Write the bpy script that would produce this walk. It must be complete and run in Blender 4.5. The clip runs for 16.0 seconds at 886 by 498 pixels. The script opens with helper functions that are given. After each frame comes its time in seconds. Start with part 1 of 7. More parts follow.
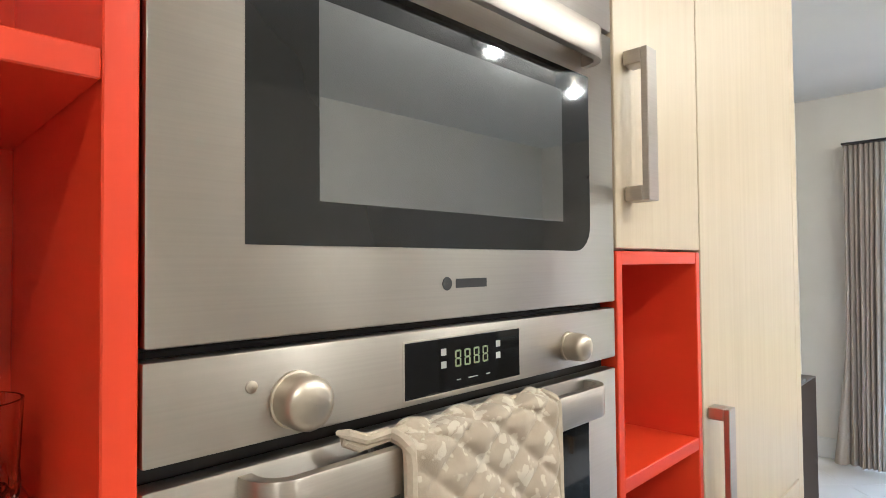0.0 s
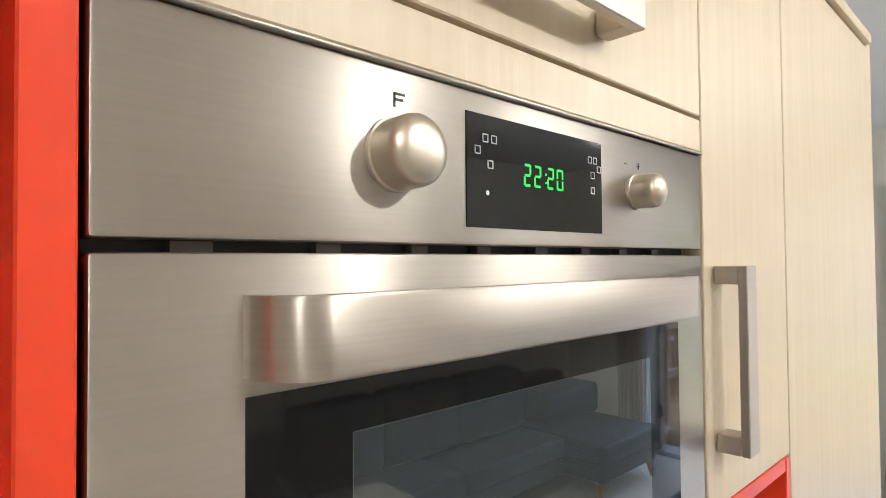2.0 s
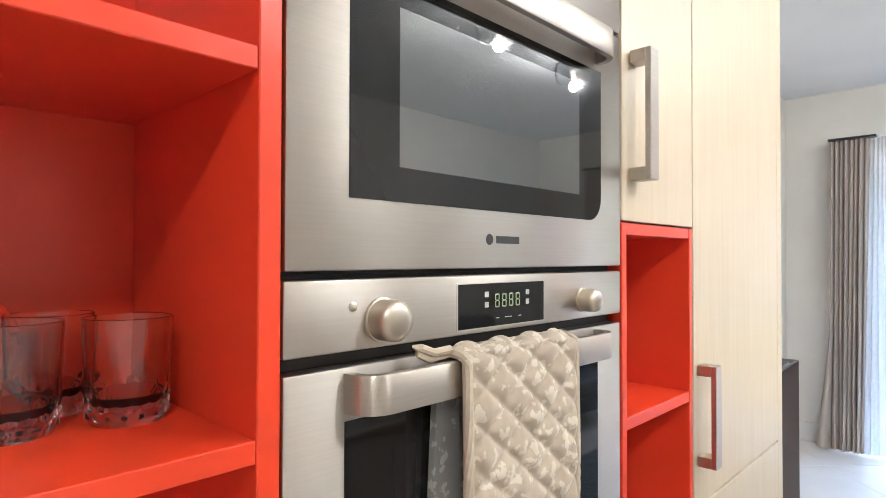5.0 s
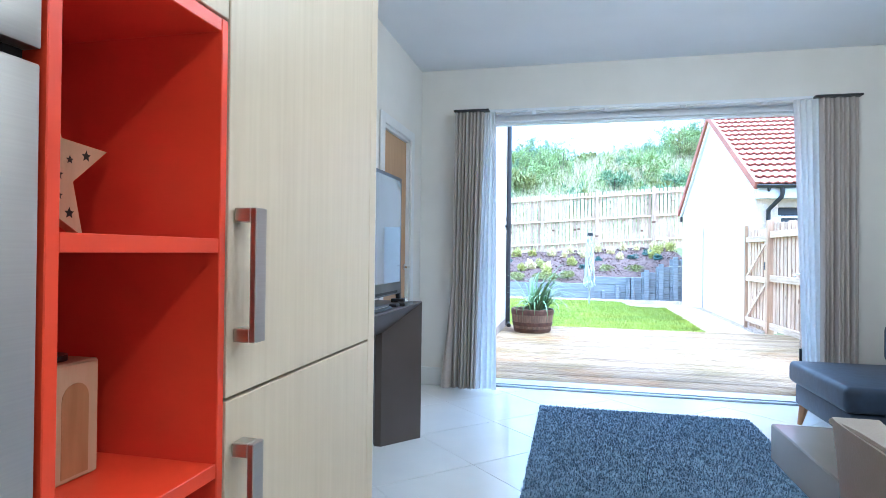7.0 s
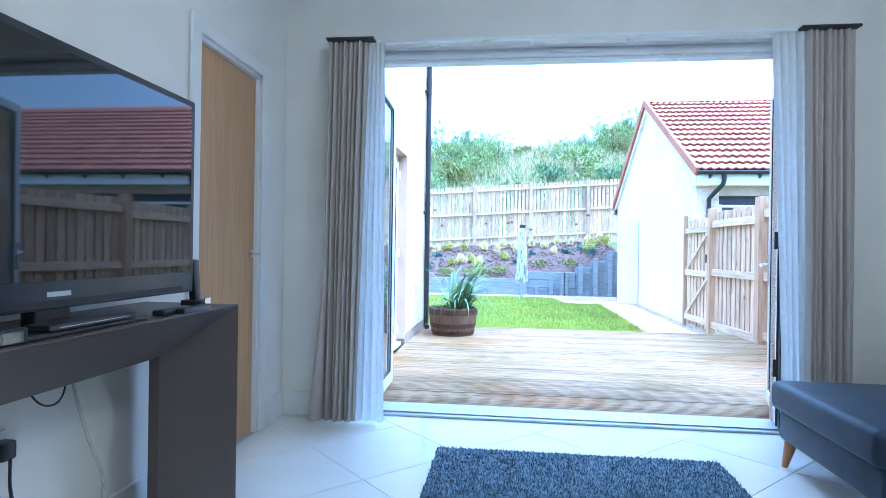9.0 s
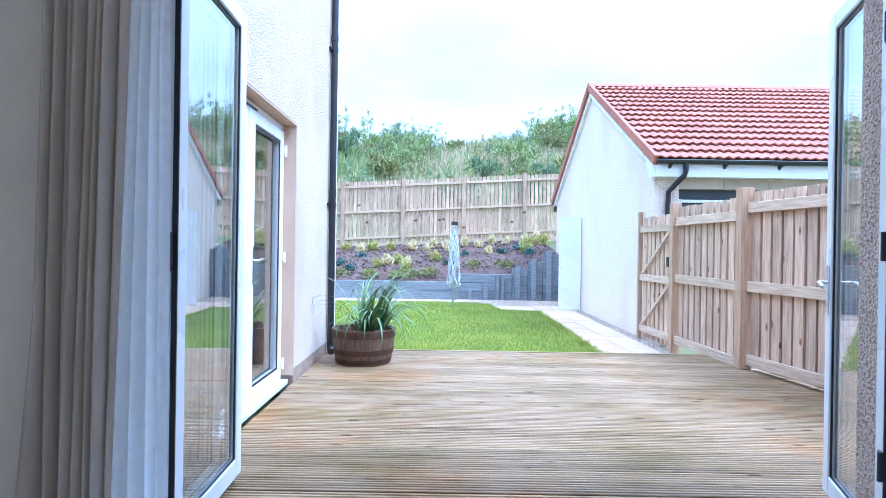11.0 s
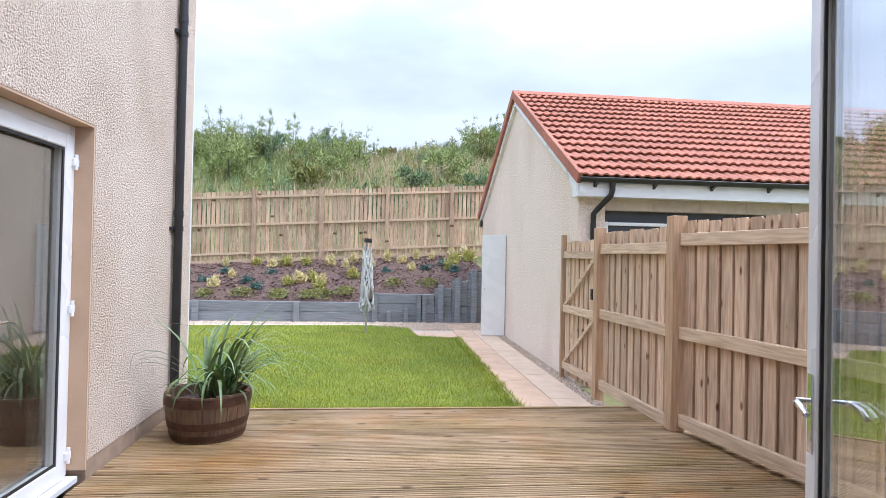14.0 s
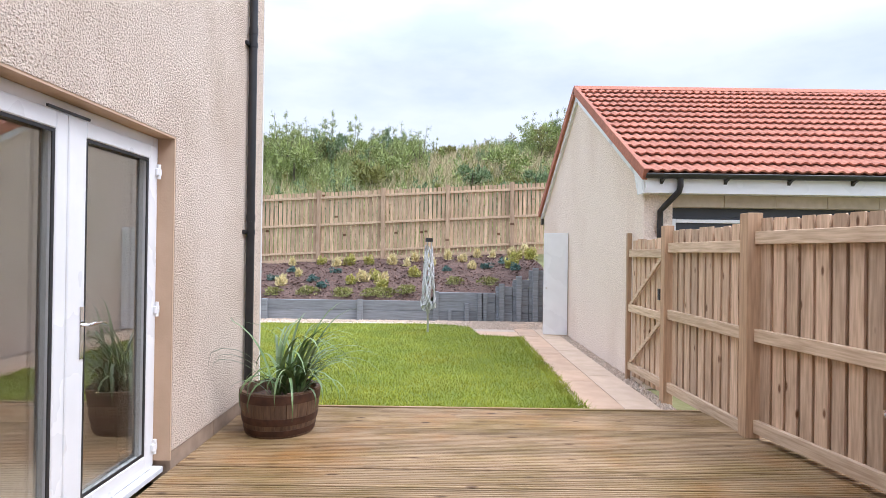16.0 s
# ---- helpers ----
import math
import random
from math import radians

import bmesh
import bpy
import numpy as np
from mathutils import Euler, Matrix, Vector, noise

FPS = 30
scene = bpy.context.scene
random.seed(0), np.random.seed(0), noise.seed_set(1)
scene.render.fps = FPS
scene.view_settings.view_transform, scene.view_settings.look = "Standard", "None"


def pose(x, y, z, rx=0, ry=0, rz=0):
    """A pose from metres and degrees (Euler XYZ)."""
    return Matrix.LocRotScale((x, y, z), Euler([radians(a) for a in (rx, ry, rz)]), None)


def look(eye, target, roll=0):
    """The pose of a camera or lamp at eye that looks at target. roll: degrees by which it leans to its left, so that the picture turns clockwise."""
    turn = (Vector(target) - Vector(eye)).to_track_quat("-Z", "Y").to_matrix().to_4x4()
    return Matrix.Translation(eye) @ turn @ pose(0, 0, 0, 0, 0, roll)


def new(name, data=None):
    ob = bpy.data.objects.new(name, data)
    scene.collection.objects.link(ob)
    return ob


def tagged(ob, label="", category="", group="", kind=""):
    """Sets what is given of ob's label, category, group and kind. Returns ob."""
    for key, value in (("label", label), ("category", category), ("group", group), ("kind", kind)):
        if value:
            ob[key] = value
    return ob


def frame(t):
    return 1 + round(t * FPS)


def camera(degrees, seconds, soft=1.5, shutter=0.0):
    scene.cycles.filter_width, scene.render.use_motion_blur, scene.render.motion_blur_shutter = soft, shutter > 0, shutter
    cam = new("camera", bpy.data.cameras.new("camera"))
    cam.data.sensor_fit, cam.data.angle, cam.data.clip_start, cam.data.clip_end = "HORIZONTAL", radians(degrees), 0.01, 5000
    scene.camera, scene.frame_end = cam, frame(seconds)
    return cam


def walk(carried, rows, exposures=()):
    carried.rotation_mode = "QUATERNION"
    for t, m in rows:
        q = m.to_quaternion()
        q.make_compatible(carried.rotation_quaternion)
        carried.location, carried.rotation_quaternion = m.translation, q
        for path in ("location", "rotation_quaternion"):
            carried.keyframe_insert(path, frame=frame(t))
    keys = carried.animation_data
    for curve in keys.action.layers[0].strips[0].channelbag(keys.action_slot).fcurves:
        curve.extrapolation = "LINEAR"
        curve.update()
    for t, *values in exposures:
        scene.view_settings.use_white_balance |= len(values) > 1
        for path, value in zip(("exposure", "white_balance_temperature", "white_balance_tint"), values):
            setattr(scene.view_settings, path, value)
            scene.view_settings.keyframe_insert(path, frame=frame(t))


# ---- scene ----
cam = camera(75.3, 16.0, soft=0.8)
PATH = [
    (0, (0.445, 0.592, 1.413), (-0.964, 2.011, 1.467), -0.5),
    (0.5, (0.428, 0.607, 1.479), (-1.006, 2.0, 1.525), -0.5),
    (1, (0.386, 0.63, 1.569), (-1.052, 2.019, 1.614), -0.5),
    (1.5, (0.355, 0.636, 1.66), (-1.086, 2.021, 1.707), -0.5),
    (2, (0.326, 0.66, 1.719), (-1.124, 2.037, 1.765), -0.5),
    (2.5, (0.317, 0.677, 1.747), (-1.147, 2.038, 1.791), -0.5),
    (3, (0.332, 0.672, 1.714), (-1.154, 2.01, 1.757), -0.4),
    (3.2, (0.354, 0.656, 1.682), (-1.14, 1.985, 1.724), -0.3),
    (5.3, (0.505, 0.453, 1.324), (-0.82, 1.951, 1.347), 0.4),
    (5.5, (0.514, 0.463, 1.292), (-0.719, 2.037, 1.314), 0.5),
    (6, (0.531, 0.54, 1.211), (-0.395, 2.313, 1.229), 0.6),
    (6.5, (0.548, 0.65, 1.142), (-0.099, 2.542, 1.155), 0.6),
    (7, (0.55, 0.868, 1.099), (0.11, 2.818, 1.109), 0.7),
    (7.5, (0.578, 1.099, 1.061), (0.223, 3.067, 1.065), 0.7),
    (8, (0.622, 1.433, 1.051), (0.314, 3.409, 1.05), 0.6),
    (8.5, (0.633, 1.784, 1.029), (0.366, 3.766, 1.026), 0.6),
    (8.7, (0.661, 1.914, 1.018), (0.407, 3.898, 1.019), 0.7),
    (10.8, (0.729, 3.589, 1.067), (0.702, 5.589, 1.062), 1.0),
    (11, (0.74, 3.749, 1.072), (0.74, 5.749, 1.068), 0.9),
    (11.5, (0.806, 4.096, 1.126), (0.909, 6.093, 1.127), 1.0),
    (12, (0.957, 4.416, 1.139), (1.103, 6.41, 1.137), 0.9),
    (12.5, (1.123, 4.645, 1.161), (1.268, 6.64, 1.165), 0.9),
    (13, (1.224, 4.786, 1.214), (1.389, 6.779, 1.226), 1.0),
    (13.5, (1.26, 4.814, 1.271), (1.445, 6.805, 1.289), 1.1),
    (14, (1.259, 4.809, 1.327), (1.465, 6.798, 1.35), 1.2),
    (14.5, (1.25, 4.818, 1.359), (1.46, 6.807, 1.381), 1.2),
    (15, (1.218, 4.829, 1.364), (1.426, 6.818, 1.381), 1.2),
    (15.5, (1.209, 4.814, 1.362), (1.345, 6.81, 1.375), 1.1),
    (16, (1.238, 4.792, 1.352), (1.237, 6.792, 1.363), 0.8),
]
EXPOSURES = [(0.0, 1.88, 4850, 6), (2.0, 1.75, 4900, 7), (3.2, 1.68, 4850, 9), (5.3, 2.15, 4650, 8), (6.0, 2.0, 4350, 6), (7.0, 1.7, 4120, 3), (8.7, 1.45, 3850, 2), (10.8, 1.0, 4150, 8), (11.5, 0.52, 4500, 10), (12.5, 0.25, 4950, 12), (14.0, 0.17, 5550, 13), (16.0, 0.16, 5800, 15)]
walk(cam, [(t, look(eye, target, roll)) for t, eye, target, roll in PATH], EXPOSURES)

# ---- world, sun and lamps ----
world = bpy.data.worlds.new("overcast_sky")
scene.world = world
world.use_nodes = True
wn, wl = world.node_tree.nodes, world.node_tree.links
wn.clear()
w_out = wn.new("ShaderNodeOutputWorld")
w_bg = wn.new("ShaderNodeBackground")
w_sky = wn.new("ShaderNodeTexSky")
w_sky.sky_type = "NISHITA"
w_sky.sun_disc = False
w_sky.sun_elevation, w_sky.sun_rotation = radians(57), radians(110)
w_sky.air_density, w_sky.dust_density = 1.0, 2.5
w_co = wn.new("ShaderNodeTexCoord")
w_map = wn.new("ShaderNodeMapping")
w_map.inputs["Scale"].default_value = (1.6, 1.6, 4.5)
w_noise = wn.new("ShaderNodeTexNoise")
w_noise.inputs["Scale"].default_value = 1.7
w_noise.inputs["Detail"].default_value = 6
w_noise.inputs["Roughness"].default_value = 0.52
w_ramp = wn.new("ShaderNodeValToRGB")
w_ramp.color_ramp.elements[0].position, w_ramp.color_ramp.elements[1].position = 0.34, 0.56
w_ramp.color_ramp.elements[0].color = (0.66, 0.66, 0.66, 1)
w_ramp.color_ramp.elements[1].color = (1, 1, 1, 1)
w_mix = wn.new("ShaderNodeMix")
w_mix.data_type = "RGBA"
w_mix.inputs["B"].default_value = (5.7, 6.0, 6.5, 1)
wl.new(w_co.outputs["Generated"], w_map.inputs["Vector"])
wl.new(w_map.outputs["Vector"], w_noise.inputs["Vector"])
wl.new(w_noise.outputs["Fac"], w_ramp.inputs["Fac"])
wl.new(w_ramp.outputs["Color"], w_mix.inputs["Factor"])
wl.new(w_sky.outputs["Color"], w_mix.inputs["A"])
w_sep = wn.new("ShaderNodeSeparateXYZ")
w_up = wn.new("ShaderNodeMapRange")
w_up.inputs["From Min"].default_value = 0.30
w_up.inputs["To Min"].default_value, w_up.inputs["To Max"].default_value = 1.0, 3.4
w_lum = wn.new("ShaderNodeVectorMath")
w_lum.operation = "SCALE"
wl.new(w_co.outputs["Generated"], w_sep.inputs["Vector"])
wl.new(w_sep.outputs["Z"], w_up.inputs["Value"])
wl.new(w_mix.outputs["Result"], w_lum.inputs[0])
wl.new(w_up.outputs["Result"], w_lum.inputs["Scale"])
wl.new(w_lum.outputs["Vector"], w_bg.inputs["Color"])
w_bg.inputs["Strength"].default_value = 0.15
wl.new(w_bg.outputs["Background"], w_out.inputs["Surface"])

sun = new("sun", bpy.data.lights.new("sun", "SUN"))
sun.data.energy, sun.data.angle, sun.data.color = 2.3, radians(25), (1.0, 0.96, 0.90)
sun.matrix_world = look((5.5, -2.0, 9.0), (0, 0, 0))

# the last lamp is unseen, added to brighten the left end of the units
LAMPS = [(1.45, 3.47), (1.36, 2.64), (1.27, 1.50), (1.27, -0.15)]
LAMP_WATT = 7.0
for lx, ly in LAMPS:
    bulb_light = new("ceiling_bulb_light", bpy.data.lights.new("ceiling_bulb_light", "POINT"))
    bulb_light.data.energy, bulb_light.data.color = LAMP_WATT, (1.0, 0.80, 0.56)
    bulb_light.data.shadow_soft_size = 0.028
    bulb_light.location = (lx, ly, 2.40)


# ---- materials ----
def pm(name, c1, c2=None, scale=8.0, rough=0.5, metal=0.0, bump=0.0, bscale=None, stretch=(1, 1, 1), rvar=0.0,
       vary=0.0, spec=0.5, coat=0.0, detail=5.0, contrast=(0.35, 0.65), alpha=None, sheen=0.0, island=0.0):
    """A surface of two colours mixed by noise at real size, with grain in its relief and gloss."""
    m = bpy.data.materials.new(name)
    m.use_nodes = True
    n, l = m.node_tree.nodes, m.node_tree.links
    b = n["Principled BSDF"]
    b.inputs["Roughness"].default_value = rough
    b.inputs["Metallic"].default_value = metal
    b.inputs["Specular IOR Level"].default_value = spec
    b.inputs["Coat Weight"].default_value = coat
    b.inputs["Sheen Weight"].default_value = sheen
    co = n.new("ShaderNodeTexCoord")
    mp = n.new("ShaderNodeMapping")
    mp.inputs["Scale"].default_value = stretch
    l.new(co.outputs["Object"], mp.inputs["Vector"])
    c2 = c2 or tuple(c * 0.85 for c in c1)
    ns = n.new("ShaderNodeTexNoise")
    ns.inputs["Scale"].default_value, ns.inputs["Detail"].default_value = scale, detail
    l.new(mp.outputs["Vector"], ns.inputs["Vector"])
    rp = n.new("ShaderNodeValToRGB")
    rp.color_ramp.elements[0].position, rp.color_ramp.elements[1].position = contrast
    rp.color_ramp.elements[0].color, rp.color_ramp.elements[1].color = (*c1, 1), (*c2, 1)
    l.new(ns.outputs["Fac"], rp.inputs["Fac"])
    col = rp.outputs["Color"]
    if vary or island:
        info = n.new("ShaderNodeObjectInfo") if vary else n.new("ShaderNodeNewGeometry")
        mr = n.new("ShaderNodeMapRange")
        amount = vary or island
        mr.inputs["To Min"].default_value, mr.inputs["To Max"].default_value = 1 - amount, 1 + amount
        l.new(info.outputs["Random" if vary else "Random Per Island"], mr.inputs["Value"])
        hs = n.new("ShaderNodeHueSaturation")
        l.new(mr.outputs["Result"], hs.inputs["Value"])
        l.new(col, hs.inputs["Color"])
        col = hs.outputs["Color"]
        if vary:
            off = n.new("ShaderNodeVectorMath")
            off.operation = "SCALE"
            off.inputs["Scale"].default_value = 37.0
            comb = n.new("ShaderNodeCombineXYZ")
            for axis in "XYZ":
                l.new(info.outputs["Random"], comb.inputs[axis])
            l.new(comb.outputs["Vector"], off.inputs[0])
            l.new(off.outputs["Vector"], mp.inputs["Location"])
    l.new(col, b.inputs["Base Color"])
    if rvar:
        n2 = n.new("ShaderNodeTexNoise")
        n2.inputs["Scale"].default_value = scale * 0.4
        n2.inputs["Detail"].default_value = 4
        l.new(mp.outputs["Vector"], n2.inputs["Vector"])
        m2 = n.new("ShaderNodeMapRange")
        m2.inputs["To Min"].default_value, m2.inputs["To Max"].default_value = max(0.02, rough - rvar), rough + rvar
        l.new(n2.outputs["Fac"], m2.inputs["Value"])
        l.new(m2.outputs["Result"], b.inputs["Roughness"])
    if bump:
        n3 = n.new("ShaderNodeTexNoise")
        n3.inputs["Scale"].default_value, n3.inputs["Detail"].default_value = bscale or scale * 3, 4
        l.new(mp.outputs["Vector"], n3.inputs["Vector"])
        bp = n.new("ShaderNodeBump")
        bp.inputs["Strength"].default_value, bp.inputs["Distance"].default_value = 1.0, bump
        l.new(n3.outputs["Fac"], bp.inputs["Height"])
        l.new(bp.outputs["Normal"], b.inputs["Normal"])
    if alpha is not None:
        b.inputs["Alpha"].default_value = alpha
    return m


def glow(name, colour, strength):
    m = bpy.data.materials.new(name)
    m.use_nodes = True
    b = m.node_tree.nodes["Principled BSDF"]
    b.inputs["Base Color"].default_value = (*colour, 1)
    b.inputs["Emission Color"].default_value = (*colour, 1)
    b.inputs["Emission Strength"].default_value = strength
    return m


def clear_glass(name, tint=(1, 1, 1), rough=0.0, ior=1.45):
    m = bpy.data.materials.new(name)
    m.use_nodes = True
    b = m.node_tree.nodes["Principled BSDF"]
    b.inputs["Base Color"].default_value = (*tint, 1)
    b.inputs["Transmission Weight"].default_value = 1.0
    b.inputs["Roughness"].default_value = rough
    b.inputs["IOR"].default_value = ior
    return m


def printed_cloth(name, ground_colour, print_colour):
    """Cloth with pale printed blossoms."""
    m = pm(name, ground_colour, tuple(c * 0.9 for c in ground_colour), 60, 0.9, bump=0.0006, bscale=900, sheen=0.2)
    n, l = m.node_tree.nodes, m.node_tree.links
    b = n["Principled BSDF"]
    base = b.inputs["Base Color"].links[0].from_socket
    co = n.new("ShaderNodeTexCoord")
    wob = n.new("ShaderNodeTexNoise")
    wob.inputs["Scale"].default_value = 70
    l.new(co.outputs["Object"], wob.inputs["Vector"])
    add = n.new("ShaderNodeMixRGB")
    add.blend_type = "ADD"
    add.inputs["Fac"].default_value = 0.03
    l.new(co.outputs["Object"], add.inputs["Color1"])
    l.new(wob.outputs["Color"], add.inputs["Color2"])
    vo = n.new("ShaderNodeTexVoronoi")
    vo.inputs["Scale"].default_value = 66
    l.new(add.outputs["Color"], vo.inputs["Vector"])
    rp = n.new("ShaderNodeValToRGB")
    rp.color_ramp.elements[0].position, rp.color_ramp.elements[1].position = 0.40, 0.50
    rp.color_ramp.elements[0].color, rp.color_ramp.elements[1].color = (1, 1, 1, 1), (0, 0, 0, 1)
    l.new(vo.outputs["Distance"], rp.inputs["Fac"])
    sep = n.new("ShaderNodeSeparateColor")
    l.new(vo.outputs["Color"], sep.inputs["Color"])
    pick = n.new("ShaderNodeMath")
    pick.operation = "GREATER_THAN"
    pick.inputs[1].default_value = 0.38
    l.new(sep.outputs["Red"], pick.inputs[0])
    mul = n.new("ShaderNodeMath")
    mul.operation = "MULTIPLY"
    l.new(rp.outputs["Color"], mul.inputs[0])
    l.new(pick.outputs["Value"], mul.inputs[1])
    mix = n.new("ShaderNodeMix")
    mix.data_type = "RGBA"
    mix.inputs["B"].default_value = (*print_colour, 1)
    l.new(mul.outputs["Value"], mix.inputs["Factor"])
    l.new(base, mix.inputs["A"])
    l.new(mix.outputs["Result"], b.inputs["Base Color"])
    return m


PLASTER = pm("wall_paint", (0.81, 0.775, 0.705), (0.775, 0.74, 0.67), 3, 0.85, bump=0.0004, bscale=240)
CEIL = pm("ceiling_paint", (0.87, 0.87, 0.86), (0.84, 0.84, 0.83), 2, 0.9, bump=0.0003, bscale=200)
GLOSS_WHITE = pm("white_gloss_paint", (0.80, 0.79, 0.76), (0.76, 0.75, 0.72), 5, 0.35)
UPVC = pm("white_upvc", (0.82, 0.83, 0.84), (0.78, 0.79, 0.80), 4, 0.28, rvar=0.06)
FLOOR_TILE = pm("polished_floor_tile", (0.80, 0.775, 0.725), (0.755, 0.73, 0.68), 3, 0.12, rvar=0.05, vary=0.03, bump=0.0001, bscale=30)
GROUT = pm("floor_grout", (0.46, 0.44, 0.40), None, 40, 0.9)
LIGHT_WOOD = pm("bleached_wood_laminate", (0.695, 0.59, 0.42), (0.635, 0.53, 0.365), 5, 0.38, stretch=(14, 14, 0.55), bump=0.00025, bscale=14, detail=8, contrast=(0.30, 0.72), rvar=0.05)
RED = pm("red_lacquer", (0.78, 0.060, 0.010), (0.72, 0.052, 0.008), 3, 0.34, rvar=0.05, bump=0.0001, bscale=90)
STEEL = pm("brushed_steel", (0.49, 0.455, 0.405), (0.47, 0.435, 0.388), 3, 0.41, 0.97, stretch=(1, 2, 160), rvar=0.01)
HANDLE_STEEL = pm("satin_nickel", (0.52, 0.475, 0.415), (0.49, 0.445, 0.39), 4, 0.38, 0.90, stretch=(2, 2, 120), rvar=0.01)
for brushed in (STEEL, HANDLE_STEEL):
    bn, bl = brushed.node_tree.nodes, brushed.node_tree.links
    bb = bn["Principled BSDF"]
    bb.inputs["Anisotropic"].default_value, bb.inputs["Anisotropic Rotation"].default_value = 0.88, 0.25
    tg = bn.new("ShaderNodeTangent")
    tg.direction_type, tg.axis = "RADIAL", "Z"
    bl.new(tg.outputs["Tangent"], bb.inputs["Tangent"])
CHROME = pm("chrome", (0.78, 0.78, 0.78), (0.72, 0.72, 0.72), 6, 0.12, 1.0)
KNOB = pm("satin_metal_knob", (0.66, 0.60, 0.50), (0.60, 0.545, 0.45), 6, 0.37, 1.0)
BLACK_GLASS = pm("black_oven_glass", (0.012, 0.012, 0.012), (0.016, 0.015, 0.013), 2, 0.04, spec=0.45)
DARK_WINDOW = pm("dark_oven_window", (0.014, 0.014, 0.014), (0.018, 0.017, 0.016), 2, 0.02, spec=0.5)
OVEN_GLASS = pm("tinted_oven_window", (0.046, 0.053, 0.053), (0.055, 0.060, 0.058), 2, 0.008, spec=1.0)
OVEN_GLASS.node_tree.nodes["Principled BSDF"].inputs["IOR"].default_value = 1.9
# also paints in the dark of the star's holes and the garage doorway
BLACK_GAP = pm("seal_and_hole_black", (0.015, 0.015, 0.015), (0.02, 0.02, 0.02), 20, 0.6)
BLACK_PLASTIC = pm("black_plastic", (0.018, 0.018, 0.02), (0.026, 0.026, 0.028), 20, 0.32, rvar=0.08)
SCREEN = pm("tv_screen", (0.006, 0.007, 0.008), (0.008, 0.009, 0.010), 2, 0.03, spec=0.75)
MARK = pm("printed_marking", (0.03, 0.03, 0.03), (0.04, 0.04, 0.04), 30, 0.5)
PALE_MARK = pm("pale_printed_marking", (0.55, 0.55, 0.52), None, 30, 0.5)
GREEN_LED = glow("green_led", (0.06, 0.60, 0.03), 0.15)
DIM_LED = glow("dim_led", (0.30, 0.36, 0.20), 0.007)
BULB = glow("lamp_filament", (1.0, 0.76, 0.45), 11.0)
LAMP_GLASS = clear_glass("lamp_glass", (1, 1, 1), 0.0, 1.45)
TOWEL = printed_cloth("quilted_print_cotton", (0.55, 0.46, 0.345), (0.71, 0.64, 0.52))
TOWEL_EDGE = pm("cotton_binding", (0.58, 0.50, 0.385), (0.52, 0.445, 0.335), 120, 0.9, bump=0.0004, bscale=700)
# darker grey copy of TOWEL, with the rear flap's shade put into the colour
TOWEL_BACK = printed_cloth("shaded_print_cotton", (0.24, 0.23, 0.22), (0.40, 0.38, 0.35))
PALE_WOOD = pm("birch_plywood", (0.62, 0.44, 0.26), (0.54, 0.37, 0.21), 6, 0.55, stretch=(6, 6, 1), bump=0.0003, bscale=40)
OAK_DOOR = pm("oak_veneer", (0.50, 0.315, 0.150), (0.43, 0.26, 0.115), 5, 0.42, stretch=(12, 12, 0.5), detail=8, bump=0.0002, bscale=12)
CONSOLE = pm("taupe_matt_lacquer", (0.105, 0.082, 0.068), (0.092, 0.071, 0.059), 4, 0.42, rvar=0.08)
CURTAIN = pm("lined_curtain_cloth", (0.49, 0.44, 0.385), (0.445, 0.395, 0.345), 240, 0.92, bump=0.0004, bscale=700, sheen=0.15)
RUG = pm("blue_grey_shag", (0.19, 0.27, 0.37), (0.075, 0.118, 0.175), 26, 0.95, bump=0.004, bscale=90, sheen=0.3, island=0.25)
SOFA = pm("blue_velvet", (0.022, 0.036, 0.070), (0.013, 0.022, 0.044), 9, 0.55, bump=0.0016, bscale=22, sheen=0.10)
BEIGE_LEATHER = pm("beige_leather", (0.26, 0.215, 0.17), (0.225, 0.185, 0.145), 14, 0.5, bump=0.0005, bscale=260)
LEG_WOOD = pm("oiled_beech", (0.46, 0.25, 0.10), (0.38, 0.195, 0.075), 8, 0.45, stretch=(8, 8, 1))
TABLE_TOP = pm("grey_gloss_table", (0.155, 0.145, 0.135), (0.135, 0.128, 0.12), 5, 0.12, rvar=0.03)
WHITE_PLASTIC = pm("white_plastic", (0.78, 0.78, 0.76), None, 20, 0.35)
CABLE_WHITE = pm("white_cable", (0.62, 0.58, 0.49), None, 30, 0.5)
RENDER_WALL = pm("roughcast_render", (0.80, 0.675, 0.56), (0.43, 0.325, 0.24), 84, 0.95, bump=0.026, bscale=84, contrast=(0.50, 0.66), detail=3)
SMOOTH_RENDER = pm("smooth_render_band", (0.60, 0.43, 0.30), (0.55, 0.39, 0.265), 7, 0.9, bump=0.001, bscale=80)
GARAGE_RENDER = pm("garage_roughcast", (0.87, 0.735, 0.615), (0.73, 0.605, 0.50), 45, 0.95, bump=0.018, bscale=50, contrast=(0.36, 0.62))
BASE_STONE = pm("brown_base_stone", (0.36, 0.265, 0.19), (0.29, 0.21, 0.15), 12, 0.9, vary=0.08, bump=0.001, bscale=120)
STONE_BLOCK = pm("cast_stone_band", (0.50, 0.42, 0.33), (0.44, 0.365, 0.28), 12, 0.9, vary=0.06, bump=0.001, bscale=120)
DECK = pm("weathered_deck_softwood", (0.41, 0.285, 0.155), (0.235, 0.150, 0.075), 5, 0.62, stretch=(0.15, 8, 8), detail=5, bump=0.0008, bscale=16, vary=0.16, contrast=(0.30, 0.70), rvar=0.12)
DECK_UNDER = pm("dark_joists", (0.06, 0.045, 0.03), None, 8, 0.9)
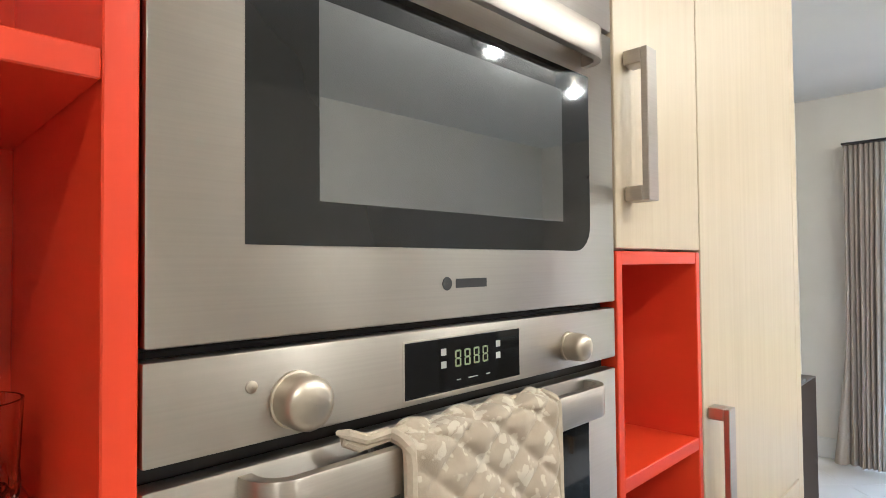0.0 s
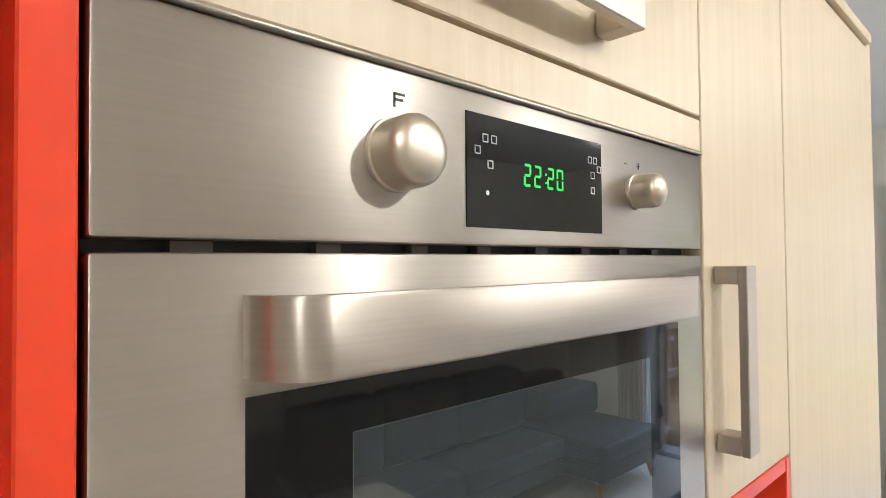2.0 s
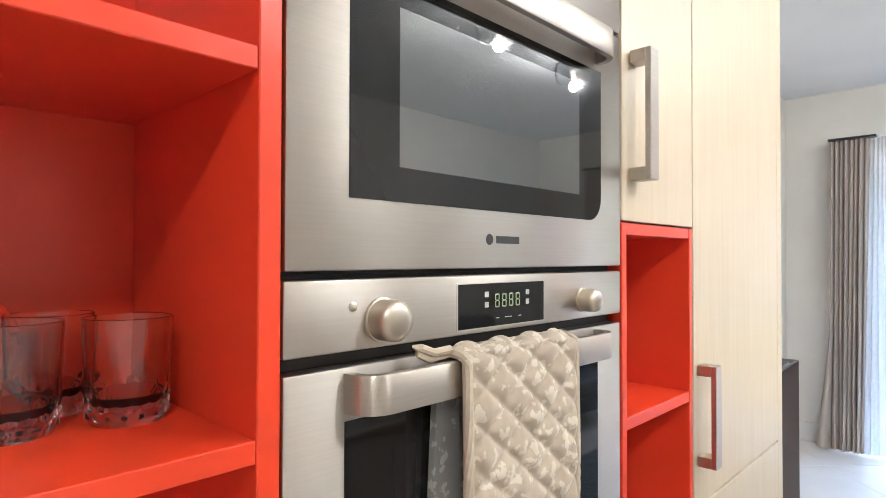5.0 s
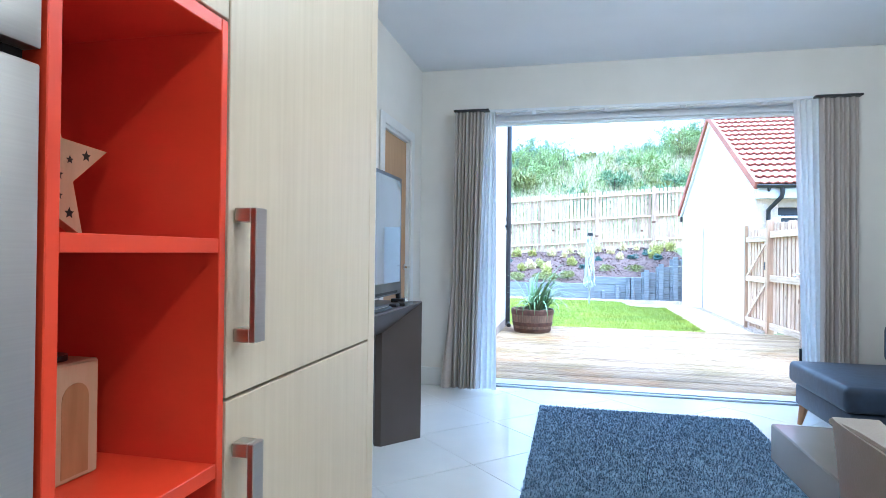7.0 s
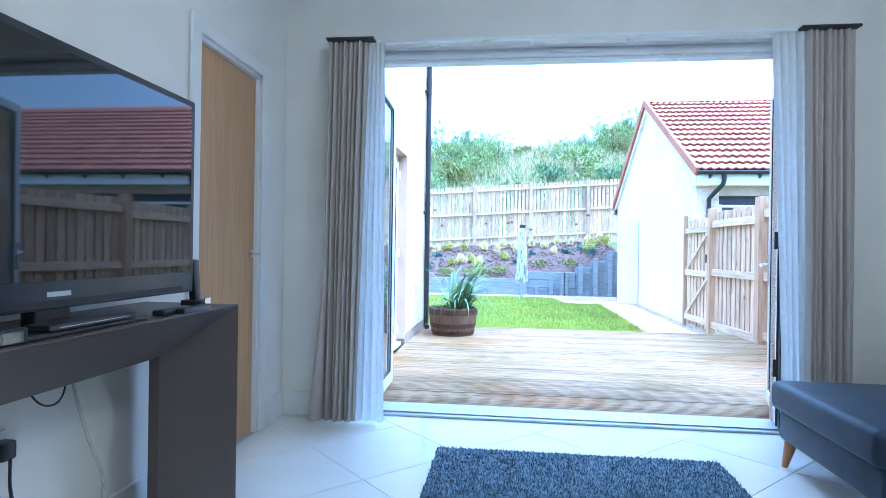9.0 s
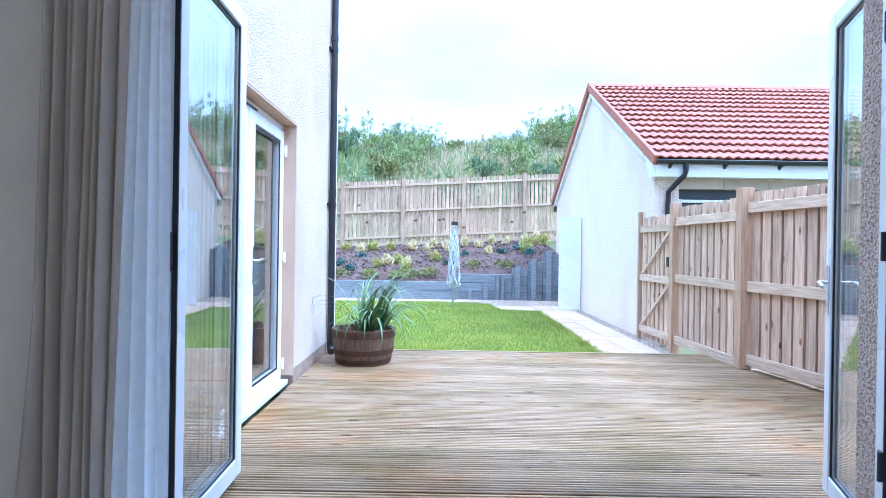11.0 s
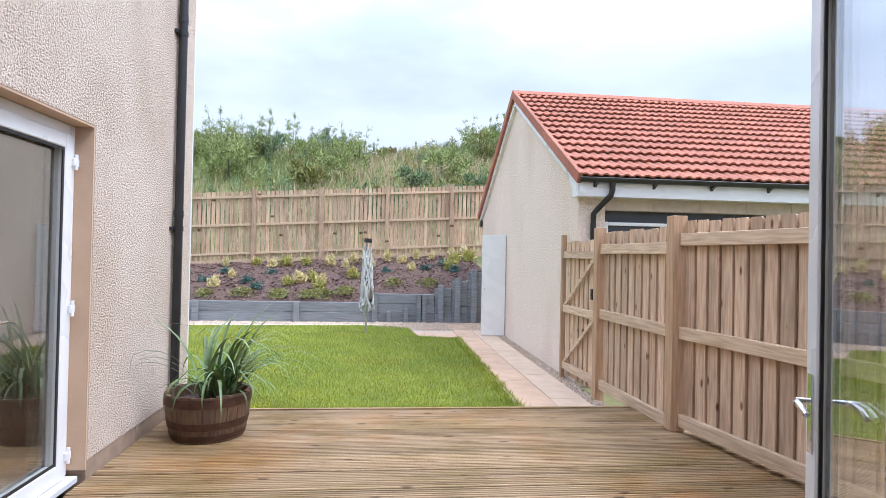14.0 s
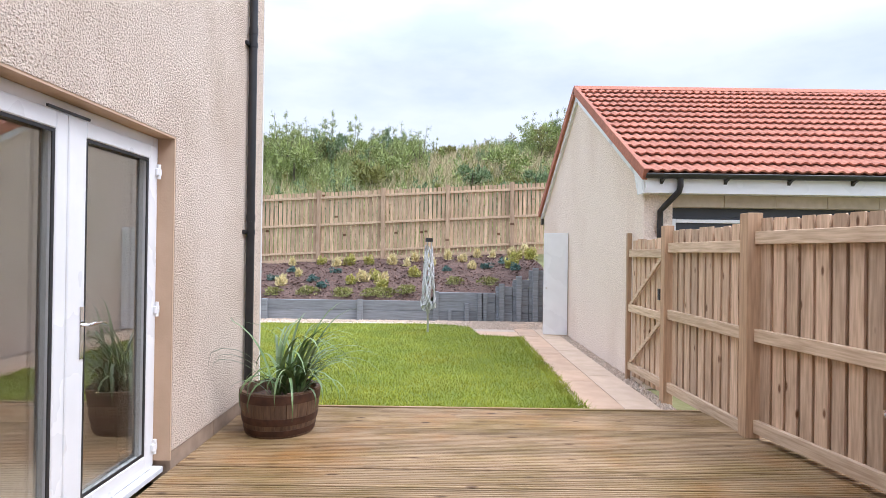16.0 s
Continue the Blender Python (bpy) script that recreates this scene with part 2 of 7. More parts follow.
FENCE_WOOD = pm("treated_fence_pine", (0.68, 0.49, 0.335), (0.40, 0.27, 0.17), 6, 0.8, stretch=(9, 9, 0.6), detail=8, bump=0.0007, bscale=14, vary=0.24, contrast=(0.3, 0.7))
FENCE_RAIL = pm("treated_fence_rail", (0.66, 0.50, 0.345), (0.45, 0.315, 0.20), 6, 0.8, stretch=(8, 0.6, 8), detail=8, bump=0.0007, bscale=14, vary=0.10)
FENCE_POST = pm("orange_brown_post", (0.50, 0.33, 0.20), (0.33, 0.205, 0.115), 6, 0.8, stretch=(9, 9, 0.6), detail=8, bump=0.0007, bscale=14, vary=0.10, contrast=(0.3, 0.7))
SLEEPER = pm("grey_stained_sleeper", (0.25, 0.265, 0.28), (0.175, 0.185, 0.195), 5, 0.75, stretch=(0.6, 8, 8), detail=7, bump=0.001, bscale=15, vary=0.10)
GRAVEL = pm("pale_gravel", (0.60, 0.49, 0.39), (0.42, 0.33, 0.25), 60, 0.95, bump=0.01, bscale=60, island=0.3)
SLAB = pm("pink_paving_slab", (0.58, 0.405, 0.275), (0.51, 0.345, 0.23), 5, 0.85, bump=0.001, bscale=60, vary=0.08)
SLAB_BUFF = pm("buff_paving_slab", (0.62, 0.475, 0.345), (0.55, 0.41, 0.29), 5, 0.85, bump=0.001, bscale=60, vary=0.06)
SOIL = pm("dark_bark_mulch", (0.165, 0.098, 0.075), (0.062, 0.040, 0.032), 26, 0.95, bump=0.03, bscale=30)
BARK = pm("bark_chips", (0.22, 0.135, 0.105), (0.09, 0.056, 0.044), 30, 0.95, island=0.4)
TURF = pm("lawn_turf", (0.20, 0.235, 0.030), (0.145, 0.185, 0.024), 3, 0.95, bump=0.01, bscale=120)
BLADE = pm("lawn_blade", (0.35, 0.375, 0.034), (0.235, 0.290, 0.024), 1.6, 0.75, island=0.28)
MEADOW = pm("rough_meadow", (0.27, 0.245, 0.115), (0.17, 0.185, 0.070), 0.5, 0.95, bump=0.05, bscale=4)
MEADOW_GREEN = pm("meadow_grass_green", (0.185, 0.245, 0.075), (0.28, 0.305, 0.115), 0.35, 0.85, island=0.35)
MEADOW_STRAW = pm("meadow_grass_straw", (0.52, 0.42, 0.26), (0.38, 0.33, 0.17), 0.35, 0.85, island=0.3)
LEAF = pm("shrub_leaf_green", (0.225, 0.285, 0.080), (0.32, 0.36, 0.13), 2, 0.7, island=0.35)
LEAF_DARK = pm("dark_conifer_leaf", (0.13, 0.20, 0.090), (0.20, 0.265, 0.125), 2, 0.75, island=0.35)
LEAF_BLUE = pm("blue_green_juniper", (0.085, 0.165, 0.145), (0.060, 0.125, 0.100), 3, 0.75, island=0.3)
LEAF_YELLOW = pm("golden_leaf", (0.50, 0.45, 0.13), (0.33, 0.34, 0.08), 3, 0.7, island=0.3)
LEAF_CREAM = pm("cream_variegated_leaf", (0.78, 0.68, 0.40), (0.60, 0.52, 0.25), 3, 0.7, island=0.3)
LEAF_OLIVE = pm("olive_mound_leaf", (0.27, 0.26, 0.080), (0.19, 0.20, 0.055), 3, 0.75, island=0.3)
STRAP_LEAF = pm("strap_leaf", (0.085, 0.150, 0.045), (0.19, 0.26, 0.11), 7, 0.42, island=0.35)
TRUNK = pm("twig_bark", (0.11, 0.085, 0.06), (0.07, 0.055, 0.04), 12, 0.9, bump=0.003)
BARREL_OAK = pm("weathered_barrel_oak", (0.165, 0.098, 0.056), (0.095, 0.056, 0.034), 6, 0.75, stretch=(8, 8, 0.8), detail=8, bump=0.001, bscale=14, vary=0.16)
HOOP = pm("rusty_hoop_iron", (0.105, 0.048, 0.028), (0.060, 0.030, 0.020), 14, 0.65, 0.35, bump=0.0005, rvar=0.1)
ROOF_TILE = pm("red_concrete_tile", (0.46, 0.172, 0.102), (0.32, 0.118, 0.074), 26, 0.8, bump=0.001, bscale=60, vary=0.13)
ROOF_TILE_FAR = pm("red_concrete_tile_far", (0.46, 0.172, 0.102), (0.32, 0.118, 0.074), 26, 0.8, bump=0.001, bscale=60, island=0.10)
BLACK_PVC = pm("black_rainwater_plastic", (0.016, 0.015, 0.016), (0.024, 0.022, 0.022), 9, 0.35, rvar=0.08)
GREY_DOOR = pm("dark_grey_garage_door", (0.045, 0.050, 0.060), (0.038, 0.042, 0.05), 6, 0.5)
ALU = pm("aluminium_pole", (0.55, 0.56, 0.57), (0.48, 0.49, 0.50), 10, 0.38, 0.9)
CORD = pm("grey_white_cord", (0.74, 0.74, 0.75), (0.55, 0.55, 0.57), 60, 0.8)
GASKET = pm("black_rubber_gasket", (0.02, 0.02, 0.022), None, 30, 0.5)
ROOM_BEIGE = pm("inner_room_paint", (0.80, 0.66, 0.53), (0.76, 0.62, 0.49), 3, 0.9)


def pane_glass(name, tint=(1, 1, 1), least=0.19, most=0.97):
    """Flat window glass: a see-through pane with a mirror gloss that grows as it is seen more slantwise."""
    m = bpy.data.materials.new(name)
    m.use_nodes = True
    n, l = m.node_tree.nodes, m.node_tree.links
    n.clear()
    out = n.new("ShaderNodeOutputMaterial")
    tr = n.new("ShaderNodeBsdfTransparent")
    tr.inputs["Color"].default_value = (*tint, 1)
    gl = n.new("ShaderNodeBsdfGlossy")
    gl.inputs["Roughness"].default_value = 0.008
    lw = n.new("ShaderNodeLayerWeight")
    lw.inputs["Blend"].default_value = 0.5
    pw = n.new("ShaderNodeMath")
    pw.operation = "POWER"
    pw.inputs[1].default_value = 2.0
    mr = n.new("ShaderNodeMapRange")
    mr.inputs["To Min"].default_value, mr.inputs["To Max"].default_value = least, most
    mx = n.new("ShaderNodeMixShader")
    l.new(lw.outputs["Facing"], pw.inputs[0])
    l.new(pw.outputs["Value"], mr.inputs["Value"])
    l.new(mr.outputs["Result"], mx.inputs["Fac"])
    l.new(tr.outputs["BSDF"], mx.inputs[1])
    l.new(gl.outputs["BSDF"], mx.inputs[2])
    l.new(mx.outputs["Shader"], out.inputs["Surface"])
    return m


PANE = pane_glass("double_glazing", (0.95, 0.97, 0.96))
TUMBLER = clear_glass("cut_glass", (1, 1, 1), 0.0, 1.5)


def sheer_cloth():
    m = bpy.data.materials.new("sheer_voile")
    m.use_nodes = True
    n, l = m.node_tree.nodes, m.node_tree.links
    n.clear()
    out = n.new("ShaderNodeOutputMaterial")
    tr = n.new("ShaderNodeBsdfTransparent")
    df = n.new("ShaderNodeBsdfDiffuse")
    df.inputs["Color"].default_value = (0.86, 0.87, 0.88, 1)
    tl = n.new("ShaderNodeBsdfTranslucent")
    tl.inputs["Color"].default_value = (0.86, 0.87, 0.88, 1)
    a = n.new("ShaderNodeMixShader")
    b = n.new("ShaderNodeMixShader")
    co = n.new("ShaderNodeTexCoord")
    ns = n.new("ShaderNodeTexNoise")
    ns.inputs["Scale"].default_value = 30
    mr = n.new("ShaderNodeMapRange")
    mr.inputs["To Min"].default_value, mr.inputs["To Max"].default_value = 0.66, 0.80
    l.new(co.outputs["Object"], ns.inputs["Vector"])
    l.new(ns.outputs["Fac"], mr.inputs["Value"])
    a.inputs["Fac"].default_value = 0.60
    l.new(df.outputs["BSDF"], a.inputs[1])
    l.new(tl.outputs["BSDF"], a.inputs[2])
    l.new(mr.outputs["Result"], b.inputs["Fac"])
    l.new(tr.outputs["BSDF"], b.inputs[1])
    l.new(a.outputs["Shader"], b.inputs[2])
    l.new(b.outputs["Shader"], out.inputs["Surface"])
    return m


SHEER = sheer_cloth()


def stained(m, colour, scale, lo, hi, stretch=(1, 1, 1)):
    """Lays blotches of weathering, fixed in the place, over a material's colour."""
    n, l = m.node_tree.nodes, m.node_tree.links
    b = n["Principled BSDF"]
    base = b.inputs["Base Color"].links[0].from_socket
    geo = n.new("ShaderNodeNewGeometry")
    mp = n.new("ShaderNodeMapping")
    mp.inputs["Scale"].default_value = stretch
    ns = n.new("ShaderNodeTexNoise")
    ns.inputs["Scale"].default_value, ns.inputs["Detail"].default_value = scale, 7
    ns.inputs["Roughness"].default_value = 0.62
    rp = n.new("ShaderNodeValToRGB")
    rp.color_ramp.elements[0].position, rp.color_ramp.elements[1].position = lo, hi
    rp.color_ramp.elements[0].color, rp.color_ramp.elements[1].color = (1, 1, 1, 1), (*colour, 1)
    mx = n.new("ShaderNodeMixRGB")
    mx.blend_type = "MULTIPLY"
    mx.inputs["Fac"].default_value = 1.0
    l.new(geo.outputs["Position"], mp.inputs["Vector"])
    l.new(mp.outputs["Vector"], ns.inputs["Vector"])
    l.new(ns.outputs["Fac"], rp.inputs["Fac"])
    l.new(base, mx.inputs["Color1"])
    l.new(rp.outputs["Color"], mx.inputs["Color2"])
    l.new(mx.outputs["Color"], b.inputs["Base Color"])


def knotted(m, stretch, size, colour):
    """Dark oval knots along the grain of a board."""
    n, l = m.node_tree.nodes, m.node_tree.links
    b = n["Principled BSDF"]
    base = b.inputs["Base Color"].links[0].from_socket
    co, info = n.new("ShaderNodeTexCoord"), n.new("ShaderNodeObjectInfo")
    sh = n.new("ShaderNodeMath")
    sh.operation = "MULTIPLY"
    sh.inputs[1].default_value = 53.0
    mp = n.new("ShaderNodeMapping")
    mp.inputs["Scale"].default_value = stretch
    l.new(info.outputs["Random"], sh.inputs[0])
    l.new(sh.outputs["Value"], mp.inputs["Location"])
    vo = n.new("ShaderNodeTexVoronoi")
    vo.inputs["Scale"].default_value = 1.0
    rp = n.new("ShaderNodeValToRGB")
    rp.color_ramp.elements[0].position, rp.color_ramp.elements[1].position = size * 0.5, size
    rp.color_ramp.elements[0].color, rp.color_ramp.elements[1].color = (*colour, 1), (1, 1, 1, 1)
    mx = n.new("ShaderNodeMixRGB")
    mx.blend_type = "MULTIPLY"
    mx.inputs["Fac"].default_value = 1.0
    l.new(co.outputs["Object"], mp.inputs["Vector"])
    l.new(mp.outputs["Vector"], vo.inputs["Vector"])
    l.new(vo.outputs["Distance"], rp.inputs["Fac"])
    l.new(base, mx.inputs["Color1"])
    l.new(rp.outputs["Color"], mx.inputs["Color2"])
    l.new(mx.outputs["Color"], b.inputs["Base Color"])


knotted(DECK, (2.6, 8, 0.001), 0.13, (0.35, 0.28, 0.22))
stained(DECK, (0.70, 0.68, 0.46), 1.6, 0.45, 0.63, (0.8, 1.3, 1))
stained(DECK, (1.0, 0.80, 0.56), 0.9, 0.52, 0.66, (1, 1, 1))
stained(DECK, (0.52, 0.46, 0.40), 3.0, 0.56, 0.70, (0.25, 6.0, 1))
stained(DECK, (0.72, 0.68, 0.62), 9.0, 0.55, 0.68, (0.6, 2.0, 1))
knotted(FENCE_WOOD, (0.001, 9, 3.4), 0.15, (0.30, 0.20, 0.14))
stained(FENCE_WOOD, (0.80, 0.78, 0.76), 2.2, 0.45, 0.62, (1, 1, 0.5))
stained(RENDER_WALL, (0.86, 0.83, 0.79), 1.2, 0.46, 0.66, (1, 1, 0.6))
stained(GARAGE_RENDER, (0.90, 0.87, 0.84), 0.8, 0.46, 0.68, (1, 1, 0.5))
stained(ROOF_TILE, (0.88, 0.86, 0.84), 1.6, 0.48, 0.66)
stained(TURF, (0.80, 0.86, 0.70), 1.2, 0.45, 0.65)
stained(BLADE, (1.0, 0.86, 0.62), 0.9, 0.50, 0.68)


# ---- mesh helpers ----
class Geo:
    """Collects simple solids into one mesh, in world metres."""

    def __init__(self):
        self.v, self.f = [], []

    def add(self, verts, faces):
        k = len(self.v)
        self.v += [tuple(p) for p in verts]
        self.f += [tuple(i + k for i in face) for face in faces]
        return self

    def box(self, x0, x1, y0, y1, z0, z1, b=0.0, seg=1, m=None):
        bm = bmesh.new()
        bmesh.ops.create_cube(bm, size=1)
        for p in bm.verts:
            p.co = ((x0 + x1) / 2 + p.co.x * (x1 - x0), (y0 + y1) / 2 + p.co.y * (y1 - y0), (z0 + z1) / 2 + p.co.z * (z1 - z0))
        if b:
            bmesh.ops.bevel(bm, geom=bm.edges[:], offset=b, segments=seg, affect="EDGES", profile=0.5)
        if m is not None:
            bm.transform(m)
        bm.verts.index_update()
        self.add([p.co[:] for p in bm.verts], [[p.index for p in face.verts] for face in bm.faces])
        bm.free()
        return self

    def cyl(self, p0, p1, r0, r1=None, n=16, cap=True):
        r1 = r0 if r1 is None else r1
        p0, p1 = Vector(p0), Vector(p1)
        q = (p1 - p0).to_track_quat("Z", "Y")
        ring = [q @ Vector((math.cos(2 * math.pi * i / n), math.sin(2 * math.pi * i / n), 0)) for i in range(n)]
        verts = [p0 + a * r0 for a in ring] + [p1 + a * r1 for a in ring]
        faces = [(i, (i + 1) % n, n + (i + 1) % n, n + i) for i in range(n)]
        if cap:
            faces += [tuple(reversed(range(n))), tuple(range(n, 2 * n))]
        return self.add(verts, faces)

    def tube(self, pts, r, n=8):
        pts = [Vector(p) for p in pts]
        verts, faces = [], []
        for i, p in enumerate(pts):
            d = (pts[min(i + 1, len(pts) - 1)] - pts[max(i - 1, 0)]).normalized()
            q = d.to_track_quat("Z", "Y")
            verts += [p + q @ Vector((math.cos(2 * math.pi * k / n) * r, math.sin(2 * math.pi * k / n) * r, 0)) for k in range(n)]
        for i in range(len(pts) - 1):
            faces += [(i * n + k, i * n + (k + 1) % n, (i + 1) * n + (k + 1) % n, (i + 1) * n + k) for k in range(n)]
        faces += [tuple(reversed(range(n))), tuple(range((len(pts) - 1) * n, len(pts) * n))]
        return self.add(verts, faces)

    def lathe(self, profile, centre, n=32, axis="z"):
        verts, faces = [], []
        for r, h in profile:
            for k in range(n):
                a = 2 * math.pi * k / n
                p = (r * math.cos(a), r * math.sin(a), h) if axis == "z" else (h, r * math.cos(a), r * math.sin(a))
                verts.append((centre[0] + p[0], centre[1] + p[1], centre[2] + p[2]))
        for i in range(len(profile) - 1):
            faces += [(i * n + k, i * n + (k + 1) % n, (i + 1) * n + (k + 1) % n, (i + 1) * n + k) for k in range(n)]
        return self.add(verts, faces)

    def prism(self, outline, axis, a0, a1):
        """An outline in the two other axes, pushed from a0 to a1 along the axis."""
        n = len(outline)

        def at(p, a):
            return {"x": (a, p[0], p[1]), "y": (p[0], a, p[1]), "z": (p[0], p[1], a)}[axis]
        verts = [at(p, a0) for p in outline] + [at(p, a1) for p in outline]
        faces = [(i, (i + 1) % n, n + (i + 1) % n, n + i) for i in range(n)] + [tuple(reversed(range(n))), tuple(range(n, 2 * n))]
        return self.add(verts, faces)

    def sheet(self, fn, nu, nv, thick=None):
        """A grid of points fn(u, v), u and v from 0 to 1; with thick, a closed double sheet."""
        verts = [fn(i / nu, j / nv) for j in range(nv + 1) for i in range(nu + 1)]
        w = nu + 1
        faces = [(j * w + i, j * w + i + 1, (j + 1) * w + i + 1, (j + 1) * w + i) for j in range(nv) for i in range(nu)]
        if thick is not None:
            k = len(verts)
            verts += [tuple(Vector(p) + Vector(thick)) for p in verts]
            faces += [tuple(reversed([i + k for i in face])) for face in faces]
            rim = [i for i in range(w)] + [j * w + nu for j in range(1, nv + 1)] + [nv * w + i for i in range(nu - 1, -1, -1)] + [j * w for j in range(nv - 1, 0, -1)]
            faces += [(rim[(i + 1) % len(rim)], rim[i], rim[i] + k, rim[(i + 1) % len(rim)] + k) for i in range(len(rim))]
        return self.add(verts, faces)


def mesh_of(name, geo, material, base=(0, 0, 0), smooth=35):
    me = bpy.data.meshes.new(name)
    bx, by, bz = base
    me.from_pydata([(x - bx, y - by, z - bz) for x, y, z in geo.v], [], geo.f)
    bm = bmesh.new()
    bm.from_mesh(me)
    if len(bm.faces) < 20000:
        bmesh.ops.recalc_face_normals(bm, faces=bm.faces[:])
    bm.to_mesh(me)
    bm.free()
    if smooth:
        me.shade_smooth()
        me.set_sharp_from_angle(angle=radians(smooth))
    me.materials.append(material)
    return me


def thing(name, base, label="", category="", group="", kind=""):
    ob = new(name)
    ob.empty_display_size = 0.1
    ob.location = base
    return tagged(ob, label, category, group, kind)


def root_base(parent):
    p = Vector((0, 0, 0))
    while parent is not None:
        p += parent.location
        parent = parent.parent
    return p


def part(name, geo, material, parent, label="", smooth=35, kind=""):
    """One mesh of a thing; its points are given in world metres."""
    ob = new(name, mesh_of(name, geo, material, root_base(parent), smooth))
    ob.parent = parent
    if label:
        ob["label"] = label
    if kind:
        ob["kind"] = kind
    return ob


def solid(name, geo, material, base=(0, 0, 0), label="", category="", group="", kind="", smooth=35):
    """A thing that is one mesh."""
    ob = new(name, mesh_of(name, geo, material, base, smooth))
    ob.location = base
    return tagged(ob, label, category, group, kind)


def piece(name, me, parent, m):
    """A piece on shared mesh data, under a thing."""
    ob = new(name, me)
    ob.parent = parent
    ob.matrix_basis = m
    return ob


# ---- the house: floor, walls, ceiling ----
FRONT = 0.058          # plane of the kitchen fronts
WEST, EAST, SOUTH, NORTH, TOP = -0.69, 3.10, -2.50, 5.50, 2.60

floor = solid("floor", Geo().box(-1.0, EAST + 0.3, SOUTH - 0.3, 5.80, -0.12, -0.006), GROUT, (0, 0, 0), "pale grout bed under the floor tiles", "floor", kind="structure")
solid("ceiling", Geo().box(-1.0, EAST + 0.3, SOUTH - 0.3, 5.80, TOP, TOP + 0.2), CEIL, (0, 0, TOP), "plain white painted ceiling", "ceiling", kind="structure")
solid("wall_east", Geo().box(EAST, EAST + 0.3, SOUTH - 0.3, 5.80, 0, TOP), PLASTER, (EAST, 0, 0), "off-white painted wall behind the sofa", "wall", kind="structure")
solid("wall_south", Geo().box(-1.0, EAST, SOUTH - 0.3, SOUTH, 0, TOP), PLASTER, (0, SOUTH, 0), "off-white painted wall", "wall", kind="structure")
solid("wall_kitchen", Geo().box(-1.0, -0.55, SOUTH, 2.30, 0, TOP), PLASTER, (-0.6, 0, 0), "off-white painted wall behind the kitchen units", "wall", kind="structure")
solid("wall_nib", Geo().box(-1.0, -0.046, 2.302, 2.56, 0, TOP, 0.004), PLASTER, (-0.4, 2.3, 0), "cream painted wall end beside the tall units", "wall", kind="structure")
DY0, DY1, DTOP = 4.50, 5.16, 1.965
solid("wall_west", Geo().box(-1.0, WEST, 2.56, DY0, 0, TOP).box(-1.0, WEST, DY1, 5.80, 0, TOP).box(-1.0, WEST, DY0, DY1, DTOP, TOP),
      PLASTER, (WEST, 4, 0), "off-white painted wall with an oak door", "wall", kind="structure")
OX0, OX1, OTOP = -0.245, 2.30, 2.235
solid("wall_north", Geo().box(WEST, OX0, NORTH, 5.80, 0, TOP).box(OX1, EAST, NORTH, 5.80, 0, TOP).box(OX0, OX1, NORTH, 5.80, OTOP, TOP),
      PLASTER, (1, NORTH, 0), "off-white painted wall round the patio doors", "wall", kind="structure")
solid("wall_outer", Geo().box(OX1, 9.0, 5.803, 5.90, -0.2, 2.9).box(-0.46, OX0, 5.803, 5.90, -0.2, 2.9).box(OX0, OX1, 5.803, 5.90, OTOP, 2.9),
      RENDER_WALL, (1, 5.8, 0), "cream roughcast outer wall round the patio doors", "wall", kind="structure")

g = Geo()
for y0, y1 in ((2.56, DY0 - 0.075), (DY1 + 0.075, NORTH)):
    g.box(WEST, WEST + 0.016, y0, y1, 0, 0.145, 0.004)
g.box(WEST, OX0 - 0.01, NORTH - 0.016, NORTH, 0, 0.145, 0.004).box(OX1 + 0.02, EAST, NORTH - 0.016, NORTH, 0, 0.145, 0.004)
solid("baseboard", g, GLOSS_WHITE, (WEST, 4, 0), "white painted skirting board", "baseboard", kind="structure")

door = thing("door_1", (WEST, (DY0 + DY1) / 2, 0), "closed light oak veneer door in a white frame", "door", kind="structure")
part("door_leaf", Geo().box(WEST - 0.062, WEST - 0.022, DY0 + 0.03, DY1 - 0.03, 0.006, DTOP - 0.03, 0.002), OAK_DOOR, door, "plain oak veneer leaf")
part("door_frame", Geo().box(WEST - 0.10, WEST, DY0, DY0 + 0.028, 0, DTOP, 0.002).box(WEST - 0.10, WEST, DY1 - 0.028, DY1, 0, DTOP, 0.002).box(WEST - 0.10, WEST, DY0, DY1, DTOP - 0.028, DTOP, 0.002), GLOSS_WHITE, door, "white painted lining")
for name, a in (("architrave", (DY0 - 0.07, DY0 + 0.008, 0, DTOP + 0.062)), ("architrave", (DY1 - 0.008, DY1 + 0.07, 0, DTOP + 0.062))):
    part(name, Geo().box(WEST + 0.0005, WEST + 0.018, *a, 0.005), GLOSS_WHITE, door)
part("architrave", Geo().box(WEST + 0.0005, WEST + 0.0175, DY0 + 0.008, DY1 - 0.008, DTOP - 0.008, DTOP + 0.062, 0.005), GLOSS_WHITE, door)
part("door_handle", Geo().cyl((WEST - 0.024, DY1 - 0.075, 0.98), (WEST + 0.028, DY1 - 0.075, 0.98), 0.008).tube([(WEST + 0.026, DY1 - 0.075, 0.98), (WEST + 0.03, DY1 - 0.12, 0.98), (WEST + 0.03, DY1 - 0.17, 0.98)], 0.008).cyl((WEST - 0.024, DY1 - 0.075, 0.98), (WEST - 0.012, DY1 - 0.075, 0.98), 0.024), CHROME, door, "chrome lever handle")


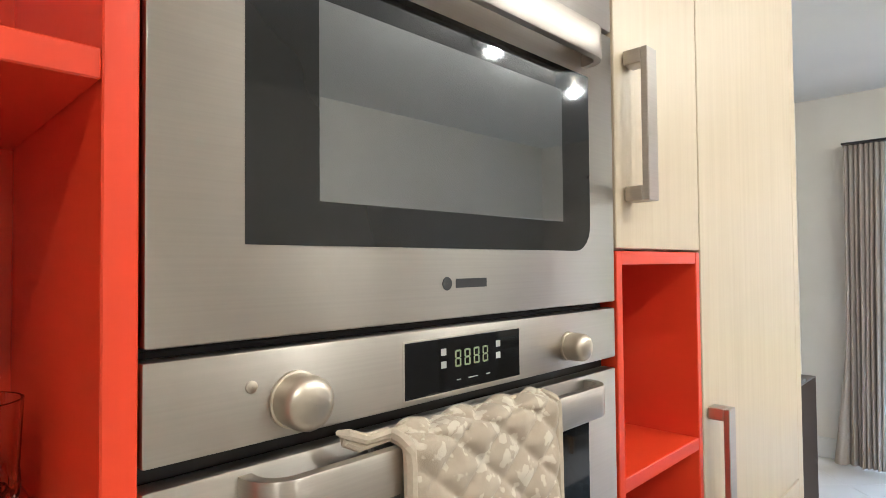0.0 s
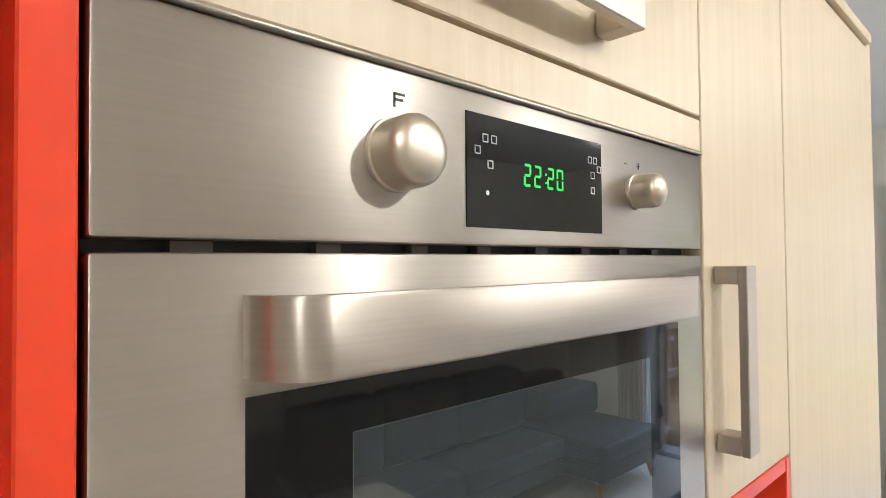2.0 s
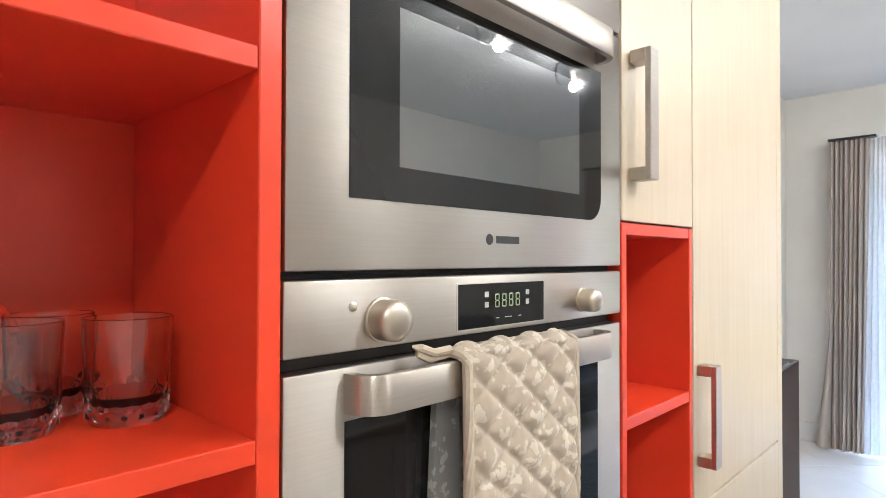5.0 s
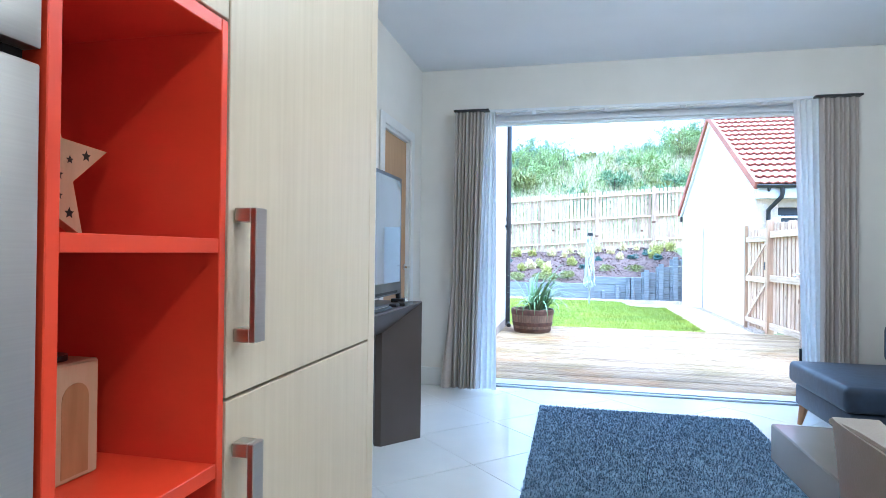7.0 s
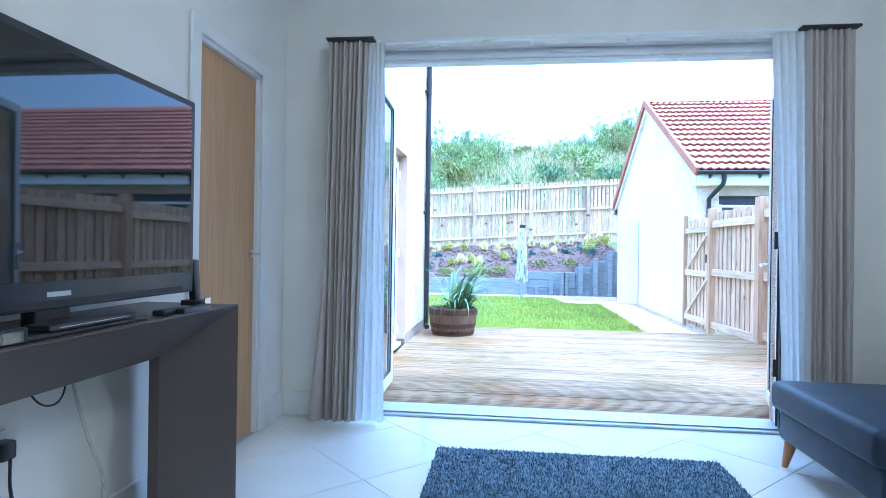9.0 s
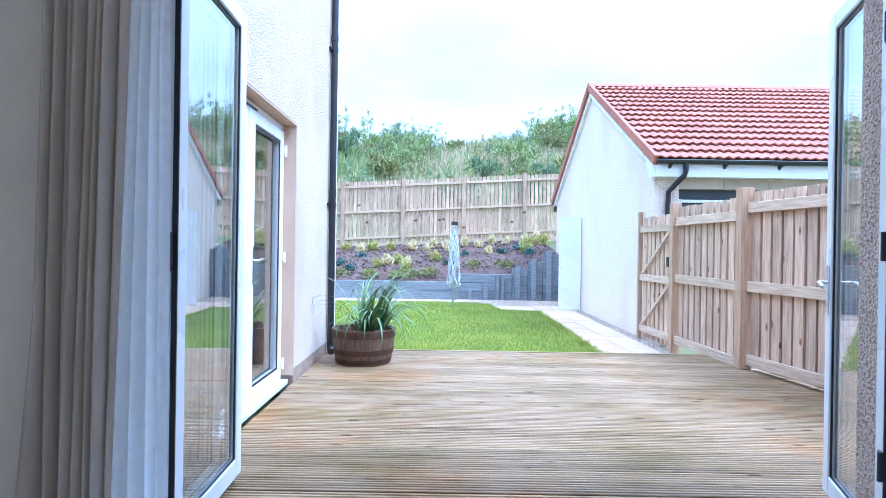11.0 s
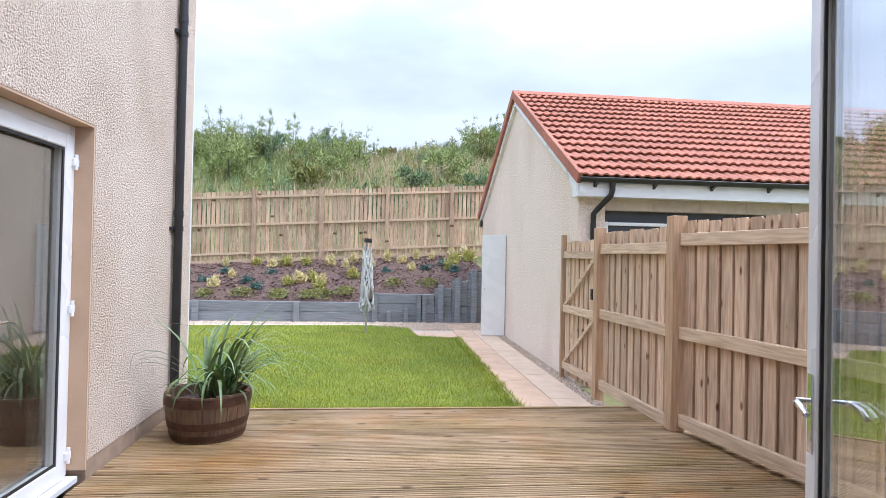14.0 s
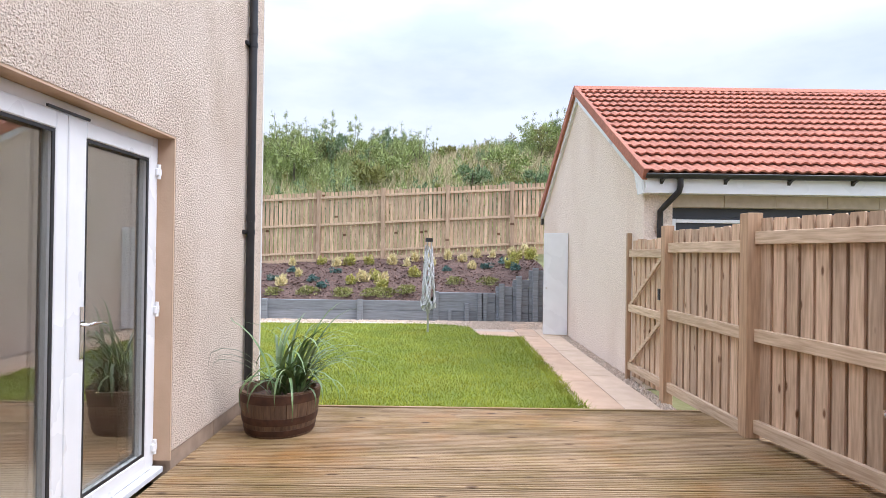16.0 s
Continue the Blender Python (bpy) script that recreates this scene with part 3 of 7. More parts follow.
# ---- kitchen fronts ----
def bar_handle(parent, y0, y1, z0, z1, vertical=True, w=0.030):
    """A flat square-ended bow handle."""
    x = FRONT + 0.002
    g = Geo()
    if vertical:
        g.box(x + 0.026, x + 0.036, y0, y0 + w, z0, z1, 0.0012)
        g.box(x, x + 0.0262, y0, y0 + w, z0, z0 + 0.021, 0.0012).box(x, x + 0.0262, y0, y0 + w, z1 - 0.021, z1, 0.0012)
    else:
        g.box(x + 0.026, x + 0.036, y0, y1, z0, z0 + 0.024, 0.0012)
        g.box(x, x + 0.0262, y0, y0 + 0.021, z0, z0 + 0.024, 0.0012).box(x, x + 0.0262, y1 - 0.021, y1, z0, z0 + 0.024, 0.0012)
    return part("handle", g, HANDLE_STEEL, parent, "flat satin nickel bow handle")


def front(parent, name, y0, y1, z0, z1):
    return part(name, Geo().box(FRONT - 0.019, FRONT, y0 + 0.0012, y1 - 0.0012, z0 + 0.0012, z1 - 0.0012, 0.0012), LIGHT_WOOD, parent)


OVL, OVR = 0.7135, 1.3165
# open red shelf unit beside the ovens
RL0, RL1 = 0.085, 0.7125
red_left = thing("shelf_unit", (-0.1, 0.4, 0), "glossy red open shelf unit beside the ovens", "shelf unit")
part("side_panel", Geo().box(-0.255, FRONT, RL1 - 0.021, RL1, 0.10, 2.19, 0.0012), RED, red_left)
part("side_panel", Geo().box(-0.255, FRONT, RL0, RL0 + 0.021, 0.10, 2.19, 0.0012), RED, red_left)
part("back_panel", Geo().box(-0.2545, -0.235, RL0 + 0.0212, RL1 - 0.0212, 0.10, 2.19), RED, red_left)
for z in (0.10, 0.52, 0.86, 1.2045, 1.5265, 1.85, 2.17):
    part("shelf", Geo().box(-0.2348, FRONT - 0.001, RL0 + 0.0212, RL1 - 0.0212, z, z + 0.0195, 0.001), RED, red_left)

# narrow red niche beside the ovens, under a wood-fronted cupboard
NL0, NL1 = 1.3195, 1.6125
red_right = thing("shelf_unit", (-0.1, 1.466, 0), "narrow glossy red open niche shelf beside the ovens", "shelf unit")
part("side_panel", Geo().box(-0.255, FRONT, NL0, NL0 + 0.0165, 0.10, 1.43, 0.0012), RED, red_right)
part("side_panel", Geo().box(-0.255, FRONT, NL1 - 0.0145, NL1, 0.10, 1.43, 0.0012), RED, red_right)
part("back_panel", Geo().box(-0.2545, -0.235, NL0 + 0.0167, NL1 - 0.0147, 0.10, 1.43), RED, red_right)
for z, h in ((1.4105, 0.0195), (1.0935, 0.0205), (0.772, 0.0205), (0.45, 0.0205), (0.10, 0.02)):
    part("shelf", Geo().box(-0.2348, FRONT - 0.001, NL0 + 0.0167, NL1 - 0.0147, z, z + h, 0.001), RED, red_right)

over_niche = thing("wall_cabinet", (-0.1, 1.466, 1.432), "pale wood-grain cupboard with a nickel bow handle above the red niche", "cabinet")
part("body", Geo().box(-0.52, FRONT - 0.0195, NL0, NL1, 1.432, 2.19), LIGHT_WOOD, over_niche)
d = front(over_niche, "door", NL0, NL1 + 0.002, 1.432, 2.19)
bar_handle(d, 1.343, 0, 1.499, 1.712)

tall = thing("tall_cabinet", (-0.2, 1.92, 0), "tall pale wood-grain larder cupboard with two doors", "cabinet")
part("body", Geo().box(-0.52, FRONT - 0.0195, NL1 + 0.003, 2.2175, 0.10, 2.19), LIGHT_WOOD, tall)
d = front(tall, "door", NL1 + 0.0045, 2.2165, 0.8795, 2.19)
bar_handle(d, 1.631, 0, 0.961, 1.161)
d = front(tall, "door", NL1 + 0.0045, 2.2165, 0.105, 0.8765)
bar_handle(d, 1.631, 0, 0.60, 0.812)
solid("end_panel", Geo().box(-0.52, FRONT - 0.001, 2.2195, 2.2625, 0.0, 2.215, 0.0015), LIGHT_WOOD, (-0.2, 2.24, 0), "pale wood-grain end panel closing the row of units", "panel")
solid("filler_panel", Geo().box(-0.52, FRONT - 0.02, 2.264, 2.300, 0.0, 2.215, 0.0015), PLASTER, (-0.2, 2.28, 0), "narrow cream scribe strip between the units and the wall", "panel")
solid("cornice", Geo().box(-0.52, FRONT + 0.010, RL0, 2.218, 2.1935, 2.215, 0.0015), LIGHT_WOOD, (-0.2, 1.2, 2.19), "pale wood-grain top board over the units", "panel")
solid("plinth", Geo().box(-0.5, 0.0, RL0, 2.218, 0.0, 0.098), LIGHT_WOOD, (-0.2, 1.2, 0), "recessed pale wood plinth under the units", "plinth")

tower = thing("oven_cabinet", (-0.2, 1.015, 0), "pale wood-grain tower cabinet holding two ovens", "cabinet")
part("body", Geo().box(-0.52, FRONT - 0.0195, OVL + 0.001, OVR + 0.0005, 0.10, 0.752).box(-0.52, -0.03, OVL + 0.001, OVR + 0.0005, 0.7522, 1.838).box(-0.52, FRONT - 0.0195, OVL + 0.001, OVR + 0.0005, 1.8383, 2.19), LIGHT_WOOD, tower)
front(tower, "filler_strip", OVL, OVR + 0.002, 1.8395, 1.8785)
d = front(tower, "door", OVL, OVR + 0.002, 1.8805, 2.19)
bar_handle(d, 0.905, 1.118, 1.914, 0, vertical=False)
d = front(tower, "drawer_front", OVL, OVR + 0.002, 0.105, 0.745)
bar_handle(d, 0.905, 1.118, 0.66, 0, vertical=False)


def oven_knob(parent, y, z, r):
    g = Geo().lathe([(r * 1.06, 0), (r * 1.06, 0.003), (r * 0.99, 0.0035), (r, 0.018), (r * 0.97, 0.022), (r * 0.86, 0.0255), (r * 0.6, 0.028), (r * 0.25, 0.029), (0.0002, 0.0291)], (FRONT, y, z), 40, "x")
    k = part("knob", g, KNOB, parent, "domed satin metal knob", smooth=50)
    part("pointer", Geo().box(FRONT + 0.0145, FRONT + 0.0175, y + r * 0.90, y + r * 1.13, z - 0.0018, z + 0.0018, 0.0006), KNOB, k)
    return k


def seven_seg(g, y, z, h, digit, x):
    """One seven-segment figure, sloped a little."""
    w, t = h * 0.52, h * 0.11
    on = {"0": "abcdef", "1": "bc", "2": "abged", "3": "abgcd", "8": "abcdefg"}[digit]
    bars = {"a": (0.1, h - t, w - 0.1 * w, h), "d": (0.1, 0, w - 0.1 * w, t), "g": (0.1, h / 2 - t / 2, w - 0.1 * w, h / 2 + t / 2)}
    for s in on:
        if s in bars:
            _, z0, y1, z1 = bars[s]
            g.box(x, x + 0.0004, y + t * 0.7, y + w - t * 0.7, z + z0, z + z1)
        else:
            yy = y + (w - t if s in "bc" else 0)
            zz = z + (h / 2 if s in "bf" else 0)
            g.box(x, x + 0.0004, yy, yy + t, zz + t * 0.4, zz + h / 2 - t * 0.4)
    return g


def bow_handle(y0, y1, z0, z1, out):
    """A broad flat oven bar that curves back to the door at both ends."""
    path, n = [], 9
    r = 0.030
    for i in range(n + 1):
        a = math.pi / 2 * i / n
        path.append((y0 + r - r * math.sin(math.pi / 2 - a) * 1.0, out - r + r * math.sin(a)))
    left = [(y0, 0.0)] + [(y0 + r * (1 - math.cos(math.pi / 2 * i / n)), out - r + r * math.sin(math.pi / 2 * i / n)) for i in range(n + 1)]
    right = [(y0 + y1 - p[0], p[1]) for p in reversed(left)]
    line = left + right
    t = 0.010
    inner = [(y0 + t, 0.0)] + [(y0 + r - (r - t) * math.cos(math.pi / 2 * i / n), out - r + (r - t) * math.sin(math.pi / 2 * i / n)) for i in range(n + 1)]
    inner += [(y0 + y1 - p[0], p[1]) for p in reversed(inner)]
    m = len(line)
    verts, faces = [], []
    e = 0.002
    for (oy, ox), (iy, ix) in zip(line, inner):
        verts += [(FRONT + ox, oy, z0 + e), (FRONT + ox, oy, z1 - e), (FRONT + ox - e * 0.6, oy, z1), (FRONT + ix, iy, z1), (FRONT + ix, iy, z0), (FRONT + ox - e * 0.6, oy, z0)]
    for i in range(m - 1):
        faces += [(i * 6 + k, i * 6 + (k + 1) % 6, (i + 1) * 6 + (k + 1) % 6, (i + 1) * 6 + k) for k in range(6)]
    faces += [tuple(range(6)), tuple(reversed(range((m - 1) * 6, m * 6)))]
    return Geo().add(verts, faces)


def rounded_pane(y0, y1, z0, z1, r, x0, x1, corners):
    """A pane whose named corners are rounded; a rounded outline pushed out along x."""
    pts = []
    for cy, cz, a0, on in ((y1, z1, 0, "tr" in corners), (y0, z1, 90, "tl" in corners), (y0, z0, 180, "bl" in corners), (y1, z0, 270, "br" in corners)):
        if on:
            oy, oz = cy - r if cy == y1 else cy + r, cz - r if cz == z1 else cz + r
            pts += [(oy + r * math.cos(radians(a0 + k * 15)), oz + r * math.sin(radians(a0 + k * 15))) for k in range(7)]
        else:
            pts.append((cy, cz))
    return Geo().prism(pts, "x", x0, x1)


def emblem(parent, y, z):
    """The maker's mark as plain shapes: a disc and a bar."""
    part("badge", Geo().lathe([(0.0002, 0.0006), (0.0062, 0.0006), (0.0066, 0.0)], (FRONT, y, z), 24, "x"), MARK, parent, "small dark round maker's mark")
    part("badge_bar", Geo().box(FRONT, FRONT + 0.0004, y + 0.012, y + 0.058, z - 0.0045, z + 0.0045), MARK, parent, "dark bar in place of the maker's name")


# upper compact oven
up = thing("built_in_oven", (0, 1.015, 1.357), "stainless steel compact oven built in above the main oven", "oven")
part("body", Geo().box(-0.029, FRONT - 0.022, OVL + 0.003, OVR - 0.004, 1.357, 1.8375), BLACK_GAP, up, "black carcass showing in the joints")
panel = part("control_panel", Geo().box(FRONT - 0.021, FRONT, OVL + 0.002, OVR - 0.002, 1.7305, 1.8365, 0.0025, 2), STEEL, up)
part("trim", Geo().box(FRONT - 0.020, FRONT + 0.004, OVL + 0.002, OVR - 0.002, 1.8368, 1.8388, 0.0006), STEEL, up)
disp = part("display", Geo().box(FRONT - 0.004, FRONT + 0.0008, 0.936, 1.106, 1.7425, 1.8215, 0.0004), BLACK_GLASS, panel, "black glass clock display")
g = Geo()
for dy, ch in ((0.0, "2"), (0.0125, "2"), (0.029, "2"), (0.0415, "0")):
    seven_seg(g, 0.997 + dy, 1.775, 0.017, ch, FRONT + 0.0009)
g.box(FRONT + 0.0009, FRONT + 0.0013, 1.0235, 1.0250, 1.779, 1.7805).box(FRONT + 0.0009, FRONT + 0.0013, 1.0235, 1.0250, 1.7855, 1.787)
part("clock_figures", g, GREEN_LED, disp, "green clock figures reading 22:20", smooth=0)
for yy, zz in ((0.952, 1.802), (0.961, 1.802), (0.957, 1.784), (0.944, 1.793), (1.084, 1.802), (1.092, 1.802), (1.088, 1.789), (1.088, 1.776), (1.098, 1.795)):
    g = Geo()
    for k in (0, 1):
        g.box(FRONT + 0.0009, FRONT + 0.0012, yy, yy + 0.006, zz + k * 0.0052, zz + k * 0.0052 + 0.0008)
        g.box(FRONT + 0.0009, FRONT + 0.0012, yy + k * 0.0052, yy + k * 0.0052 + 0.0008, zz, zz + 0.006)
    part("display_symbol", g, PALE_MARK, disp, "small pale printed square", smooth=0)
part("display_symbol", Geo().lathe([(0.0018, 0.0009), (0.0001, 0.0012)], (FRONT, 0.957, 1.767), 12, "x"), PALE_MARK, disp, "small pale printed dot", smooth=0)
oven_knob(panel, 0.876, 1.7835, 0.0215)
oven_knob(panel, 1.165, 1.7835, 0.0158)
g = Geo().box(FRONT, FRONT + 0.0004, 0.8745, 0.876, 1.8125, 1.8215).box(FRONT, FRONT + 0.0004, 0.8745, 0.8835, 1.8200, 1.8215).box(FRONT, FRONT + 0.0004, 0.8745, 0.882, 1.8165, 1.8180)
part("letter_mark", g, MARK, panel, "printed letter F", smooth=0)
part("minus_mark", Geo().box(FRONT, FRONT + 0.0004, 1.147, 1.152, 1.8085, 1.8092), MARK, panel, "printed minus", smooth=0)
part("plus_mark", Geo().box(FRONT, FRONT + 0.0004, 1.170, 1.176, 1.8085, 1.8092).box(FRONT, FRONT + 0.0005, 1.1727, 1.1733, 1.806, 1.812), MARK, panel, "printed plus", smooth=0)
for y0, w in (((0.752, 0.020), (0.830, 0.016), (0.900, 0.014), (0.962, 0.014), (1.030, 0.016), (1.095, 0.014), (1.160, 0.014), (1.225, 0.014))):
    part("vent_tab", Geo().box(FRONT - 0.0215, FRONT - 0.014, y0, y0 + w, 1.7248, 1.7302), CONSOLE, up, "grey tab in the vent slot")
dr = part("oven_door", Geo().box(FRONT - 0.021, FRONT, OVL + 0.002, OVR - 0.002, 1.3605, 1.7245, 0.0025, 2), STEEL, up)
part("door_glass", rounded_pane(0.782, 1.2505, 1.4285, 1.6545, 0.034, FRONT - 0.004, FRONT + 0.0009, ("br",)), BLACK_GLASS, dr, "black glass door panel")
part("door_window", Geo().box(FRONT, FRONT + 0.0013, 0.8435, 1.188, 1.4635, 1.6255, 0.0003), OVEN_GLASS, dr, "dim tinted window")
part("handle", bow_handle(0.781, 1.246, 1.6640, 1.7040, 0.036), HANDLE_STEEL, dr, "broad curved brushed steel bar handle")
emblem(dr, 0.987, 1.3945)

# lower main oven
lo = thing("built_in_oven", (0, 1.015, 0.755), "stainless steel main oven with a quilted cloth over its handle", "oven")
part("body", Geo().box(-0.029, FRONT - 0.022, OVL + 0.003, OVR - 0.004, 0.755, 1.3565), BLACK_GAP, lo, "black carcass showing in the joints")
panel = part("control_panel", Geo().box(FRONT - 0.021, FRONT, OVL + 0.001, OVR - 0.003, 1.2855, 1.3525, 0.0025, 2), STEEL, lo)
disp = part("display", Geo().box(FRONT - 0.004, FRONT + 0.0008, 0.9315, 1.0985, 1.2915, 1.3425, 0.0004), BLACK_GLASS, panel, "black glass clock display")
part("display_trim", Geo().box(FRONT - 0.002, FRONT + 0.0005, 0.9295, 1.1005, 1.2897, 1.3443, 0.0004), HANDLE_STEEL, panel)
g = Geo()
for k, ch in enumerate("8888"):
    seven_seg(g, 0.996 + 0.0135 * k, 1.3135, 0.0165, ch, FRONT + 0.0009)
part("clock_figures", g, DIM_LED, disp, "unlit grey-green clock figures", smooth=0)
for yy, zz in ((0.977, 1.3265), (0.977, 1.3145), (1.058, 1.3265), (1.058, 1.3145)):
    part("display_symbol", Geo().box(FRONT + 0.0009, FRONT + 0.0012, yy, yy + 0.007, zz, zz + 0.0065), PALE_MARK, disp, "small pale printed square", smooth=0)
for yy, w in ((0.998, 0.006), (1.015, 0.014), (1.042, 0.006)):
    part("display_symbol", Geo().box(FRONT + 0.0009, FRONT + 0.0012, yy, yy + w, 1.3005, 1.3015), PALE_MARK, disp, "small pale printed dash", smooth=0)
oven_knob(panel, 0.822, 1.3125, 0.0205)
oven_knob(panel, 1.196, 1.3125, 0.0165)
part("lock_button", Geo().lathe([(0.0045, 0), (0.0045, 0.001), (0.003, 0.0018), (0.0002, 0.0018)], (FRONT, 0.787, 1.327), 16, "x"), KNOB, panel)
dr = part("oven_door", Geo().box(FRONT - 0.021, FRONT, OVL + 0.001, OVR - 0.004, 0.760, 1.2715, 0.0025, 2), STEEL, lo)
part("door_glass", rounded_pane(0.778, 1.240, 0.845, 1.222, 0.034, FRONT - 0.004, FRONT + 0.0009, ("br",)), BLACK_GLASS, dr, "black glass door panel")
part("door_window", Geo().box(FRONT, FRONT + 0.0013, 0.838, 1.185, 0.905, 1.185, 0.0003), DARK_WINDOW, dr, "dim tinted window")
part("handle", bow_handle(0.777, 1.240, 1.2300, 1.2665, 0.036), HANDLE_STEEL, dr, "broad curved brushed steel bar handle")

# quilted double oven glove over the lower handle
TY0, TY1 = 0.898, 1.104


def quilt(d, s):
    a = abs(math.sin(math.pi * (d - s * 0.80) / 0.047))
    b = abs(math.sin(math.pi * (d + s * 0.80 + 0.01) / 0.047))
    return 0.0105 * min(a, b) ** 0.55


def glove_front(u, v):
    y = TY0 + (TY1 - TY0) * u
    d = 0.47 * v
    s = u * (TY1 - TY0)
    q = quilt(d, s) if d < 0.245 - 0.10 * u * 0 else 0.008
    edge = min(1.0, min(u, 1 - u) / 0.06)
    q = q * edge
    wave = 0.006 * math.sin(u * 5.2 + 0.7) * min(1, d * 4)
    lean = (u - 0.5) * 0.022 * d
    if d < 0.035:
        a = math.pi / 2 * (d / 0.035)
        return (0.080 + 0.022 * math.sin(a) + q * math.sin(a), y, 1.2680 + (0.006 + q) * math.cos(a))
    return (0.102 + q + wave * 0.6, y + lean + 0.004 * math.sin(d * 9), 1.2680 - (d - 0.035))


glove = thing("oven_glove", (0.10, 1.0, 1.27), "beige quilted oven glove printed with pale blossoms over the oven handle", "oven glove")
part("front_flap", Geo().sheet(glove_front, 64, 130, (-0.006, 0, -0.001)), TOWEL, glove, smooth=60)


def glove_pocket(u, v):
    y = TY0 - 0.004 + (TY1 - TY0 + 0.008) * u
    z0 = 1.068 - 0.014 * (u - 0.5)
    edge = min(1.0, min(u, 1 - u) / 0.08)
    return (0.1095 + 0.011 * edge + 0.004 * math.sin(u * 9 + v * 6), y + 0.003 * math.sin(v * 7), z0 - 0.275 * v)


part("pocket", Geo().sheet(glove_pocket, 40, 50, (-0.005, 0, 0)), TOWEL, glove, smooth=60)
part("pocket_binding", Geo().tube([(0.1225 - 0.008 * (abs(k - 10) / 10) ** 4, TY0 + (TY1 - TY0) * k / 20, 1.070 - 0.014 * (k / 20 - 0.5)) for k in range(21)], 0.0048, 8), TOWEL_EDGE, glove, "plain beige binding")
for u in (0.0, 1.0):
    part("side_binding", Geo().tube([Vector(glove_front(u, k / 60)) + Vector((-0.001, 0, 0)) for k in range(61)], 0.0058, 8), TOWEL_EDGE, glove, "plain beige binding")


def glove_back(u, v):
    y = TY0 - 0.012 + (TY1 - TY0) * u
    d = 0.36 * v
    return (0.0725 - 0.002 * math.sin(u * 4) * v, y - 0.02 * v, 1.268 - d)


part("back_flap", Geo().sheet(glove_back, 30, 40, (-0.008, 0, 0)), TOWEL_BACK, glove, "rear flap of the print cloth, its shade painted in as grey", smooth=60)
part("top_fold", Geo().sheet(lambda u, v: (0.066 + 0.018 * v, TY0 + (TY1 - TY0) * u, 1.2680 + 0.010 * math.sin(math.pi / 2 * v) + 0.003 * abs(math.sin(u * 15))), 30, 6, (0, 0, -0.005)), TOWEL, glove, smooth=60)
part("hanging_loop", Geo().tube([(0.084, TY0 + 0.012, 1.277), (0.080, TY0 - 0.012, 1.273), (0.078, TY0 - 0.032, 1.271), (0.076, TY0 - 0.043, 1.277), (0.076, TY0 - 0.047, 1.284), (0.079, TY0 - 0.043, 1.283), (0.082, TY0 - 0.028, 1.277), (0.086, TY0 - 0.008, 1.279)], 0.0045, 8), TOWEL_EDGE, glove, "twisted beige cloth loop")


# cut-glass tumblers on the red shelf
def tumbler(x, y, z):
    t = thing("tumbler", (x, y, z), "clear cut-glass whisky tumbler on the red shelf", "glass", "tumblers on the red shelf")
    prof = [(0.0002, 0.0), (0.030, 0.0)] + [(0.0325 + 0.0028 * k / 12, 0.004 + 0.0032 * k) for k in range(13)] + [(0.0375, 0.094), (0.0365, 0.0945), (0.0355, 0.094), (0.0325, 0.026), (0.020, 0.017), (0.0002, 0.015)]
    g, n = Geo().lathe(prof, (x, y, z), 64), 64
    for i in range(3, 14):
        for k in range(n):
            a = 2 * math.pi * k / n
            r = prof[i][0] + 0.0022 * abs(math.sin(8 * a + i * 0.52)) * abs(math.sin(8 * a - i * 0.52)) * (1 if i < 12 else 0.4)
            g.v[i * n + k] = (x + r * math.cos(a), y + r * math.sin(a), z + prof[i][1])
    part("bowl", g, TUMBLER, t, smooth=25)


SH = 1.2240
for gx, gy in ((-0.085, 0.640), (-0.100, 0.555), (-0.165, 0.595), (-0.120, 0.470)):
    tumbler(gx, gy, SH)
jug = thing("red_mug", (-0.19, 0.545, SH), "red glazed mug with a round loop handle on the red shelf", "mug")
part("body", Geo().lathe([(0.0002, 0.0), (0.036, 0.0), (0.040, 0.006), (0.040, 0.118), (0.0385, 0.120), (0.037, 0.118), (0.036, 0.008), (0.0002, 0.006)], (-0.19, 0.50, SH), 32), RED, jug)
part("handle", Geo().tube([(-0.19, 0.538 + 0.034 * math.sin(math.pi * k / 10), SH + 0.062 - 0.045 * math.cos(math.pi * k / 10)) for k in range(11)], 0.006, 8), RED, jug)

# wooden star and pale wooden block in the niche
star = thing("wooden_star", (-0.12, 1.47, 1.115), "pale plywood star pierced with small holes on the red shelf", "ornament")
g = Geo()
pts = []
for k in range(10):
    r = 0.110 if k % 2 == 0 else 0.050
    a = radians(90 + 36 * k)
    pts.append((1.469 + r * math.cos(a), 1.205 + r * math.sin(a)))
lowest = min(p[1] for p in pts)
pts = [(p[0], p[1] - lowest + 1.1145) for p in pts]
g.prism(pts, "x", -0.130, -0.112)
part("body", g, PALE_WOOD, star, smooth=20)
cz = sum(p[1] for p in pts) / 10
# flat black stars on the face paint in the dark of the holes
g = Geo()
for k in range(5):
    for rr, sz in ((0.072, 0.0080), (0.044, 0.0060), (0.026, 0.0075)):
        a = radians(90 + 72 * k + (36 if rr < 0.03 else 0))
        cy_, cz_ = 1.469 + rr * math.cos(a), cz + rr * math.sin(a)
        sp = [(cy_ + (sz if i % 2 == 0 else sz * 0.45) * math.cos(radians(90 + 36 * i)), cz_ + (sz if i % 2 == 0 else sz * 0.45) * math.sin(radians(90 + 36 * i))) for i in range(10)]
        g.prism(sp, "x", -0.1119, -0.1114)
part("hole_dark", g, BLACK_GAP, star, "small flat black stars painting in the dark of pierced holes", smooth=0)
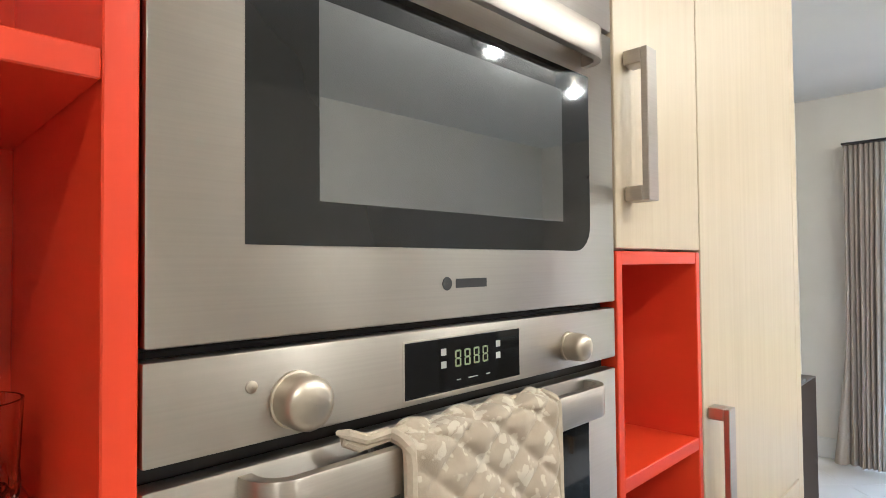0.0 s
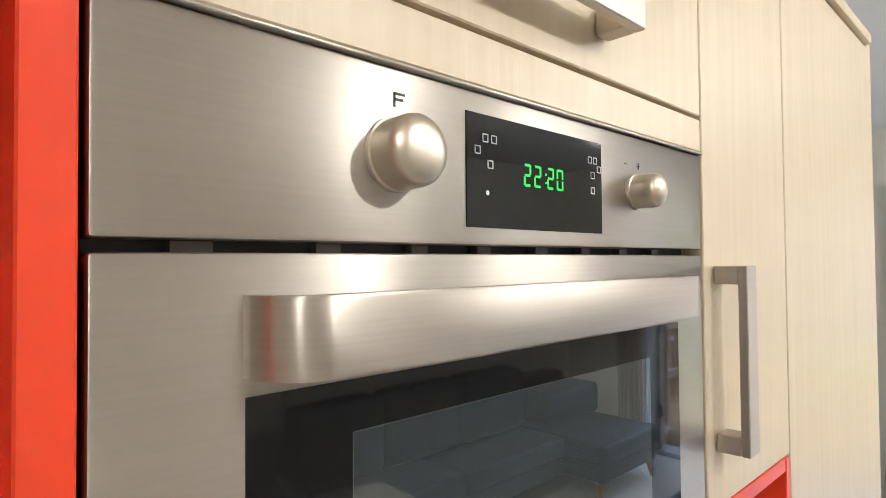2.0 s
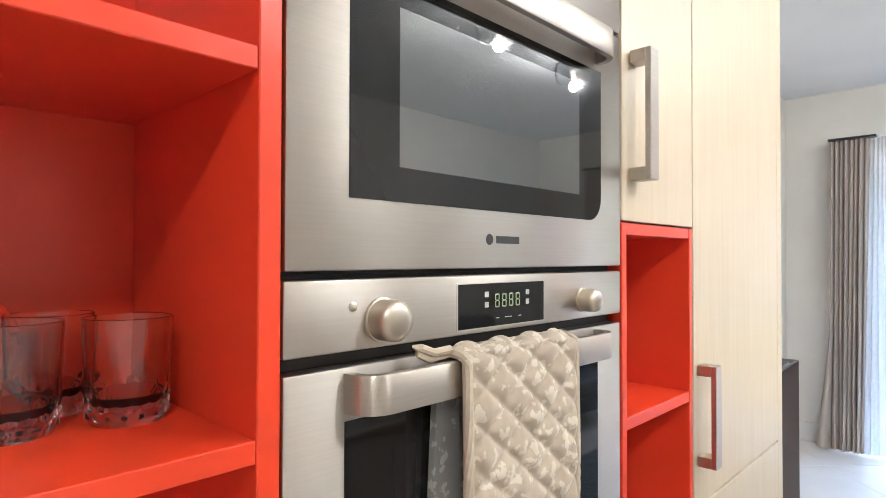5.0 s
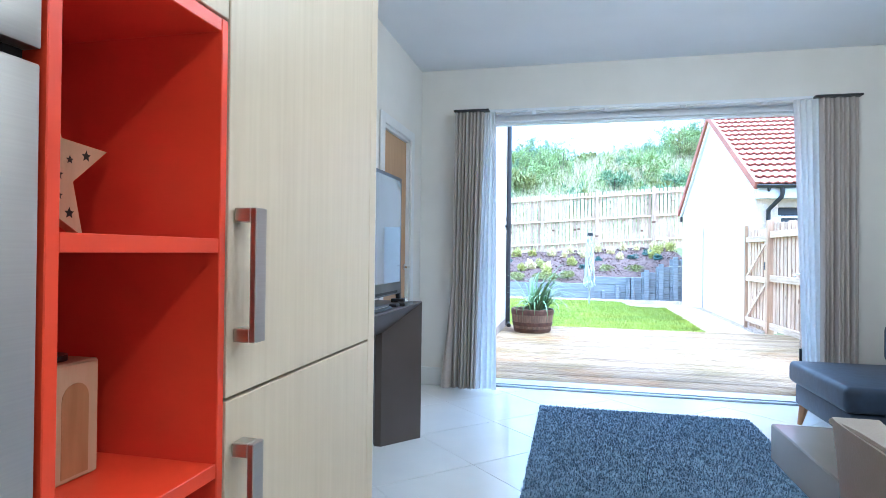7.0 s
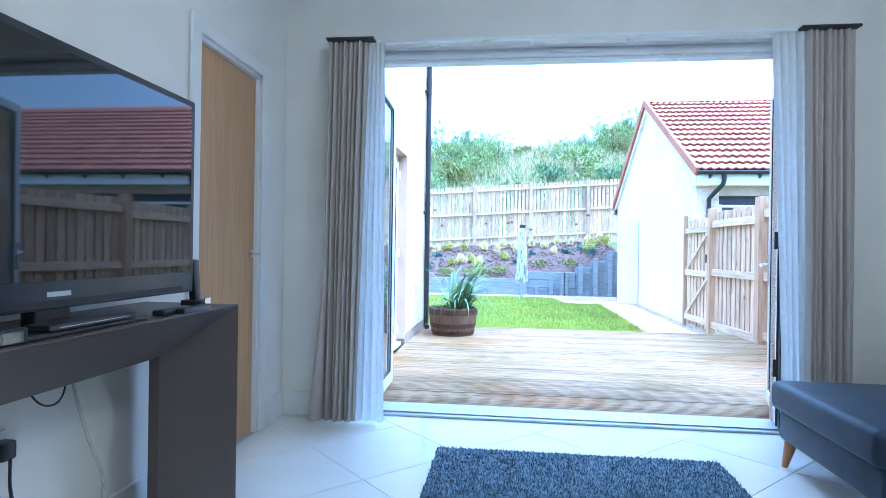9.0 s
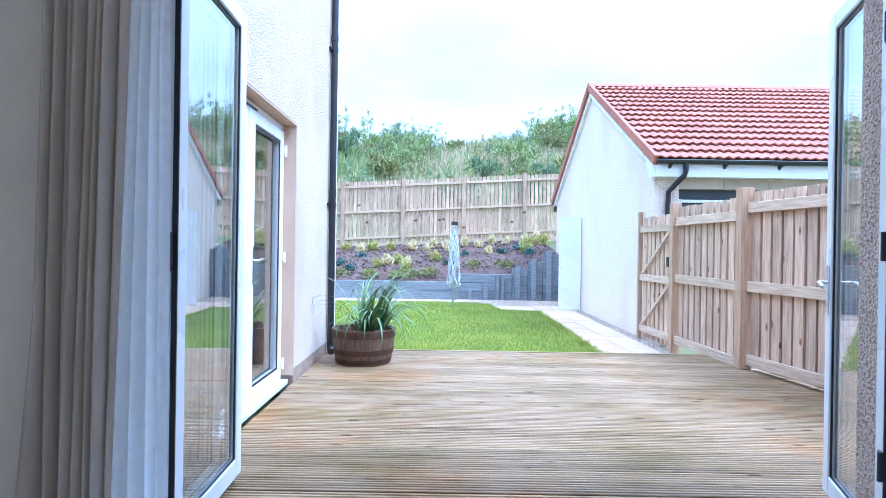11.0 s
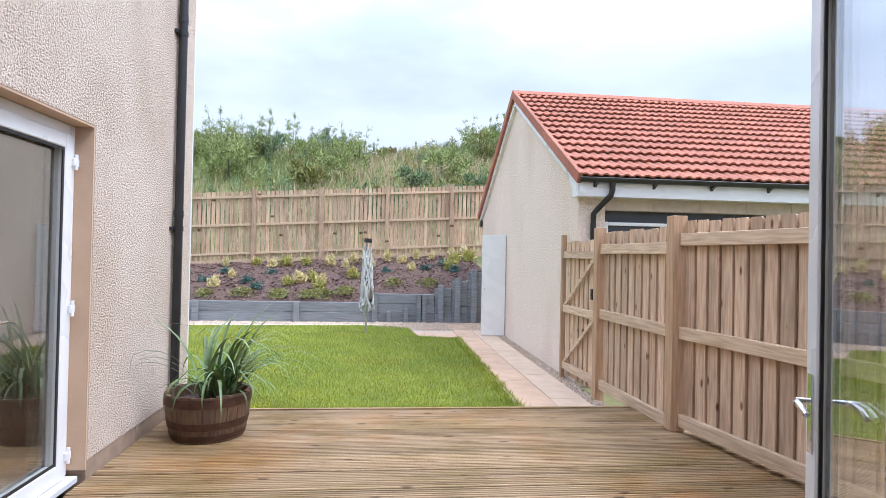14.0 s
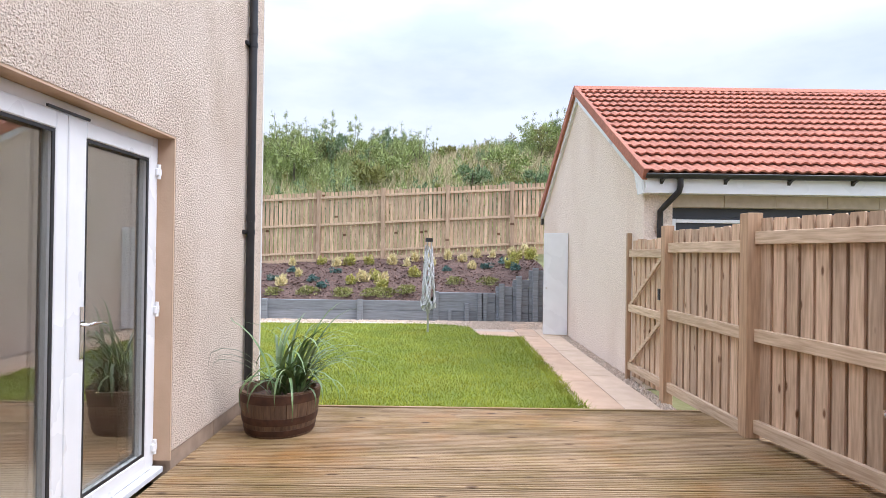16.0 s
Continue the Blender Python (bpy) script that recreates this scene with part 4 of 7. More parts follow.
block = thing("wooden_holder", (-0.12, 1.49, 0.793), "pale solid wood holder with an arched recess on the red shelf", "ornament")
part("body", Geo().box(-0.165, -0.085, 1.452, 1.538, 0.793, 0.948, 0.003), PALE_WOOD, block)
# no hollow is cut: a thin darker arch paints in the recess's shade
g = Geo()
arch = [(1.478, 0.80), (1.520, 0.80)] + [(1.499 + 0.021 * math.cos(radians(a)), 0.900 + 0.021 * math.sin(radians(a))) for a in range(0, 181, 20)]
g.prism(arch, "x", -0.0848, -0.0842)
part("arch_shade", g, LEG_WOOD, block, "flat darker arch painting in the shade of a recess", smooth=0)
part("candle", Geo().cyl((-0.125, 1.495, 0.948), (-0.125, 1.495, 0.956), 0.022), BLACK_PLASTIC, block, "dark cup in the top")

# socket switch on the nib
sw = thing("light_switch", (-0.046, 2.34, 1.06), "brushed metal switch plate on the cream wall end", "switch")
part("plate", Geo().box(-0.0455, -0.039, 2.354, 2.434, 1.018, 1.102, 0.002), HANDLE_STEEL, sw)
part("rocker", Geo().box(-0.039, -0.032, 2.400, 2.420, 1.048, 1.072, 0.002), WHITE_PLASTIC, sw, "white rocker")


# ceiling lamps with clear shades; the last in LAMPS is an added, unseen one
def ceiling_lamp(x, y):
    t = thing("ceiling_lamp", (x, y, TOP), "flush ceiling lamp with a clear glass shade and glowing bulb", "ceiling lamp", "ceiling lamps along the kitchen")
    part("rose", Geo().lathe([(0.0002, 0), (0.060, 0), (0.064, -0.004), (0.064, -0.018), (0.058, -0.024), (0.0002, -0.024)], (x, y, TOP), 32), CHROME, t)
    part("socket", Geo().cyl((x, y, TOP - 0.024), (x, y, TOP - 0.09), 0.017), CHROME, t)
    part("bulb", Geo().cyl((x, y, TOP - 0.105), (x, y, TOP - 0.165), 0.006, 0.006, 10), BULB, t, "glowing filament")
    sh = part("shade", Geo().lathe([(0.030, -0.026), (0.072, -0.030), (0.108, -0.075), (0.110, -0.130), (0.100, -0.165), (0.098, -0.164), (0.108, -0.130), (0.106, -0.076), (0.071, -0.032), (0.030, -0.028)], (x, y, TOP), 32), LAMP_GLASS, t, "clear glass shade")
    sh.visible_shadow = False


for lx, ly in LAMPS:
    ceiling_lamp(lx, ly)

# ---- dining table and chair ----
table = thing("dining_table", (1.45, 1.75, 0), "grey gloss dining table with a thick slab top", "table")
part("tabletop", Geo().box(0.976, 1.90, 1.05, 2.25, 0.655, 0.734, 0.003), TABLE_TOP, table)
for tx, ty in ((1.78, 1.15), (1.78, 2.12), (1.20, 1.15), (1.20, 2.12)):
    part("leg", Geo().box(tx, tx + 0.07, ty - 0.035, ty + 0.035, 0.0, 0.6548, 0.003), TABLE_TOP, table)

chair = thing("dining_chair", (1.1, 1.50, 0), "beige leather upholstered dining chair pushed under the table", "chair")


def chair_back(u, v):
    y = 1.28 + 0.44 * u
    z = 0.46 + 0.428 * v
    bulge = 0.030 * math.sin(math.pi * min(max(u, 0.0), 1.0)) ** 0.4 * math.sin(math.pi * min(0.98, v + 0.02)) ** 0.35
    return (0.925 - 0.040 * v - 0.022 * (bulge / 0.030), y + (0.5 - u) * 0.05 * (1 - v), z)


part("backrest", Geo().sheet(chair_back, 20, 20, (0.055, 0, 0)), BEIGE_LEATHER, chair, smooth=50)
part("piping", Geo().tube([(0.886, 1.278, 0.882), (0.884, 1.36, 0.889), (0.884, 1.50, 0.890), (0.884, 1.64, 0.889), (0.886, 1.722, 0.882)], 0.004, 6), BEIGE_LEATHER, chair)
part("seat", Geo().box(0.93, 1.38, 1.28, 1.72, 0.40, 0.485, 0.02, 3), BEIGE_LEATHER, chair)
for tx, ty in ((0.95, 1.31), (0.95, 1.69), (1.34, 1.31), (1.34, 1.69)):
    part("leg", Geo().cyl((tx, ty, 0.40), (tx, ty, 0.0), 0.021, 0.014, 12), LEG_WOOD, chair)

# ---- living end ----
rug = thing("rug", (1.02, 4.0, 0), "blue-grey shaggy rug on the tiled floor", "rug")
RX0, RX1, RY0, RY1 = 0.335, 1.70, 2.95, 5.035
part("backing", Geo().box(RX0, RX1, RY0, RY1, 0.0, 0.010, 0.002), RUG, rug)
rs = np.random.RandomState(5)
nt = 52000
px_ = rs.uniform(RX0, RX1, nt)
py_ = rs.uniform(RY0, RY1, nt)
ang = rs.uniform(0, 2 * math.pi, nt)
ln = rs.uniform(0.008, 0.019, nt)
tilt_ = rs.uniform(0.2, 1.0, nt)
w_ = 0.0030
vv = np.zeros((nt, 3, 3))
vv[:, 0] = np.stack([px_ - w_ * np.sin(ang), py_ + w_ * np.cos(ang), np.full(nt, 0.009)], 1)
vv[:, 1] = np.stack([px_ + w_ * np.sin(ang), py_ - w_ * np.cos(ang), np.full(nt, 0.009)], 1)
vv[:, 2] = np.stack([px_ + ln * tilt_ * np.cos(ang), py_ + ln * tilt_ * np.sin(ang), 0.009 + ln * np.sqrt(1.02 - tilt_ ** 2 * 0.9)], 1)


def tris(name, arr, material, parent=None, label="", category="", base=(0, 0, 0)):
    """Many loose triangles as one mesh of uncountable stuff."""
    me = bpy.data.meshes.new(name)
    n = len(arr)
    me.vertices.add(n * 3)
    me.vertices.foreach_set("co", (arr.reshape(-1, 3) - np.array(base)).astype(np.float32).ravel())
    me.loops.add(n * 3)
    me.loops.foreach_set("vertex_index", np.arange(n * 3, dtype=np.int32))
    me.polygons.add(n)
    me.polygons.foreach_set("loop_start", np.arange(0, n * 3, 3, dtype=np.int32))
    me.update(calc_edges=True)
    me.materials.append(material)
    ob = new(name, me)
    ob.location = (0, 0, 0) if parent is not None else base
    if parent is not None:
        ob.parent = parent
    tagged(ob, label, category, "", "stuff")
    return ob


tris("pile", vv, RUG, rug, "tufted blue-grey pile", base=(1.02, 4.0, 0))


def cushion(name, x0, x1, y0, y1, z0, z1, parent, b=0.05, label=""):
    def puff(geo):
        cx, cy = (x0 + x1) / 2, (y0 + y1) / 2
        geo.v = [(x, y, z + (0.018 * math.cos(math.pi * (x - cx) / (x1 - x0)) * math.cos(math.pi * (y - cy) / (y1 - y0)) if z > (z0 + z1) / 2 else 0)) for x, y, z in geo.v]
        return geo
    return part(name, puff(Geo().box(x0, x1, y0, y1, z0, z1, b, 4)), SOFA, parent, label, smooth=60)


sofa = thing("corner_sofa", (2.5, 4.0, 0), "dark blue velvet corner sofa with a chaise and beech legs", "sofa")
part("base", Geo().box(1.985, 3.04, 4.275, 5.065, 0.135, 0.275, 0.02, 3), SOFA, sofa, "blue velvet chaise base", smooth=60)
part("base", Geo().box(2.30, 3.04, 2.15, 4.27, 0.135, 0.275, 0.02, 3), SOFA, sofa, "blue velvet seat base", smooth=60)
cushion("seat_cushion", 1.945, 2.80, 4.255, 5.075, 0.277, 0.415, sofa, 0.035)
cushion("seat_cushion", 2.27, 2.80, 3.22, 4.25, 0.277, 0.42, sofa, 0.035)
cushion("seat_cushion", 2.27, 2.80, 2.20, 3.215, 0.277, 0.42, sofa, 0.035)
part("backrest", Geo().box(2.84, 3.06, 2.15, 5.065, 0.277, 0.74, 0.04, 3), SOFA, sofa, smooth=60)
for y0, y1 in ((2.22, 2.86), (2.88, 3.54), (3.56, 4.22)):
    cushion("back_cushion", 2.62, 2.85, y0, y1, 0.43, 0.90, sofa, 0.06)
cushion("back_cushion", 2.47, 2.85, 4.34, 5.05, 0.43, 0.685, sofa, 0.05)
part("armrest", Geo().box(2.33, 3.04, 1.98, 2.148, 0.135, 0.60, 0.04, 3), SOFA, sofa, smooth=60)
for lx, ly, dx, dy in ((2.03, 5.03, -0.02, 0.02), (2.06, 4.335, -0.02, -0.02), (2.95, 5.03, 0.02, 0.02), (2.36, 2.05, -0.02, -0.02), (2.95, 2.05, 0.02, -0.02)):
    part("leg", Geo().cyl((lx + dx, ly + dy, 0.0), (lx, ly, 0.137), 0.014, 0.030, 12), LEG_WOOD, sofa, "tapered beech leg")

# television console with a splayed frame front
CY0, CY1, CTOP = 2.95, 4.155, 0.805
con = thing("tv_console", (-0.45, 3.55, 0), "dark taupe arched console table with splayed reveals under the television", "console table")
ix, iy0, iy1, iz = -0.49, 3.125, 3.945, 0.640
fx = -0.315
part("top", Geo().box(-0.685, fx, CY0, CY1, CTOP - 0.004, CTOP, 0.001), CONSOLE, con)
part("apron", Geo().add([(fx, CY0, CTOP - 0.0045), (fx, CY1, CTOP - 0.0045), (ix, iy1, iz), (ix, iy0, iz), (-0.64, CY0, CTOP - 0.0045), (-0.64, CY1, CTOP - 0.0045), (-0.64, iy1, iz), (-0.64, iy0, iz)],
                        [(0, 1, 2, 3), (4, 7, 6, 5), (3, 2, 6, 7), (0, 4, 5, 1), (0, 3, 7, 4), (1, 5, 6, 2)]), CONSOLE, con, smooth=0)
for yo, yi, bi in ((CY1, iy1, -0.527), (CY0, iy0, -0.64)):
    part("leg", Geo().add([(fx, yo, 0), (ix, yi, 0), (bi, yi, 0), (-0.64, yo, 0), (fx, yo, CTOP - 0.0045), (ix, yi, iz), (bi, yi, iz), (-0.64, yo, CTOP - 0.0045)],
                          [(0, 1, 2, 3), (4, 7, 6, 5), (0, 4, 5, 1), (1, 5, 6, 2), (2, 6, 7, 3), (3, 7, 4, 0)]), CONSOLE, con, smooth=0)

tv = thing("television", (-0.42, 3.44, CTOP), "large black flat-screen television standing on the console", "television")
part("housing", Geo().box(-0.455, -0.395, 2.80, 3.985, 0.862, 1.512, 0.008, 2), BLACK_PLASTIC, tv)
part("screen", Geo().box(-0.3955, -0.3935, 2.825, 3.960, 0.930, 1.490, 0.0006), SCREEN, tv, "glossy dark screen")
part("badge", Geo().box(-0.3948, -0.3942, 3.355, 3.43, 0.893, 0.905), PALE_MARK, tv, "small pale bar in place of the maker's name")
part("speaker_strip", Geo().box(-0.3952, -0.3945, 2.86, 3.92, 0.872, 0.885), BLACK_GAP, tv)
part("stand", Geo().box(-0.52, -0.34, 3.15, 3.66, CTOP + 0.0005, CTOP + 0.014, 0.004).box(-0.46, -0.42, 3.35, 3.46, CTOP + 0.013, 0.87, 0.003), BLACK_PLASTIC, tv)
box1 = thing("set_top_box", (-0.40, 3.28, CTOP), "flat black set-top box on the console", "set-top box")
part("case", Geo().box(-0.415, -0.335, 2.985, 3.24, CTOP + 0.0008, CTOP + 0.036, 0.003), BLACK_PLASTIC, box1)
part("front_panel", Geo().box(-0.3352, -0.334, 3.07, 3.23, CTOP + 0.006, CTOP + 0.030, 0.0005), OVEN_GLASS, box1)
disc = thing("disc_player", (-0.42, 3.66, CTOP), "thin black disc player on the console", "player")
part("case", Geo().box(-0.400, -0.338, 3.30, 3.60, CTOP + 0.0152, CTOP + 0.030, 0.002), BLACK_PLASTIC, disc)
part("tray_line", Geo().box(-0.3382, -0.3375, 3.33, 3.57, CTOP + 0.021, CTOP + 0.023), PALE_MARK, disc)
ph = thing("cordless_phone", (-0.44, 4.05, CTOP), "dark cordless handset upright in its charging cradle on the console", "telephone")
part("cradle", Geo().box(-0.47, -0.39, 4.03, 4.10, CTOP + 0.0006, CTOP + 0.022, 0.005, 2), BLACK_PLASTIC, ph)
part("handset", Geo().box(-0.445, -0.418, 4.045, 4.085, CTOP + 0.02, CTOP + 0.165, 0.007, 2, Matrix.Translation((-0.43, 4.06, CTOP)) @ Matrix.Rotation(radians(8), 4, "X") @ Matrix.Translation((0.43, -4.06, -CTOP))), BLACK_PLASTIC, ph)
part("silver_edge", Geo().box(-0.392, -0.388, 4.05, 4.09, CTOP + 0.004, CTOP + 0.030, 0.001), CHROME, ph)
for k, (ry, rl) in enumerate(((3.74, 0.17), (3.80, 0.16))):
    solid("remote_control", Geo().box(-0.385 + 0.03 * k, -0.345 + 0.03 * k, ry, ry + rl, CTOP + 0.0006, CTOP + 0.018, 0.005, 2), BLACK_PLASTIC, (-0.36, ry, CTOP), "slim black remote control lying on the console", "remote", "remotes on the console")

# sockets, plugs and cables under the console
sock = thing("wall_socket", (WEST, 3.5, 0.46), "white double wall socket with two plugs under the television console", "socket")
part("plate", Geo().box(WEST + 0.0005, WEST + 0.010, 3.40, 3.55, 0.42, 0.51, 0.002), WHITE_PLASTIC, sock)
part("plug", Geo().box(WEST + 0.010, WEST + 0.050, 3.415, 3.462, 0.425, 0.475, 0.006, 2), WHITE_PLASTIC, sock, "white plug")
part("plug", Geo().box(WEST + 0.010, WEST + 0.052, 3.495, 3.542, 0.435, 0.487, 0.008, 2), BLACK_PLASTIC, sock, "black plug")


def cable(name, pts, r, material, label):
    out = []
    p = [Vector(q) for q in pts]
    for i in range(len(p) - 1):
        a, b, c, d = p[max(i - 1, 0)], p[i], p[i + 1], p[min(i + 2, len(p) - 1)]
        for k in range(8):
            t = k / 8
            out.append(0.5 * (2 * b + (c - a) * t + (2 * a - 5 * b + 4 * c - d) * t * t + (3 * b - a - 3 * c + d) * t ** 3))
    out.append(p[-1])
    return solid(name, Geo().tube(out, r, 6), material, pts[-1], label, "cable")


WX = WEST + 0.02
cable("power_cable", [(WX + 0.03, 3.52, 0.44), (WX + 0.03, 3.525, 0.34), (WX + 0.04, 3.56, 0.20), (WX + 0.05, 3.62, 0.06), (WX + 0.06, 3.70, 0.008)], 0.0045, BLACK_PLASTIC, "black power cable hanging from the socket to the floor")
cable("power_cable", [(WX + 0.03, 3.44, 0.43), (WX + 0.03, 3.45, 0.30), (WX + 0.04, 3.46, 0.12), (WX + 0.05, 3.50, 0.008)], 0.004, CABLE_WHITE, "white power cable hanging from the socket to the floor")
cable("power_cable", [(WX, 3.75, 0.80), (WX + 0.03, 3.74, 0.60), (WX + 0.05, 3.78, 0.42), (WX + 0.06, 3.84, 0.25), (WX + 0.07, 3.80, 0.08), (WX + 0.12, 3.72, 0.008), (WX + 0.2, 3.6, 0.008)], 0.0055, CABLE_WHITE, "thick cream cable falling behind the console to the floor")
cable("signal_cable", [(WX, 3.55, 0.80), (WX + 0.02, 3.58, 0.62), (WX + 0.03, 3.64, 0.55), (WX + 0.02, 3.72, 0.58), (WX, 3.76, 0.80)], 0.003, BLACK_PLASTIC, "thin black cable hanging in a loop behind the console")
cable("signal_cable", [(WX, 3.44, 0.80), (WX + 0.02, 3.42, 0.60), (WX + 0.02, 3.40, 0.50), (WX + 0.03, 3.36, 0.36)], 0.003, BLACK_PLASTIC, "thin black cable beside the socket")
ext = thing("extension_block", (-0.6, 3.86, 0), "white extension block on the floor under the console", "extension block")
part("case", Geo().box(-0.64, -0.58, 3.76, 3.90, 0.0, 0.04, 0.005, 2), WHITE_PLASTIC, ext)
part("plug", Geo().box(-0.632, -0.588, 3.85, 3.892, 0.041, 0.085, 0.006, 2), BLACK_PLASTIC, ext, "black plug")


# ---- curtains ----
def curtain(x0t, x1t, x0b, x1b, y, z0, z1, folds, depth, flare=0.0, thick=0.003):
    """A pleated cloth of rounded folds with tight valleys; its outer edge may swing out near the floor."""
    def fn(u, v):
        x = (x0t + (x1t - x0t) * u) * (1 - v) + (x0b + (x1b - x0b) * u) * v
        k = math.floor(folds * u)
        lobe = abs(math.sin(math.pi * folds * u)) ** 0.55
        deep = depth * (0.85 + 0.3 * math.sin(k * 2.3 + 0.7)) * (0.75 + 0.25 * min(1, v * 1.5))
        swing = flare * max(0.0, (v - 0.60) / 0.40) ** 1.1 * max(0.0, 1 - u / 0.16)
        return (x - swing + 0.004 * math.sin(k * 1.9 + v * 4) * v, y - deep * lobe - 0.010 * math.sin(k * 1.3 + v * 3) * v, z1 + (z0 - z1) * v)
    return Geo().sheet(fn, folds * 12, 28, (0, thick, 0))


cl = thing("curtain", (-0.35, 5.42, 0), "full-length grey-beige pleated curtain drawn aside beside the patio doors", "curtain", "curtains at the patio doors")
part("cloth", curtain(-0.375, -0.143, -0.390, -0.182, 5.375, 0.022, 2.206, 8, 0.062, flare=0.083), CURTAIN, cl, smooth=70)
cr = thing("curtain", (2.4, 5.42, 0), "full-length grey-beige pleated curtain drawn aside beside the sofa", "curtain", "curtains at the patio doors")
part("cloth", curtain(2.232, 2.478, 2.244, 2.492, 5.385, 0.022, 2.206, 8, 0.058), CURTAIN, cr, smooth=70)
sl = thing("sheer_curtain", (-0.08, 5.47, 0), "white sheer voile gathered inside the curtain", "curtain", "sheers at the patio doors")
part("cloth", curtain(-0.142, -0.052, -0.195, -0.022, 5.385, 0.020, 2.206, 4, 0.030, thick=0.0), SHEER, sl, smooth=70)
sr = thing("sheer_curtain", (2.2, 5.47, 0), "white sheer voile gathered inside the curtain", "curtain", "sheers at the patio doors")
part("cloth", curtain(2.070, 2.232, 2.155, 2.268, 5.395, 0.020, 2.206, 4, 0.030, thick=0.0), SHEER, sr, smooth=70)
trk = thing("curtain_track", (1.05, 5.43, 2.25), "white curtain track with a dark heading tape above the patio doors", "curtain track")
part("rail", Geo().box(-0.39, 2.49, 5.378, 5.420, 2.212, 2.230, 0.002), UPVC, trk)
for tx0, tx1, ty0 in ((-0.378, -0.10, 5.305), (2.19, 2.482, 5.320)):
    part("heading_tape", Geo().box(tx0, tx1, ty0, 5.3775, 2.208, 2.222, 0.002), BLACK_PLASTIC, trk, "dark heading tape over the curtain")
for k in range(6):
    bx_ = -0.33 + k * 0.555
    part("bracket", Geo().box(bx_, bx_ + 0.03, 5.420, 5.4998, 2.212, 2.236, 0.002), UPVC, trk)

# ---- folding patio doors ----
frm = thing("window_1", (1.08, 5.62, 0), "white plastic frame of the folding patio doors, doors folded open", "door frame", kind="structure")
part("frame_head", Geo().box(OX0, OX1, 5.57, 5.64, 2.170, OTOP, 0.004).box(OX0, OX1, 5.585, 5.66, 2.152, 2.1695, 0.003), UPVC, frm)
part("frame_jamb", Geo().box(OX0, OX0 + 0.062, 5.57, 5.64, 0.0, 2.1515, 0.004), UPVC, frm)
part("frame_jamb", Geo().box(OX1 - 0.062, OX1, 5.57, 5.64, 0.0, 2.1515, 0.004), UPVC, frm)
for sx, sy in ((OX0 + 0.0622, 5.575), (OX0 + 0.0622, 5.618), (OX1 - 0.0682, 5.575), (OX1 - 0.0682, 5.618)):
    part("seal", Geo().box(sx, sx + 0.006, sy, sy + 0.018, 0.02, 2.114), GASKET, frm, "black door seal")
part("hinge", Geo().box(OX0 + 0.0622, OX0 + 0.074, 5.606, 5.69, 0.98, 1.11, 0.002).cyl((OX0 + 0.072, 5.65, 0.98), (OX0 + 0.072, 5.65, 1.11), 0.010, None, 12), BLACK_PLASTIC, frm, "black folding door hinge")
part("threshold", Geo().box(OX0 + 0.0622, OX1 - 0.0622, 5.56, 5.66, 0.0, 0.014, 0.003).box(OX0 + 0.0622, OX1 - 0.0622, 5.60, 5.612, 0.0142, 0.022, 0.001), ALU, frm, "low aluminium threshold track")
part("sill", Geo().box(OX0, OX1, 5.661, 5.90, -0.03, -0.004, 0.003), ALU, frm)
part("trickle_vent", Geo().box(0.905, 1.21, 5.556, 5.5695, 2.190, 2.215, 0.004, 2), UPVC, frm, "white slotted trickle vent")
part("lining", Geo().box(OX0 - 0.0005, OX1 + 0.0005, 5.5005, 5.569, OTOP - 0.014, OTOP - 0.0005).box(OX0, OX0 + 0.012, 5.501, 5.569, 0.0, OTOP - 0.0145).box(OX1 - 0.012, OX1, 5.501, 5.569, 0.0, OTOP - 0.0145), GLOSS_WHITE, frm)


